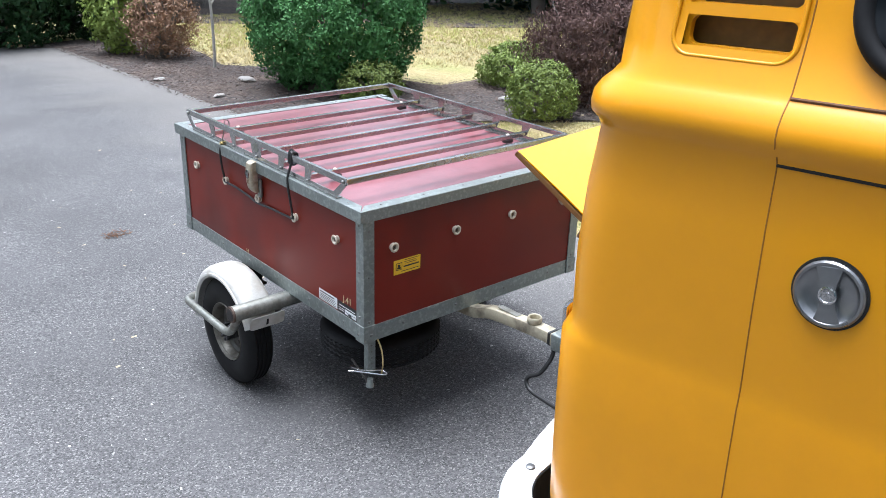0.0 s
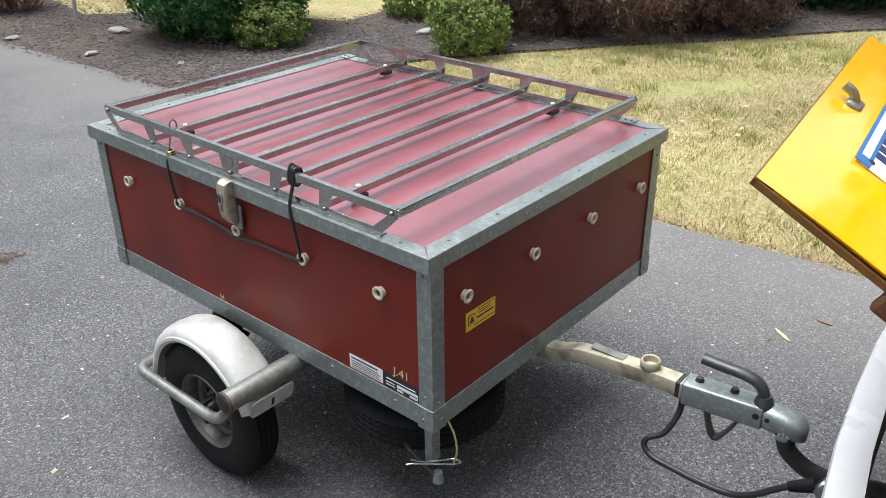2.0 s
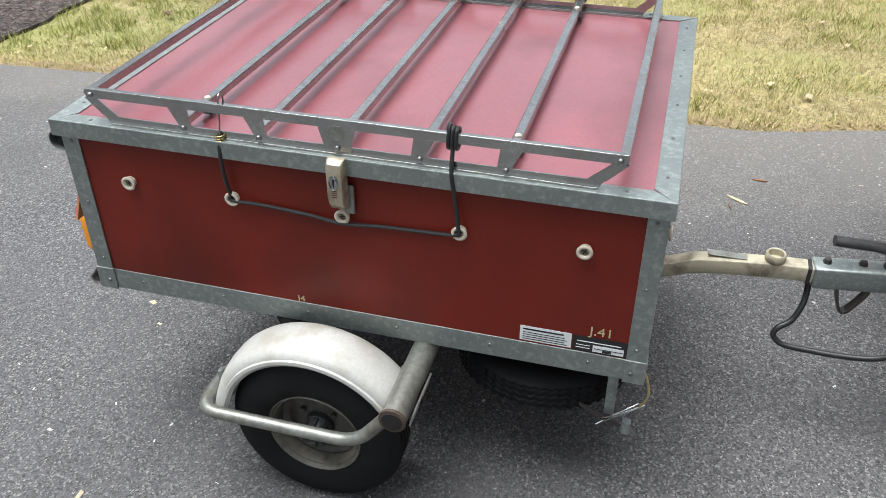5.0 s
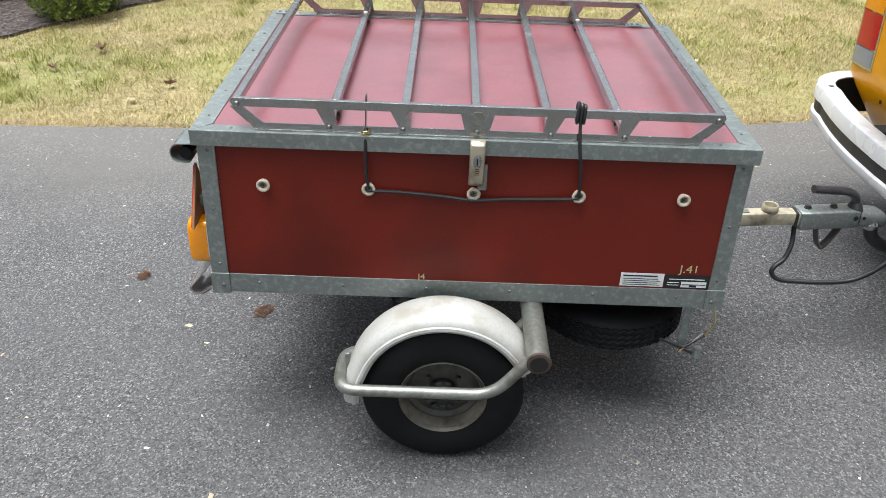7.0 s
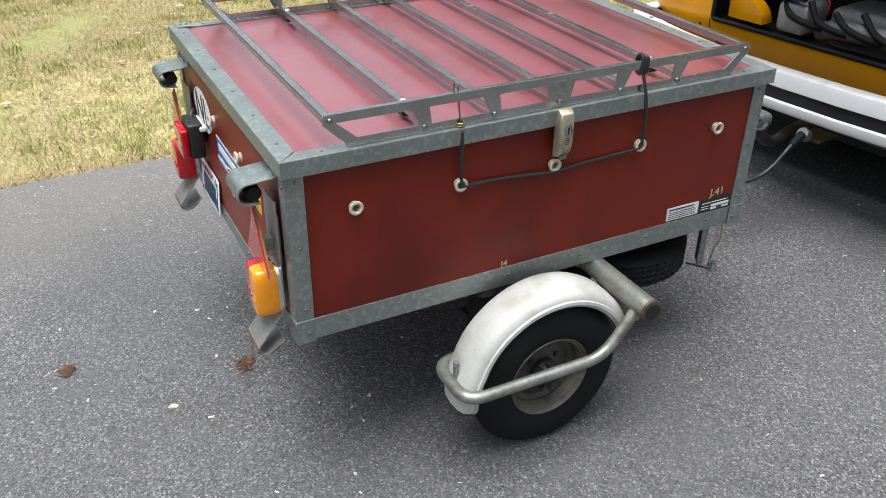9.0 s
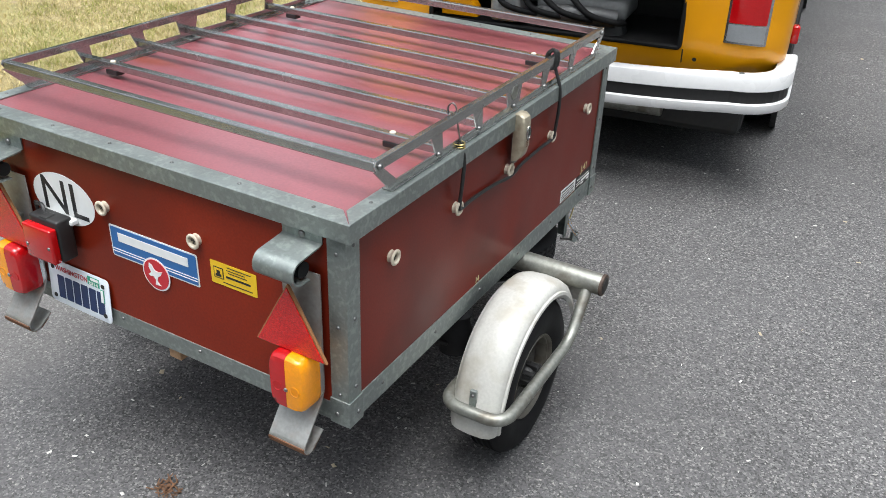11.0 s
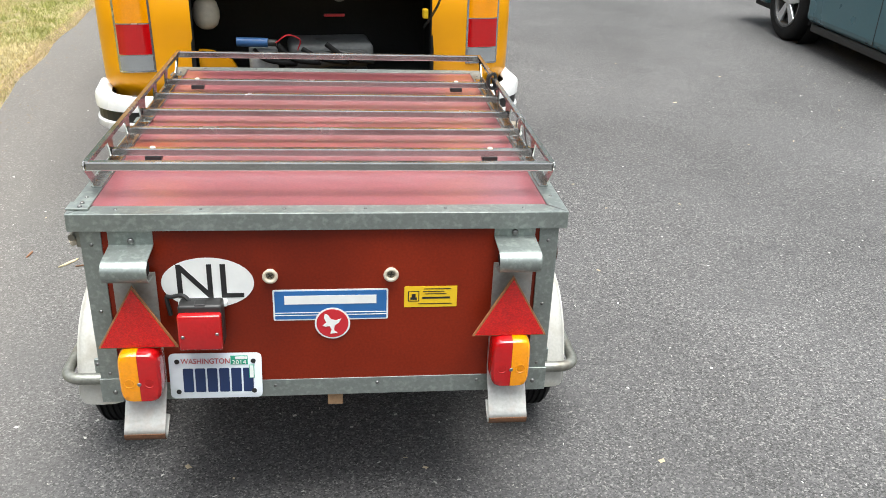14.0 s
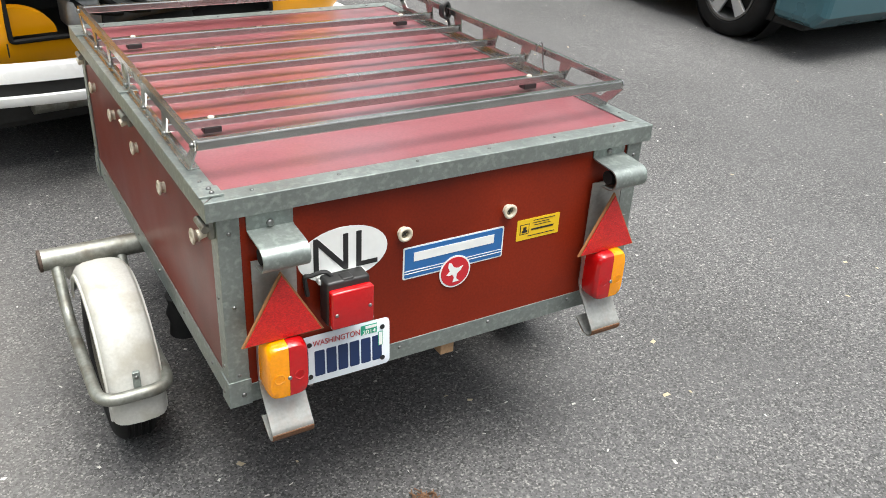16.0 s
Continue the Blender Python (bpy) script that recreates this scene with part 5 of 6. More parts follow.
# side windows and screens: rubber frame and dark glass
for s in (-1, 1):
    for y0, y1 in ((-1.42, -0.476), (-2.35, -1.52), (-3.30, -2.45)):
        def skin(z, out):
            return s * (0.824 - (z - 1.40) * 0.20 + out)
        out_ = rounded(y0, 1.425, y1, 1.725, 0.09, 14)
        fr = [(skin(z, 0.006), y, z) for y, z in out_]
        win = part("side_window", tube(fr + [fr[0]], 0.013, 12), rubber, body, "dark side window in black rubber", True)
        bm = bmesh.new()
        bm.faces.new([bm.verts.new((skin(z, 0.008), y, z)) for y, z in out_])
        bmesh.ops.solidify(bm, geom=bm.faces[:], thickness=0.004)
        part("pane", bm, window_tint, win)
gl = rounded(-0.56, 1.44, 0.56, 1.76, 0.08, 6)
wn_ = part("rear_window", tube([(x, -0.072 - (z - 1.40) * 0.11 + 0.004, z) for x, z in gl + gl[:1]], 0.016, 8), rubber, body, smooth=True)
bm = bmesh.new()
bm.faces.new([bm.verts.new((x, -0.072 - (z - 1.40) * 0.11 + 0.006, z)) for x, z in gl])
bmesh.ops.solidify(bm, geom=bm.faces[:], thickness=0.004)
part("pane", bm, window_tint, wn_)
gl = rounded(-0.62, 1.28, 0.62, 1.74, 0.1, 6)
wn_ = part("windscreen", tube([(x, -4.325 + max(0, z - 1.40) * 0.70, z) for x, z in gl + gl[:1]], 0.018, 8), rubber, body, smooth=True)

# filler cap in a shallow round recess on the right side
capm = pose(-0.8460, -0.512, 1.140, 90, 0, -90)
cap = part("filler_cap", lathe([(0.0, 0.0010), (0.020, 0.0010), (0.034, 0.0022), (0.0395, 0.0060), (0.0415, 0.0082), (0.0450, 0.0086), (0.0475, 0.006), (0.0475, -0.004)], capm, 48, closed=False),
           cap_metal, bus, "round dull metal filler cap", True)
own = bmesh.new()
rib = []
for k in range(-10, 11):
    y_ = 0.040 * k / 10
    rib.append((0.0085 + 0.010 * (abs(k) / 10) ** 1.6, y_))
prism(rib + [(-x, y) for x, y in rib[::-1]], "z", 0.001, 0.0078, 0.0012, own)
bmesh.ops.transform(own, matrix=capm @ pose(0, 0, 0, 0, 0, 6), verts=own.verts)
part("cap_grip", own, cap_metal, cap)
part("cap_lock", lathe([(0.0125, 0.0070), (0.0125, 0.0098), (0.0100, 0.0104), (0.0090, 0.0092), (0.0045, 0.0092), (0.0040, 0.0104), (0.0, 0.0104)], capm, 24, closed=False), chrome, cap)
part("cap_gap", lathe([(0.0475, 0.0008), (0.0475, 0.0016), (0.0515, 0.0016), (0.0515, 0.0008)], capm, 40), black_hole, cap)

# tail lamps follow the rounded corners
for s in (-1, 1):
    def corner(x, out):
        c_, r_ = 0.728, 0.118
        d = max(0.0, x - c_)
        y = -0.030 - r_ + math.sqrt(max(1e-6, r_ * r_ - d * d))
        nx, ny = (d / r_, (y + 0.030 + r_) / r_)
        return (s * (x + nx * out), y + ny * out)

    def lamp_block(z0, z1, x0, x1, out, mat_, nm, parent, bev=0.006):
        bm = bmesh.new()
        n_ = 8
        cols = []
        for i in range(n_ + 1):
            x = x0 + (x1 - x0) * i / n_
            t_ = out * (1 - 0.55 * abs(2 * i / n_ - 1) ** 6)
            (xa, ya), (xb, yb) = corner(x, -0.004), corner(x, t_)
            cols.append([bm.verts.new(p) for p in ((xa, ya, z0), (xb, yb, z0 + bev * 0.3), (xb, yb, z1 - bev * 0.3), (xa, ya, z1))])
        for a, b in zip(cols, cols[1:]):
            for j in range(4):
                bm.faces.new((a[j], a[(j + 1) % 4], b[(j + 1) % 4], b[j]))
        bm.faces.new(cols[0])
        bm.faces.new(cols[-1][::-1])
        return part(nm, bm, mat_, parent, smooth=True)

    lamp = lamp_block(0.600, 0.942, 0.634, 0.774, 0.006, chrome, "tail_lamp", bus)
    tagged(lamp, "tall tail lamp, amber over red over clear")
    for z0, z1, mat_, nm in ((0.609, 0.674, lens_clear, "clear_lens"), (0.676, 0.803, lens_red, "red_lens"), (0.805, 0.932, lens_amber, "amber_lens")):
        lamp_block(z0, z1, 0.642, 0.765, 0.012, mat_, nm, lamp)
    part("side_marker", box((s * 0.842, -0.365, 0.545), (s * 0.872, -0.320, 0.615), 0.008, seg=3), lens_red, bus, "dark red side marker lamp", True)

# engine opening: seal, bay with its shade painted near-black, and what stands in it
seal = [(x, -0.028 - max(0, z - 0.90) * 0.42, z) for x, z in rounded(-0.487, 0.560, 0.487, 0.972, 0.012, 3)]
part("seal", tube(seal + [seal[0]], 0.009, 8), rubber, bus, "black rubber seal of the engine opening", True)
bay_ob = part("engine_bay", box((-0.56, -0.62, 0.50), (0.56, -0.60, 1.05)), bay_black, bus, "engine bay in near-black that stands for its shade")
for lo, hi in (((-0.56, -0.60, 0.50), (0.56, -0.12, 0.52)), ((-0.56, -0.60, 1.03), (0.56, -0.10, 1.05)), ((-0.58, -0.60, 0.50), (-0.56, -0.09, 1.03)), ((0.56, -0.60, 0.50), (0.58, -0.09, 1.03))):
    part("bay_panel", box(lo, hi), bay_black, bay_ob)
part("fan_housing", lathe([(0.05, -0.05), (0.10, -0.06), (0.155, -0.05), (0.185, -0.02), (0.19, 0.03), (0.17, 0.06), (0.12, 0.065), (0.05, 0.05)], pose(-0.06, -0.26, 0.485, 90, 0, 0), 36), engine_grey, bay_ob, "grey cast fan housing", True)
part("air_duct", tube(curve_points([(0.10, -0.15, 0.580), (0.02, -0.13, 0.606), (-0.12, -0.14, 0.612), (-0.22, -0.17, 0.600)]), 0.036, 14), engine_grey, bay_ob, smooth=True)
part("filter_box", box((-0.26, -0.40, 0.585), (0.10, -0.17, 0.668), 0.028, seg=4), material("dusty_grey_plastic", (0.13, 0.135, 0.135), 0.6, spread=0.25), bay_ob, smooth=True)
part("coil", tube([(0.19, -0.105, 0.697), (0.315, -0.125, 0.700)], 0.020, 18), blue_paint, bay_ob, "blue ignition coil", True)
part("coil_cap", tube([(0.155, -0.100, 0.696), (0.19, -0.105, 0.697)], 0.015, 14), black_plastic, bay_ob, smooth=True)
part("engine_case", box((0.15, -0.26, 0.55), (0.27, -0.11, 0.665), 0.02, seg=3), material("pale_cast_alloy", (0.36, 0.365, 0.365), 0.5, 0.3, spread=0.25, coarse=14), bay_ob, smooth=True)
part("white_canister", lathe([(0.0, 0.070), (0.025, 0.065), (0.045, 0.045), (0.054, 0.012), (0.054, -0.02), (0.044, -0.05), (0.024, -0.066), (0.0, -0.070)], pose(0.430, -0.19, 0.812), 24, closed=False), material("yellowed_plastic", (0.46, 0.42, 0.33), 0.5), bay_ob, "off-white plastic canister", True)
for k in range(4):
    part("hose", tube(curve_points([(0.25 - k * 0.10, -0.13, 0.66 + 0.02 * (k % 2)), (0.20 - k * 0.11, -0.10, 0.625), (0.10 - k * 0.11, -0.10, 0.605), (0.02 - k * 0.09, -0.18, 0.585)]), 0.012, 10), rubber, bay_ob, smooth=True)
part("red_wire", tube(curve_points([(0.16, -0.085, 0.70), (0.11, -0.075, 0.735), (0.06, -0.09, 0.71), (0.07, -0.11, 0.66)]), 0.003, 6), sticker_red, bay_ob)
part("red_tag", box((-0.15, -0.32, 0.765), (-0.06, -0.30, 0.778), 0.003), sticker_red, bay_ob)
part("paper_tag", box((0.085, -0.262, 0.870), (0.120, -0.260, 0.905), 0.0), sticker_white, bay_ob)
part("hanging_ring", tube([(-0.12 + 0.035 * math.cos(a), -0.22, 0.885 + 0.035 * math.sin(a)) for a in [k * math.pi / 12 for k in range(25)]], 0.003, 6), zinc, bay_ob)
arch = [(0.47 - 0.0, 0.56)] + [(0.47 - 0.17 * math.sin(radians(a)) * 0.9, 0.56 + 0.105 * math.cos(radians(a))) for a in range(0, 91, 10)]
part("inner_wing", prism(arch, "y", -0.16, -0.10), bus_yellow, bay_ob)
part("latch_plate", box((-0.474, -0.085, 0.80), (-0.452, -0.05, 0.84), 0.004), sticker_yellow, bay_ob)
part("bolt_hole", lathe([(0.0075, 0.0), (0.0075, 0.001), (0.0, 0.001)], pose(-0.545, -0.0330, 0.522, -90, 0, 0), 14, closed=False), black_hole, bus)
part("bolt_hole", lathe([(0.0075, 0.0), (0.0075, 0.001), (0.0, 0.001)], pose(0.545, -0.0330, 0.522, -90, 0, 0), 14, closed=False), black_hole, bus)
for s in (-1, 1):
    part("rear_seam", tube([(s * 0.50, -0.060, 0.46), (s * 0.50, -0.0345, 0.51), (s * 0.50, -0.0305, 0.556)], 0.0025, 6), black_hole, bus)

# open engine lid, hinged along its upper edge
LID = pose(-0.014, 0.018, 0.928, 32.0, 0, 0) @ pose(0, 0, 0, 0, 0, 1.8)


def lid_mesh(top):
    bm = bmesh.new()
    nx, ny = 24, 14
    def height(x, y):
        crown = 0.004 * (1 - (x / 0.48) ** 2) + 0.006 * math.sin(math.pi * min(1, y / 0.38))
        def step(a, b, t):
            t = max(0.0, min(1.0, (t - a) / (b - a)))
            return t * t * (3 - 2 * t)
        plat = step(-0.30, -0.25, x) * step(-0.30, -0.25, -x) * step(0.03, 0.08, y) * (1 - step(0.285, 0.315, y))
        return crown + 0.007 * plat
    for off in (top, top - 0.003):
        grid = [[bm.verts.new((-0.465 + 0.930 * i / nx, 0.375 * j / ny, height(-0.465 + 0.930 * i / nx, 0.375 * j / ny) + off)) for j in range(ny + 1)] for i in range(nx + 1)]
        for i in range(nx):
            for j in range(ny):
                bm.faces.new((grid[i][j], grid[i + 1][j], grid[i + 1][j + 1], grid[i][j + 1]))
    return bm


own = lid_mesh(0.0)
bmesh.ops.transform(own, matrix=LID, verts=own.verts)
engine_lid = part("engine_lid", own, lid_yellow, bus, "engine lid, propped open, in a bright lit copy of the body yellow", True)
edge_bm = bmesh.new()
for lo, hi in (((-0.466, 0.0, -0.014), (-0.457, 0.377, -0.001)), ((0.457, 0.0, -0.014), (0.466, 0.377, -0.001)), ((-0.466, 0.368, -0.014), (0.466, 0.377, -0.001))):
    box(lo, hi, 0.002, edge_bm)
bmesh.ops.transform(edge_bm, matrix=LID, verts=edge_bm.verts)
lid_brown = material("brown_underside", (0.16, 0.075, 0.015), 0.6, spread=0.3)
part("lid_frame", edge_bm, lid_brown, engine_lid)
# dark lining added to keep yellow reflections off the trailer's lid
own = lid_mesh(-0.0045)
bmesh.ops.transform(own, matrix=LID, verts=own.verts)
part("lid_lining", own, material("dark_lid_underside", (0.075, 0.045, 0.020), 0.7, spread=0.4), engine_lid, "dark brown underside added to kill yellow reflections", True)
lt = box((-0.022, 0.305, -0.004), (0.022, 0.337, 0.016), 0.006, seg=3)
tube(curve_points([(0.0, 0.322, 0.012), (0.0, 0.337, 0.024), (0.0, 0.357, 0.026)]), 0.009, 8, lt)
bmesh.ops.transform(lt, matrix=LID, verts=lt.verts)
part("lid_latch", lt, galv_dark, engine_lid, "tarnished turn latch", True)
PL = LID @ Matrix(((-1, 0, 0, -0.082), (0, 0, -1, 0.200), (0, -1, 0, 0.0172), (0, 0, 0, 1)))
plate2, flat2 = number_plate(engine_lid, PL, 0.300, 0.150, "WASHINGTON", [(-0.38, -0.29), (-0.26, -0.17), (-0.14, -0.05), (-0.02, 0.07), (0.10, 0.19), (0.22, 0.31)])
flat2("frame_band", [(-0.150, 0.055), (0.150, 0.055), (0.150, 0.076), (-0.150, 0.076)], 0.0030, sticker_blue, plate2)
flat2("frame_print", [(-0.09, 0.061), (0.09, 0.061), (0.09, 0.069), (-0.09, 0.069)], 0.0038, sticker_white, plate2)
flat2("frame_band", [(-0.150, -0.078), (0.150, -0.078), (0.150, -0.050), (-0.150, -0.050)], 0.0030, sticker_blue, plate2)
flat2("frame_print", [(-0.12, -0.071), (0.12, -0.071), (0.12, -0.057), (-0.12, -0.057)], 0.0038, sticker_white, plate2)
flat2("year_tag", [(0.095, 0.020), (0.130, 0.020), (0.130, 0.045), (0.095, 0.045)], 0.0034, sticker_green, plate2)
flat2("month_tag", [(-0.130, 0.026), (-0.110, 0.026), (-0.110, 0.042), (-0.130, 0.042)], 0.0034, sticker_red, plate2)
br = box((-0.468, 0.095, -0.048), (-0.448, 0.145, -0.012), 0.006)
bmesh.ops.transform(br, matrix=LID, verts=br.verts)
part("prop_bracket", br, rust, engine_lid)
for dx in (0.0, 0.02):
    part("prop_cord", tube(curve_points([(-0.508, 0.095 - dx, 0.955), (-0.495, 0.060 - dx, 0.885), (-0.475, 0.012 - dx, 0.82), (-0.455, -0.045 - dx, 0.76)]), 0.0026, 8), black_plastic, engine_lid, smooth=True)

# bumper: white, with a black band between two edges
path = [(-0.880, -0.26), (-0.880, -0.085)] + [(-0.880 + 0.185 - 0.185 * math.cos(radians(a)), -0.085 + 0.176 * math.sin(radians(a))) for a in range(10, 91, 10)]
path += [(x, 0.180 - 0.089 * abs(x / 0.695) ** 2.6) for x in (-0.62, -0.54, -0.45, -0.35, -0.2, 0.0, 0.2, 0.35, 0.45, 0.54, 0.62)] + [(-x, y) for x, y in path[::-1]]


def swept(profile):
    """A closed (outward, height) profile carried along the bumper's line."""
    bm = bmesh.new()
    rows = []
    for i, p in enumerate(path):
        a, b = Vector(path[max(i - 1, 0)]), Vector(path[min(i + 1, len(path) - 1)])
        d = (b - a).normalized()
        nrm = Vector((-d.y, d.x))
        rows.append([bm.verts.new((p[0] + nrm.x * o, p[1] + nrm.y * o, z)) for o, z in profile])
    k = len(profile)
    for a, b in zip(rows, rows[1:]):
        for j in range(k):
            bm.faces.new((a[j], a[(j + 1) % k], b[(j + 1) % k], b[j]))
    bm.faces.new(rows[0][::-1])
    bm.faces.new(rows[-1])
    return bm


bumper = part("bumper", swept([(-0.058, 0.518), (-0.006, 0.524), (0.003, 0.519), (0.007, 0.508), (0.007, 0.466), (0.0, 0.462), (-0.05, 0.462)]), bumper_white, bus, "white bumper with a black band", True)
part("bumper_band", swept([(-0.05, 0.4615), (-0.002, 0.4615), (-0.002, 0.4185), (-0.05, 0.4185)]), black_plastic, bumper)
part("bumper_lower_edge", swept([(-0.05, 0.418), (0.0, 0.418), (0.007, 0.413), (0.007, 0.388), (0.0, 0.378), (-0.05, 0.374)]), bumper_white, bumper, smooth=True)
for x_ in (-0.72, 0.72):
    part("bumper_bolt", lathe([(0.011, 0.0), (0.010, 0.003), (0.005, 0.005), (0.0, 0.005)], pose(x_, 0.055, 0.521), 12, closed=False), zinc, bumper, smooth=True)
# added black liner, so the hollow behind the bumper reads as shaded
part("bumper_back", swept([(-0.0605, 0.376), (-0.0605, 0.514), (-0.0585, 0.514), (-0.0585, 0.376)]), bay_black, bumper)
for s in (-1, 1):
    part("bumper_iron", box((s * 0.40, -0.3, 0.43), (s * 0.47, 0.06, 0.47), 0.004), bay_black, bumper)
    wheel_ = part("wheel", lathe([(0.0, 0.09), (0.05, 0.10), (0.09, 0.085), (0.16, 0.06), (0.175, 0.075), (0.19, 0.075)], pose(s * 0.70, -0.98, 0.33, 0, s * 90, 0), 36, closed=False), bumper_white, bus, smooth=True)
    part("tyre", lathe([(0.19, -0.08), (0.25, -0.09), (0.31, -0.085), (0.33, -0.065), (0.33, 0.065), (0.31, 0.085), (0.25, 0.09), (0.19, 0.08), (0.19, -0.08)], pose(s * 0.70, -0.98, 0.33, 0, 90, 0), 48, closed=False), rubber, wheel_, smooth=True)
    wheel_ = part("wheel", lathe([(0.0, 0.09), (0.05, 0.10), (0.09, 0.085), (0.16, 0.06), (0.175, 0.075), (0.19, 0.075)], pose(s * 0.70, -3.38, 0.33, 0, s * 90, 0), 36, closed=False), bumper_white, bus, smooth=True)
    part("tyre", lathe([(0.19, -0.08), (0.25, -0.09), (0.31, -0.085), (0.33, -0.065), (0.33, 0.065), (0.31, 0.085), (0.25, 0.09), (0.19, 0.08), (0.19, -0.08)], pose(s * 0.70, -3.38, 0.33, 0, 90, 0), 48, closed=False), rubber, wheel_, smooth=True)
    for y_ in (-0.98, -3.38):
        part("wheel_arch", lathe([(0.0, 0.0), (0.37, 0.0), (0.385, 0.004), (0.385, -0.02), (0.0, -0.02)], pose(s * 0.8485, y_, 0.36, 0, s * 90, 0), 40, closed=False), bay_black, bus)
part("underbody", box((-0.74, -4.0, 0.20), (0.74, -0.12, 0.335), 0.03), bay_black, bus)
part("silencer", tube([(-0.45, -0.09, 0.315), (0.45, -0.09, 0.315)], 0.055, 18), galv_dark, bus, smooth=True)
part("tow_hook", tube(curve_points([(0.0, -0.4, 0.30), (0.0, 0.06, 0.284), (-0.010, 0.16, 0.272), (-0.018, 0.235, 0.286), (-0.024, 0.284, 0.322), (-0.024, 0.298, 0.356)]), 0.020, 14), black_plastic, bus, "black tow hook", True)
part("tow_ball", lathe([(0.0, -0.025), (0.018, -0.018), (0.025, 0.0), (0.018, 0.018), (0.0, 0.024)], pose(-0.024, 0.299, 0.370), 20, closed=False), chrome, bus, smooth=True)
sock = part("tow_socket", lathe([(0.0, 0.018), (0.019, 0.017), (0.023, 0.012), (0.023, -0.010), (0.020, -0.016), (0.0, -0.016)], pose(-0.119, 0.190, 0.335, -55, 0, -15), 24, closed=False), cap_metal, bus, "round metal towing socket", True)
part("socket_plate", box((-0.165, 0.06, 0.308), (-0.075, 0.172, 0.318), 0.003), black_plastic, sock)

cable = empty("trailer_cable", Matrix(), "black trailer cable looping to the bus socket", "cable")
cw = curve_points([(1.802, 1.672, 0.388), (1.793, 1.671, 0.339), (1.778, 1.677, 0.308), (1.763, 1.695, 0.272), (1.749, 1.724, 0.255), (1.744, 1.731, 0.234), (1.739, 1.706, 0.214),
                   (1.734, 1.646, 0.211), (1.726, 1.575, 0.214), (1.721, 1.504, 0.224), (1.716, 1.453, 0.254), (1.715, 1.412, 0.292), (1.716, 1.375, 0.322), (1.718, 1.345, 0.337)], 5)
part("sheath", tube(cw, 0.0075, 10), black_plastic, cable, smooth=True)
part("plug_boot", tube([(1.716, 1.385, 0.314), (1.722, 1.335, 0.340)], 0.0115, 12, taper=0.017), rubber, cable, smooth=True)


# ---- parked car ----
car = empty("parked_car", pose(-1.975, -0.245, 0), "teal hatchback car with five-spoke alloy wheels", "car")


def car_side(z0):
    """Side outline of the lower body with its two wheel arches."""
    out = [(1.58, 0.30), (1.50, z0 + 0.02)]
    for yc in (0.82, -1.98):
        out += [(yc + 0.37 * math.cos(radians(a)), 0.315 + 0.37 * math.sin(radians(a))) for a in range(-14, 195, 13)]
    out += [(-2.75, z0 + 0.03), (-2.88, 0.34), (-2.86, 0.62), (-2.60, 0.80), (-1.9, 0.93), (0.9, 0.98), (1.45, 0.92), (1.60, 0.70)]
    return out


bm = prism(car_side(0.20), "x", -1.745, -0.005)
cbody = part("body", bm, teal_paint, car, "teal painted body")
bv = cbody.modifiers.new("edge", "BEVEL")
bv.width, bv.segments = 0.06, 3
bv.limit_method, bv.angle_limit = "ANGLE", radians(60)
part("sill", box((-1.70, -1.55, 0.155), (-0.035, 0.40, 0.225), 0.02), black_plastic, car)
part("underbody", box((-1.65, -2.7, 0.17), (-0.09, 1.4, 0.30), 0.02), bay_black, car)
cabin = bmesh.new()
rows = []
for z, inset, y0, y1 in ((0.955, 0.03, -1.75, 1.42), (1.15, 0.10, -1.35, 1.28), (1.35, 0.20, -0.85, 0.95), (1.46, 0.32, -0.50, 0.55), (1.49, 0.45, -0.30, 0.30)):
    rows.append([cabin.verts.new((x, y, z)) for x, y in rounded(-1.745 + inset, y0, -inset, y1, 0.12, 4)])
for a, b in zip(rows, rows[1:]):
    for k in range(len(a)):
        cabin.faces.new((a[k], a[(k + 1) % len(a)], b[(k + 1) % len(b)], b[k]))
cabin.faces.new(rows[-1])
part("cabin", cabin, window_tint, car, smooth=True)
for yc in (0.82, -1.98):
    for s, xc in ((1, -0.02), (-1, -1.725)):
        m = pose(xc, yc, 0.315, 0, 90 * s, 0)
        hubc = part("wheel", lathe([(0.0, -0.01), (0.03, -0.012), (0.045, -0.02), (0.05, -0.05)], m, 24, closed=False), alloy, car, smooth=True)
        part("tyre", lathe([(0.205, -0.02), (0.22, 0.0), (0.27, 0.004), (0.300, -0.008), (0.315, -0.03), (0.315, -0.19), (0.29, -0.21), (0.20, -0.20)], m, 48, closed=False), rubber, hubc, smooth=True)
        part("rim", lathe([(0.21, -0.004), (0.195, -0.006), (0.185, -0.03), (0.18, -0.15), (0.0, -0.15)], m, 40, closed=False), material("dark_rim_well", (0.10, 0.10, 0.10), 0.5, 0.5), hubc, smooth=True)
        for k in range(5):
            a = radians(72 * k + 20)
            own = prism([(-0.026, 0.03), (0.026, 0.03), (0.044, 0.197), (-0.044, 0.197)], "z", -0.035, -0.012, 0.006)
            bmesh.ops.transform(own, matrix=m @ pose(0, 0, 0, 0, 0, math.degrees(a)), verts=own.verts)
            part("spoke", own, alloy, hubc)
        part("wheel_well", lathe([(0.0, -0.21), (0.365, -0.21), (0.365, -0.06)], m, 32, closed=False), bay_black, car)
part("door_seam", box((-0.0062, -0.62, 0.25), (-0.0040, -0.612, 0.94)), black_hole, car)
part("door_seam", box((-0.0062, 0.28, 0.42), (-0.0040, 0.288, 0.94)), black_hole, car)


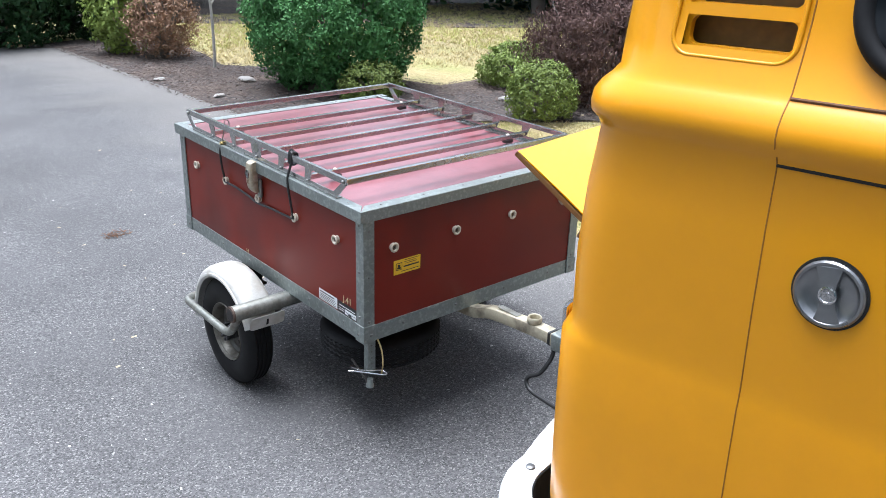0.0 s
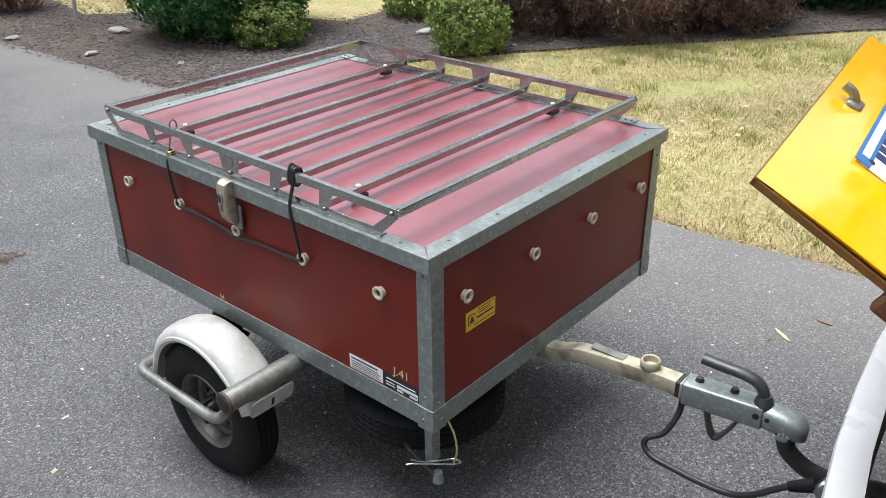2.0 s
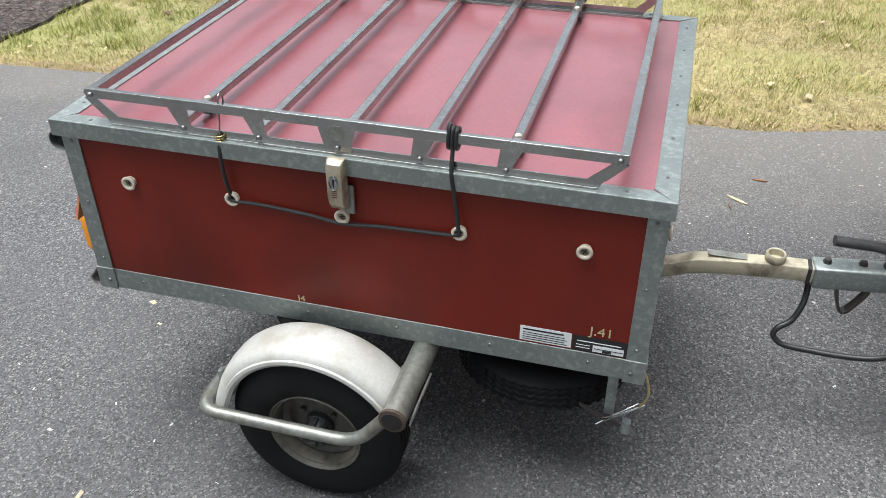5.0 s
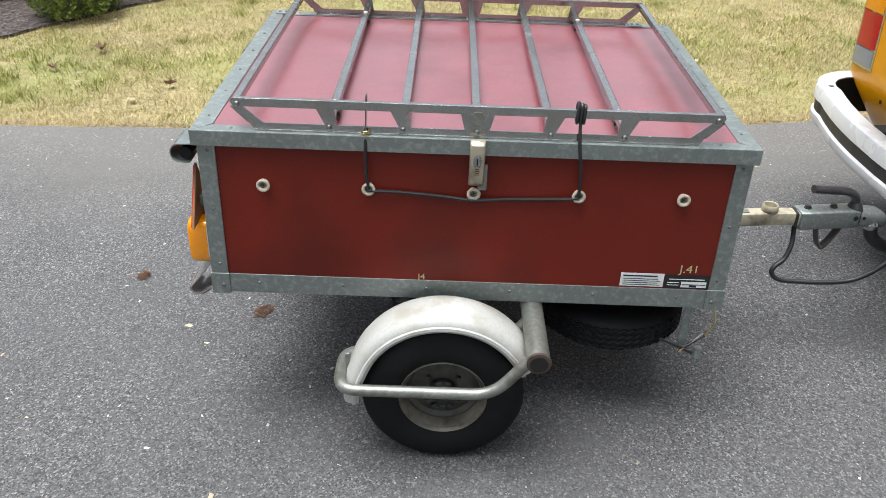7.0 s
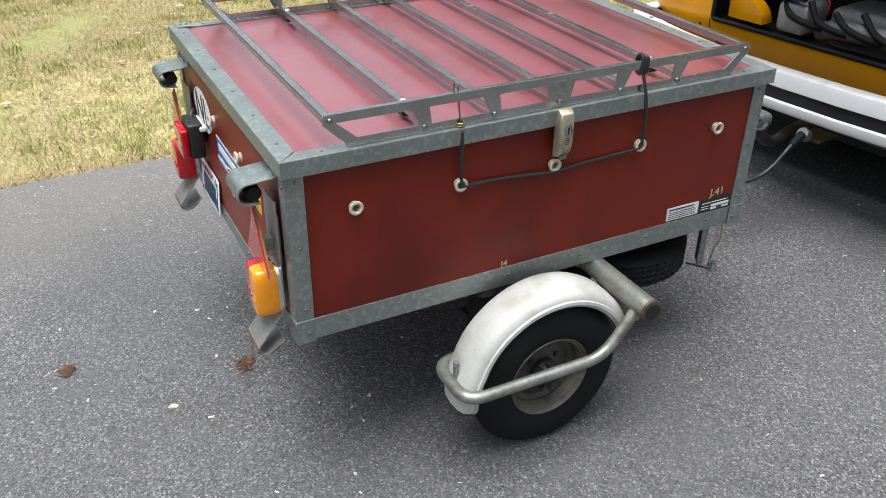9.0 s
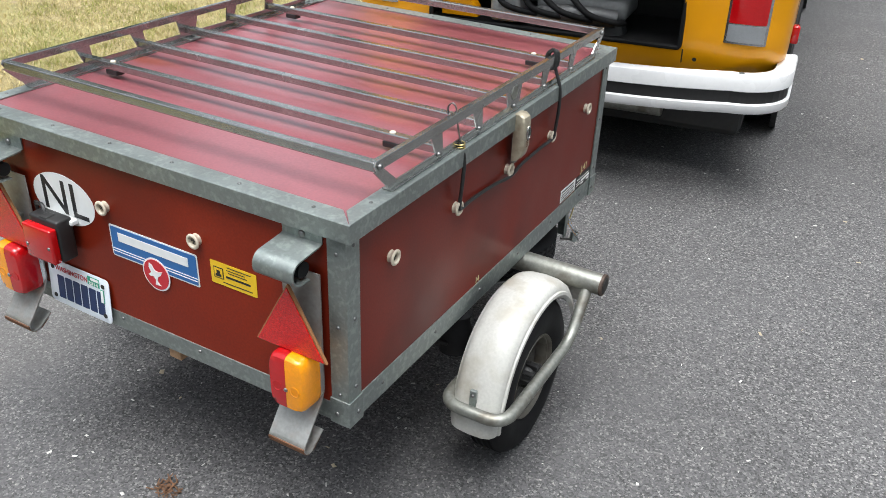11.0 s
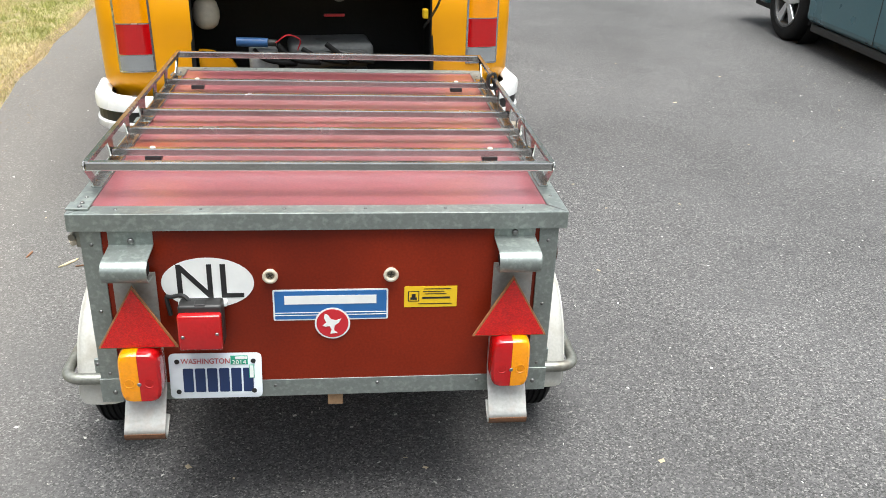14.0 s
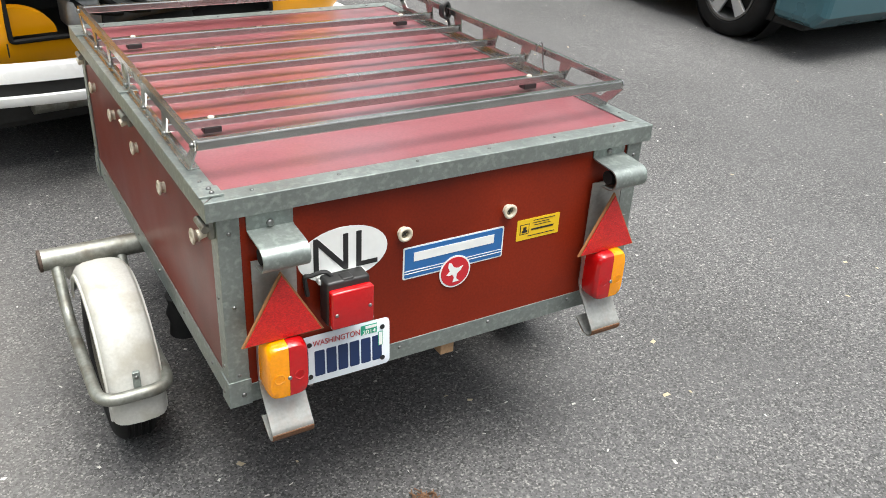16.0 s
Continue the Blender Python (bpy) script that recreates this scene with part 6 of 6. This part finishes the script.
# ---- planting beds ----
bed_line = [(3.40, 5.86), (3.9, 5.80), (4.5, 5.80), (5.0, 5.74), (5.5, 5.44), (6.0, 5.08), (6.5, 4.66), (7.2, 4.05), (8.32, 3.15), (9.6, 1.9), (12, 0.6)]
bed_edge = []
for (x0, y0), (x1, y1) in zip(bed_line, bed_line[1:]):
    for k in range(8):
        t_ = k / 8
        bed_edge.append((x0 + (x1 - x0) * t_, y0 + (y1 - y0) * t_ + edge_noise(x0 + (x1 - x0) * t_ + 40, 0.07)))
bed_back = [(16, 2), (15, 6), (11, 6.6), (8.6, 7.4), (7.3, 7.75), (6.6, 7.35), (6.05, 7.3), (5.8, 8.3), (5.3, 9.3), (4.75, 9.95), (5.0, 11.0), (5.2, 12.4), (4.6, 13.6), (3.2, 12.9)]
bed = sheet("planting_bed", bed_edge + bed_back + [(drive_edge(12.4 - k * 0.2) - 0.02, 12.4 - k * 0.2) for k in range(32)], -0.008, mulch, "dark bark mulch planting bed", "planting bed", 0.05)
far_bed = sheet("woodland_floor", [(5.2, 16), (8.0, 13.8), (10.4, 11.9), (14, 9.6), (20, 7), (40, 10), (40, 45), (-20, 45), (-14, 24), (0, 19)], -0.02, mulch, "brown leaf litter under the trees", "woodland floor", 0.03)


def inside(poly, x, y):
    hit = False
    for (x0, y0), (x1, y1) in zip(poly, poly[1:] + poly[:1]):
        if (y0 > y) != (y1 > y) and x < (x1 - x0) * (y - y0) / (y1 - y0) + x0:
            hit = not hit
    return hit


bed_poly = bed_edge + bed_back


def leaf_cloud(n, radii, size, seed, shell=0.72, lumps=0.16, freq=2.4, floor=-9.0, narrow=0.5, droop=0.0, tuft=0.085):
    """Leaves as small folded quads, gathered in tufts over the outer shell of a lumpy ellipsoid."""
    r = np.random.RandomState(seed)
    heads = r.normal(size=(max(12, int(2.6 / tuft ** 2)), 3))
    heads /= np.linalg.norm(heads, axis=1)[:, None]
    high = r.uniform(0.965, 1.03, len(heads))
    pick = r.randint(len(heads), size=n)
    off = r.normal(scale=tuft * 0.7, size=(n, 3))
    d = heads[pick] + off
    d /= np.linalg.norm(d, axis=1)[:, None]
    dome = np.clip(1 - (np.linalg.norm(off, axis=1) / (tuft * 1.5)) ** 2, 0, 1)
    lump = np.array([1 + lumps * noise.noise(Vector((a * freq + seed, b * freq, c * freq))) + lumps * 0.55 * noise.noise(Vector((a * freq * 3 + seed, b * freq * 3, c * freq * 3))) for a, b, c in d])
    depth = (shell + (1 - shell) * r.rand(n) ** 0.5) * (high[pick] * (0.93 + 0.07 * dome))
    p = d * (lump * depth)[:, None] * np.array(radii)
    p = p[p[:, 2] > floor]
    n = len(p)
    nrm = p / np.array(radii) ** 2
    nrm = nrm / np.linalg.norm(nrm, axis=1)[:, None] + r.normal(scale=0.55, size=(n, 3))
    nrm /= np.linalg.norm(nrm, axis=1)[:, None]
    t = np.cross(nrm, r.normal(size=(n, 3)))
    t[:, 2] -= droop
    t /= np.linalg.norm(t, axis=1)[:, None]
    b = np.cross(nrm, t)
    s = (size * (0.6 + 0.8 * r.rand(n)))[:, None]
    v = np.empty((n, 4, 3))
    v[:, 0] = p - t * s
    v[:, 1] = p + b * s * narrow + nrm * s * 0.12
    v[:, 2] = p + t * s
    v[:, 3] = p - b * s * narrow + nrm * s * 0.12
    f = np.arange(n * 4).reshape(n, 4)
    return v.reshape(-1, 3), f


def foliage(name, clouds, mat, parent, label=""):
    vs, fs, k = [], [], 0
    for v, f in clouds:
        vs.append(v)
        fs.append(f + k)
        k += len(v)
    v, f = np.concatenate(vs), np.concatenate(fs)
    me = bpy.data.meshes.new(name)
    me.vertices.add(len(v))
    me.vertices.foreach_set("co", v.ravel())
    me.loops.add(f.size)
    me.loops.foreach_set("vertex_index", f.ravel().astype(np.int32))
    me.polygons.add(len(f))
    me.polygons.foreach_set("loop_start", np.arange(len(f), dtype=np.int32) * f.shape[1])
    me.update()
    me.validate()
    return link(name, me, mat, parent, label)


def branches(r, h, n, seed, spread, thick, parent):
    """Limbs forking out from the ground, each a part."""
    q = random.Random(seed)
    for k in range(n):
        a = 2 * math.pi * k / n + q.uniform(-0.4, 0.4)
        e = q.uniform(0.5, 1.0) * spread
        line = curve_points([(0.02 * math.cos(a), 0.02 * math.sin(a), -0.05), (r * 0.25 * e * math.cos(a), r * 0.25 * e * math.sin(a), h * 0.35), (r * 0.6 * e * math.cos(a + 0.2), r * 0.6 * e * math.sin(a + 0.2), h * 0.7), (r * 0.85 * e * math.cos(a), r * 0.85 * e * math.sin(a), h * 0.92)], 3)
        part("stem", tube(line, thick, 6, taper=thick * 0.25), bark, parent)


def shrub(name, x, y, radii, n, size, mat, seed, label, zc=None, lumps=0.16, freq=2.4, narrow=0.5, shell=0.72, droop=0.0, core=0.8, stems=7, category="shrub"):
    zc = radii[2] * 0.82 if zc is None else zc
    ob = empty(name, pose(x, y, 0.0), label, category)
    v, f = leaf_cloud(n, radii, size, seed, shell, lumps, freq, -zc + 0.02, narrow, droop)
    v2, f2 = leaf_cloud(n // 4, tuple(c * core for c in radii), size * 1.3, seed + 50, 0.5, lumps, freq, -zc + 0.02, narrow, droop)
    foliage("crown", [(v + np.array((0, 0, zc)), f), (v2 + np.array((0, 0, zc)), f2)], mat, ob)
    branches(radii[0], zc + radii[2] * 0.7, stems, seed, 0.9, 0.018 * max(1, radii[0]), ob)
    return ob


shrub("round_bush", 5.06, 7.86, (1.03, 1.0, 0.92), 44000, 0.021, leaf_dark, 3, "large clipped round dark green bush", 0.72, 0.12, 2.0, core=0.84)
shrub("low_bush", 4.90, 6.99, (0.35, 0.33, 0.27), 8500, 0.013, leaf_light, 5, "small light green cushion bush", 0.14, 0.10, 3.0)
shrub("low_bush", 6.80, 6.86, (0.52, 0.44, 0.32), 11500, 0.015, leaf_light, 6, "wide light green cushion bush", 0.16, 0.14, 3.0)
shrub("low_bush", 5.67, 5.41, (0.355, 0.35, 0.34), 9500, 0.013, leaf_light, 7, "rounded light green bush in the mulch", 0.20, 0.10, 3.0)
shrub("low_bush", 6.35, 6.10, (0.34, 0.30, 0.28), 3600, 0.018, leaf_light, 17, "small light green bush behind another", 0.15, 0.12, 3.0)
shrub("russet_shrub", 4.40, 10.85, (0.50, 0.48, 0.55), 5000, 0.022, leaf_russet, 8, "sparse russet shrub with bare twigs", 0.46, 0.25, 3.0, 0.4, 0.5, stems=14)
shrub("yellow_green_shrub", 4.14, 11.55, (0.45, 0.45, 0.75), 6000, 0.028, leaf_light, 9, "upright yellow-green shrub beside the drive", 0.62, 0.25, 3.0)
for i, (x, y, r) in enumerate(((3.05, 13.1, 0.95), (1.6, 14.4, 1.1), (0.0, 15.6, 1.2), (4.4, 13.6, 1.0), (-2.0, 17.0, 1.3))):
    shrub("hedge_shrub", x, y, (r, r * 0.9, 1.3), 9000, 0.045, leaf_hedge, 20 + i, "dark green evergreen shrub at the drive's bend", 0.95, 0.2, 2.0)
for i, (x, y, r, h) in enumerate(((6.75, 5.62, 0.85, 0.95), (7.2, 4.75, 0.95, 1.0), (8.2, 5.6, 1.2, 1.3), (7.9, 4.25, 0.8, 0.85))):
    shrub("weeping_maple", x, y, (r, r * 0.92, h * 0.75), 32000, 0.022, leaf_purple, 40 + i, "weeping maple shrub with purple-brown feathery leaves", h * 0.55, 0.34, 2.8, 0.26, 0.5, droop=0.9, category="tree")
for i, (x, y, r) in enumerate(((9.5, 3.6, 0.8), (10.4, 3.0, 1.0), (9.6, 5.0, 1.1), (11.6, 2.6, 1.2), (12.8, 1.6, 1.2))):
    shrub("dark_shrub", x, y, (r, r, 1.1), 7000, 0.045, leaf_hedge, 60 + i, "dark green shrub at the edge of the lawn", 0.75, 0.25, 2.2)

# young tree in the bed
sap = empty("young_tree", pose(4.58, 9.80, 0), "slim grey-barked young tree", "tree")
tr_ = tube(curve_points([(0, 0, -0.05), (0.01, 0.0, 0.5), (-0.01, 0.01, 1.1), (0.02, 0.0, 1.8), (0.0, 0.02, 2.6)]), 0.020, 10, taper=0.009)
for a, z in ((0.4, 0.72), (2.2, 0.80), (3.6, 0.95), (5.0, 1.15), (1.4, 1.4), (4.2, 1.7)):
    tube(curve_points([(0, 0, z), (0.18 * math.cos(a), 0.18 * math.sin(a), z + 0.18), (0.42 * math.cos(a), 0.42 * math.sin(a), z + 0.5)]), 0.012, 6, tr_, taper=0.003)
part("trunk", tr_, material("pale_grey_bark", (0.40, 0.38, 0.34), 0.8, spread=0.25, coarse=14, bump=0.3), sap, smooth=True)
v, f = leaf_cloud(2600, (0.7, 0.7, 0.8), 0.03, 91, 0.3, 0.3, 2.0)
foliage("crown", [(v + np.array((0, 0, 2.5)), f)], leaf_light, sap)

# woods round the place; those out of view are added to block low sky
def forest_tree(x, y, h, r, seed, mat, label):
    ob = empty("woodland_tree", pose(x, y, 0), label, "tree", "woods round the drive")
    part("trunk", tube(curve_points([(0, 0, -0.1), (0.05, 0.0, h * 0.3), (-0.05, 0.05, h * 0.6), (0, 0, h * 0.92)]), 0.16, 10, taper=0.03), bark, ob, smooth=True)
    q = random.Random(seed)
    clouds = []
    for k in range(11):
        a, t_ = q.uniform(0, 6.3), k / 10
        rr = r * (0.75 - 0.45 * abs(t_ - 0.35)) * q.uniform(0.7, 1.1)
        off = np.array((math.cos(a) * r * 0.5 * (1 - t_ * 0.6), math.sin(a) * r * 0.5 * (1 - t_ * 0.6), h * (0.12 + 0.8 * t_)))
        v, f = leaf_cloud(900, (rr, rr, rr * 0.8), 0.11, seed * 31 + k, 0.35, 0.3, 2.0)
        clouds.append((v + off, f))
    foliage("crown", clouds, mat, ob)
    return ob


t1 = forest_tree(13.5, 13.0, 7.5, 2.6, 1, leaf_hedge, "tall dark green woodland tree behind the lawn; unseen copies block low sky")
t2 = forest_tree(9.0, 16.5, 6.5, 2.3, 2, leaf_dark, "tall mid-green woodland tree behind the lawn; unseen copies block low sky")
q = random.Random(11)
for i, (x, y) in enumerate(((6.0, 18.5), (3.0, 20.5), (-1.0, 22), (-6, 24), (-12, 25), (16.5, 10), (19, 6), (18, 1.5), (20, -4), (17, -9), (12, 15.5), (15.5, 15), (10.8, 18.5), (7.4, 21), (12, -15), (4, -19), (-6, -20), (-15, -14), (-20, -4), (-21, 6), (-19, 15), (-19, -9), (-20, 1.5), (-19, 10.5), (-8, -12), (0, -17), (9, -17), (16, -5), (-10, 17))):
    # unseen copies are scaled taller, to cut light from the horizon
    copy_thing(t1 if i % 2 else t2, pose(x, y, 0, 0, 0, q.uniform(0, 360)) @ Matrix.Diagonal((1.25, 1.25, q.uniform(0.75, 0.95) if x > -3 and y > -6 else q.uniform(1.3, 1.8), 1)))


# ---- grass, chips and litter ----
def on_lawn(x, y):
    return x > drive_edge(y) + 0.02 and not inside(bed_poly, x, y)


def grass(name, count, x0, x1, y0, y1, h, w, mat, seed, label, keep):
    r = random.Random(seed)
    v, f = [], []
    while len(f) < count:
        x, y = r.uniform(x0, x1), r.uniform(y0, y1)
        if not on_lawn(x, y) or not keep(x, y):
            continue
        for _ in range(r.randint(3, 6)):
            px, py = x + r.gauss(0, 0.02), y + r.gauss(0, 0.02)
            a, hh, ww = r.uniform(0, 6.3), h * r.uniform(0.4, 1.2), w * r.uniform(0.6, 1.2)
            lx, ly = r.gauss(0, 0.55) * hh, r.gauss(0, 0.55) * hh
            k = len(v)
            v += [(px - ww * math.cos(a), py - ww * math.sin(a), -0.032), (px + ww * math.cos(a), py + ww * math.sin(a), -0.032), (px + lx, py + ly, -0.03 + hh)]
            f.append((k, k + 1, k + 2))
    return tagged(foliage(name, [(np.array(v), np.array(f))], mat, None), label, "grass", kind="stuff")


def greener(x, y):
    return noise.noise(Vector((x * 0.8, y * 0.8, 7))) + 0.5 * noise.noise(Vector((x * 3, y * 3, 2)))


def bare(x, y):
    """Worn patch in the lawn."""
    d = ((x - 5.75) / 0.62) ** 2 + ((y - 3.45) / 0.36) ** 2 + 1.3 * noise.noise(Vector((x * 5, y * 5, 1)))
    return d + 0.9 * noise.noise(Vector((x * 31, y * 31, 5))) < 0.15


grass("dry_grass", 250000, 3.3, 9.5, -5.5, 6.2, 0.027, 0.0022, blade_straw, 1, "dry straw-coloured lawn grass", lambda x, y: greener(x, y) < 0.35 and not bare(x, y))
grass("green_grass", 120000, 3.3, 9.5, -5.5, 6.2, 0.029, 0.0022, blade_green, 2, "patches of green grass in the dry lawn", lambda x, y: greener(x, y) > -0.12 and not bare(x, y))
grass("grass_tufts", 14000, 3.4, 9.0, -4.0, 6.0, 0.060, 0.0028, blade_green, 5, "taller green tufts in the dry lawn", lambda x, y: noise.noise(Vector((x * 5, y * 5, 4))) + 0.6 * greener(x, y) > 0.42 and not bare(x, y))
grass("far_grass", 60000, 4.6, 16.0, 7.0, 16.0, 0.05, 0.006, blade_straw, 3, "dry grass of the lawn behind the bushes", lambda x, y: y > 14.0 - x * 0.8)
grass("far_green_grass", 24000, 4.6, 16.0, 7.5, 16.0, 0.05, 0.006, blade_green, 6, "greener grass far back on the lawn", lambda x, y: y > 14.5 - x * 0.6 and greener(x * 0.7, y * 0.7) > -0.1)
grass("edge_grass", 9000, 3.35, 4.2, -4.0, 6.1, 0.040, 0.003, blade_straw, 4, "dry grass fringe along the asphalt", lambda x, y: x < drive_edge(y) + 0.16)

ch_v, ch_f = [], []
r = random.Random(8)
n_chip = 0
while n_chip < 21000:
    x, y = r.uniform(3.4, 9.0), r.uniform(3.0, 12.5)
    if not inside(bed_poly, x, y) or x < drive_edge(y) - 0.12:
        continue
    s, a, tilt = r.uniform(0.005, 0.019), r.uniform(0, 6.3), r.uniform(-0.5, 0.5)
    b = s * r.uniform(0.2, 0.5)
    k = len(ch_v)
    for cx, cy in ((-s, -b), (s, -b * 0.7), (s * 0.85, b), (-s * 0.9, b * 0.8)):
        ch_v.append((x + cx * math.cos(a) - cy * math.sin(a), y + cx * math.sin(a) + cy * math.cos(a), 0.014 + cx * tilt * 0.6 + r.uniform(0, 0.01)))
    ch_f.append((k, k + 1, k + 2, k + 3))
    n_chip += 1
tagged(foliage("bark_chips", [(np.array(ch_v), np.array(ch_f))], bark_chip, None), "loose bark chips on the planting bed", "mulch", kind="stuff")
scatter("asphalt_grit", 12000, (-2.4, -2.0, 3.4, 8.5), 0.0030, stone, "pale grit in the asphalt", "grit", 0.0)
scatter("asphalt_chips", 900, (-2.2, -1.5, 3.4, 7.0), 0.0055, material("white_stone_chip", (0.50, 0.48, 0.45), 0.8, random_amount=0.4, bump=0), "white stone chips worn out of the asphalt", "grit", 0.0)
scatter("drive_litter", 140, (-2.2, -1.5, 3.4, 7.5), 0.010, material("dry_leaf_bits", (0.45, 0.38, 0.26), 0.8, random_amount=0.5, bump=0), "scattered dry leaf bits on the asphalt", "leaf litter", 0.001)
scatter("lawn_leaves", 160, (3.7, -1.0, 7.5, 5.6), 0.020, material("fallen_leaf", (0.42, 0.33, 0.20), 0.8, random_amount=0.6, bump=0), "fallen dry leaves on the lawn", "leaf litter", -0.004)
thatch = material("dry_thatch", (0.23, 0.165, 0.095), 0.8, random_amount=0.5, bump=0)
scatter("edge_litter", 500, (3.22, -4.0, 3.44, 6.2), 0.006, thatch, "dry thatch scattered beside the lawn", "leaf litter", 0.001, True)
scatter("edge_grit", 9000, (3.05, -4.0, 3.46, 6.2), 0.0036, stone, "pale grit along the edge of the asphalt", "grit", 0.0, True)
scatter("edge_thatch", 12000, (3.40, -4.0, 3.55, 6.2), 0.0065, thatch, "brown thatch along the asphalt edge", "leaf litter", -0.004, True)


def bark_scrap(x, y, s, a, mat, label, category="leaf litter"):
    own = prism([(-s, -s * 0.10), (-s * 0.3, -s * 0.16), (s * 0.6, -s * 0.10), (s, 0.0), (s * 0.4, s * 0.14), (-s * 0.6, s * 0.10)], "z", 0.001, 0.006, 0.001)
    bmesh.ops.transform(own, matrix=pose(x, y, 0, 0, 0, a), verts=own.verts)
    return tagged(part("dry_leaf", own, mat), label, category)


tan_leaf = material("tan_dry_leaf", (0.50, 0.42, 0.27), 0.7, bump=0.2)
brown_clump = material("rusty_brown_needles", (0.165, 0.085, 0.045), 0.85, spread=0.4, coarse=40, bump=0.5)


oak_brown = material("dry_oak_leaf", (0.25, 0.165, 0.10), 0.7, spread=0.35, coarse=40, fine=200, bump=0.3)


def oak_leaf(x, y, s, a, seed):
    """Curled lobed leaf lying on the lawn."""
    q = random.Random(seed)
    bm = bmesh.new()
    rim = []
    for k in range(14):
        u = 2 * math.pi * k / 14
        e = (1.0 if k % 2 == 0 else 0.55) * q.uniform(0.8, 1.15)
        px, py = s * e * math.cos(u), s * 0.55 * e * math.sin(u)
        rim.append(bm.verts.new((px, py, 0.012 + abs(py) * q.uniform(0.5, 1.1) + 0.25 * abs(px) * q.uniform(0.2, 1.0))))
    mid = bm.verts.new((0, 0, 0.006))
    for k in range(14):
        bm.faces.new((mid, rim[k], rim[(k + 1) % 14]))
    bmesh.ops.solidify(bm, geom=bm.faces[:], thickness=0.0012)
    bmesh.ops.transform(bm, matrix=pose(x, y, -0.012, 0, 0, a), verts=bm.verts)
    return tagged(part("fallen_leaf", bm, oak_brown), "curled pale brown oak leaf lying on the dry grass", "leaf", "fallen leaves on the lawn")


for i, (x, y, s) in enumerate(((4.78, 4.91, 0.085), (4.41, 5.07, 0.060), (4.13, 4.29, 0.055))):
    oak_leaf(x, y, s, 57 * i, 70 + i)
bark_scrap(2.835, 1.775, 0.048, 50, tan_leaf, "curled tan dry leaf on the asphalt")
bark_scrap(2.785, 1.80, 0.02, 10, brown_clump, "small brown leaf scrap on the asphalt")
# scrap shape added in place of a small rusty stain
bark_scrap(3.006, 1.691, 0.03, 80, material("orange_brown_spot", (0.26, 0.125, 0.065), 0.85, spread=0.4, coarse=40), "flat orange-brown scrap standing for a stain on the asphalt")
for x, y, s in ((1.438, 4.54, 0.075), (1.847, 3.312, 0.040), (2.062, 3.77, 0.030)):
    q2 = random.Random(int(x * 100))
    bm = bmesh.new()
    for _ in range(60):
        a, d = q2.uniform(0, 6.3), s * q2.random() ** 0.7
        px, py, a2, l_ = x + d * math.cos(a), y + 0.7 * d * math.sin(a), q2.uniform(0, 6.3), s * q2.uniform(0.2, 0.5)
        tube([(px, py, 0.003), (px + l_ * math.cos(a2), py + l_ * math.sin(a2), 0.004 + q2.uniform(0, 0.012))], 0.0016, 4, bm)
    tagged(part("needle_clump", bm, brown_clump), "clump of rusty brown needles on the asphalt", "leaf litter", kind="stuff")
for i, (x, y, s) in enumerate(((3.66, 9.25, 0.055), (4.0, 7.05, 0.035), (4.42, 8.70, 0.09), (6.05, 6.2, 0.09), (3.75, 8.0, 0.05), (8.0, 4.9, 0.10))):
    own = bmesh.new()
    bmesh.ops.create_icosphere(own, subdivisions=3, radius=1)
    for v_ in own.verts:
        v_.co *= 1 + 0.25 * noise.noise(v_.co * 1.6 + Vector((i * 5, 0, 0)))
    bmesh.ops.transform(own, matrix=pose(x, y, s * 0.12, 0, 0, i * 50) @ Matrix.Diagonal((s * 1.3, s * 0.8, s * 0.4, 1)), verts=own.verts)
    tagged(part("stone", own, stone, smooth=True), "flat pale stone lying in the mulch", "stone", "stones in the bed")
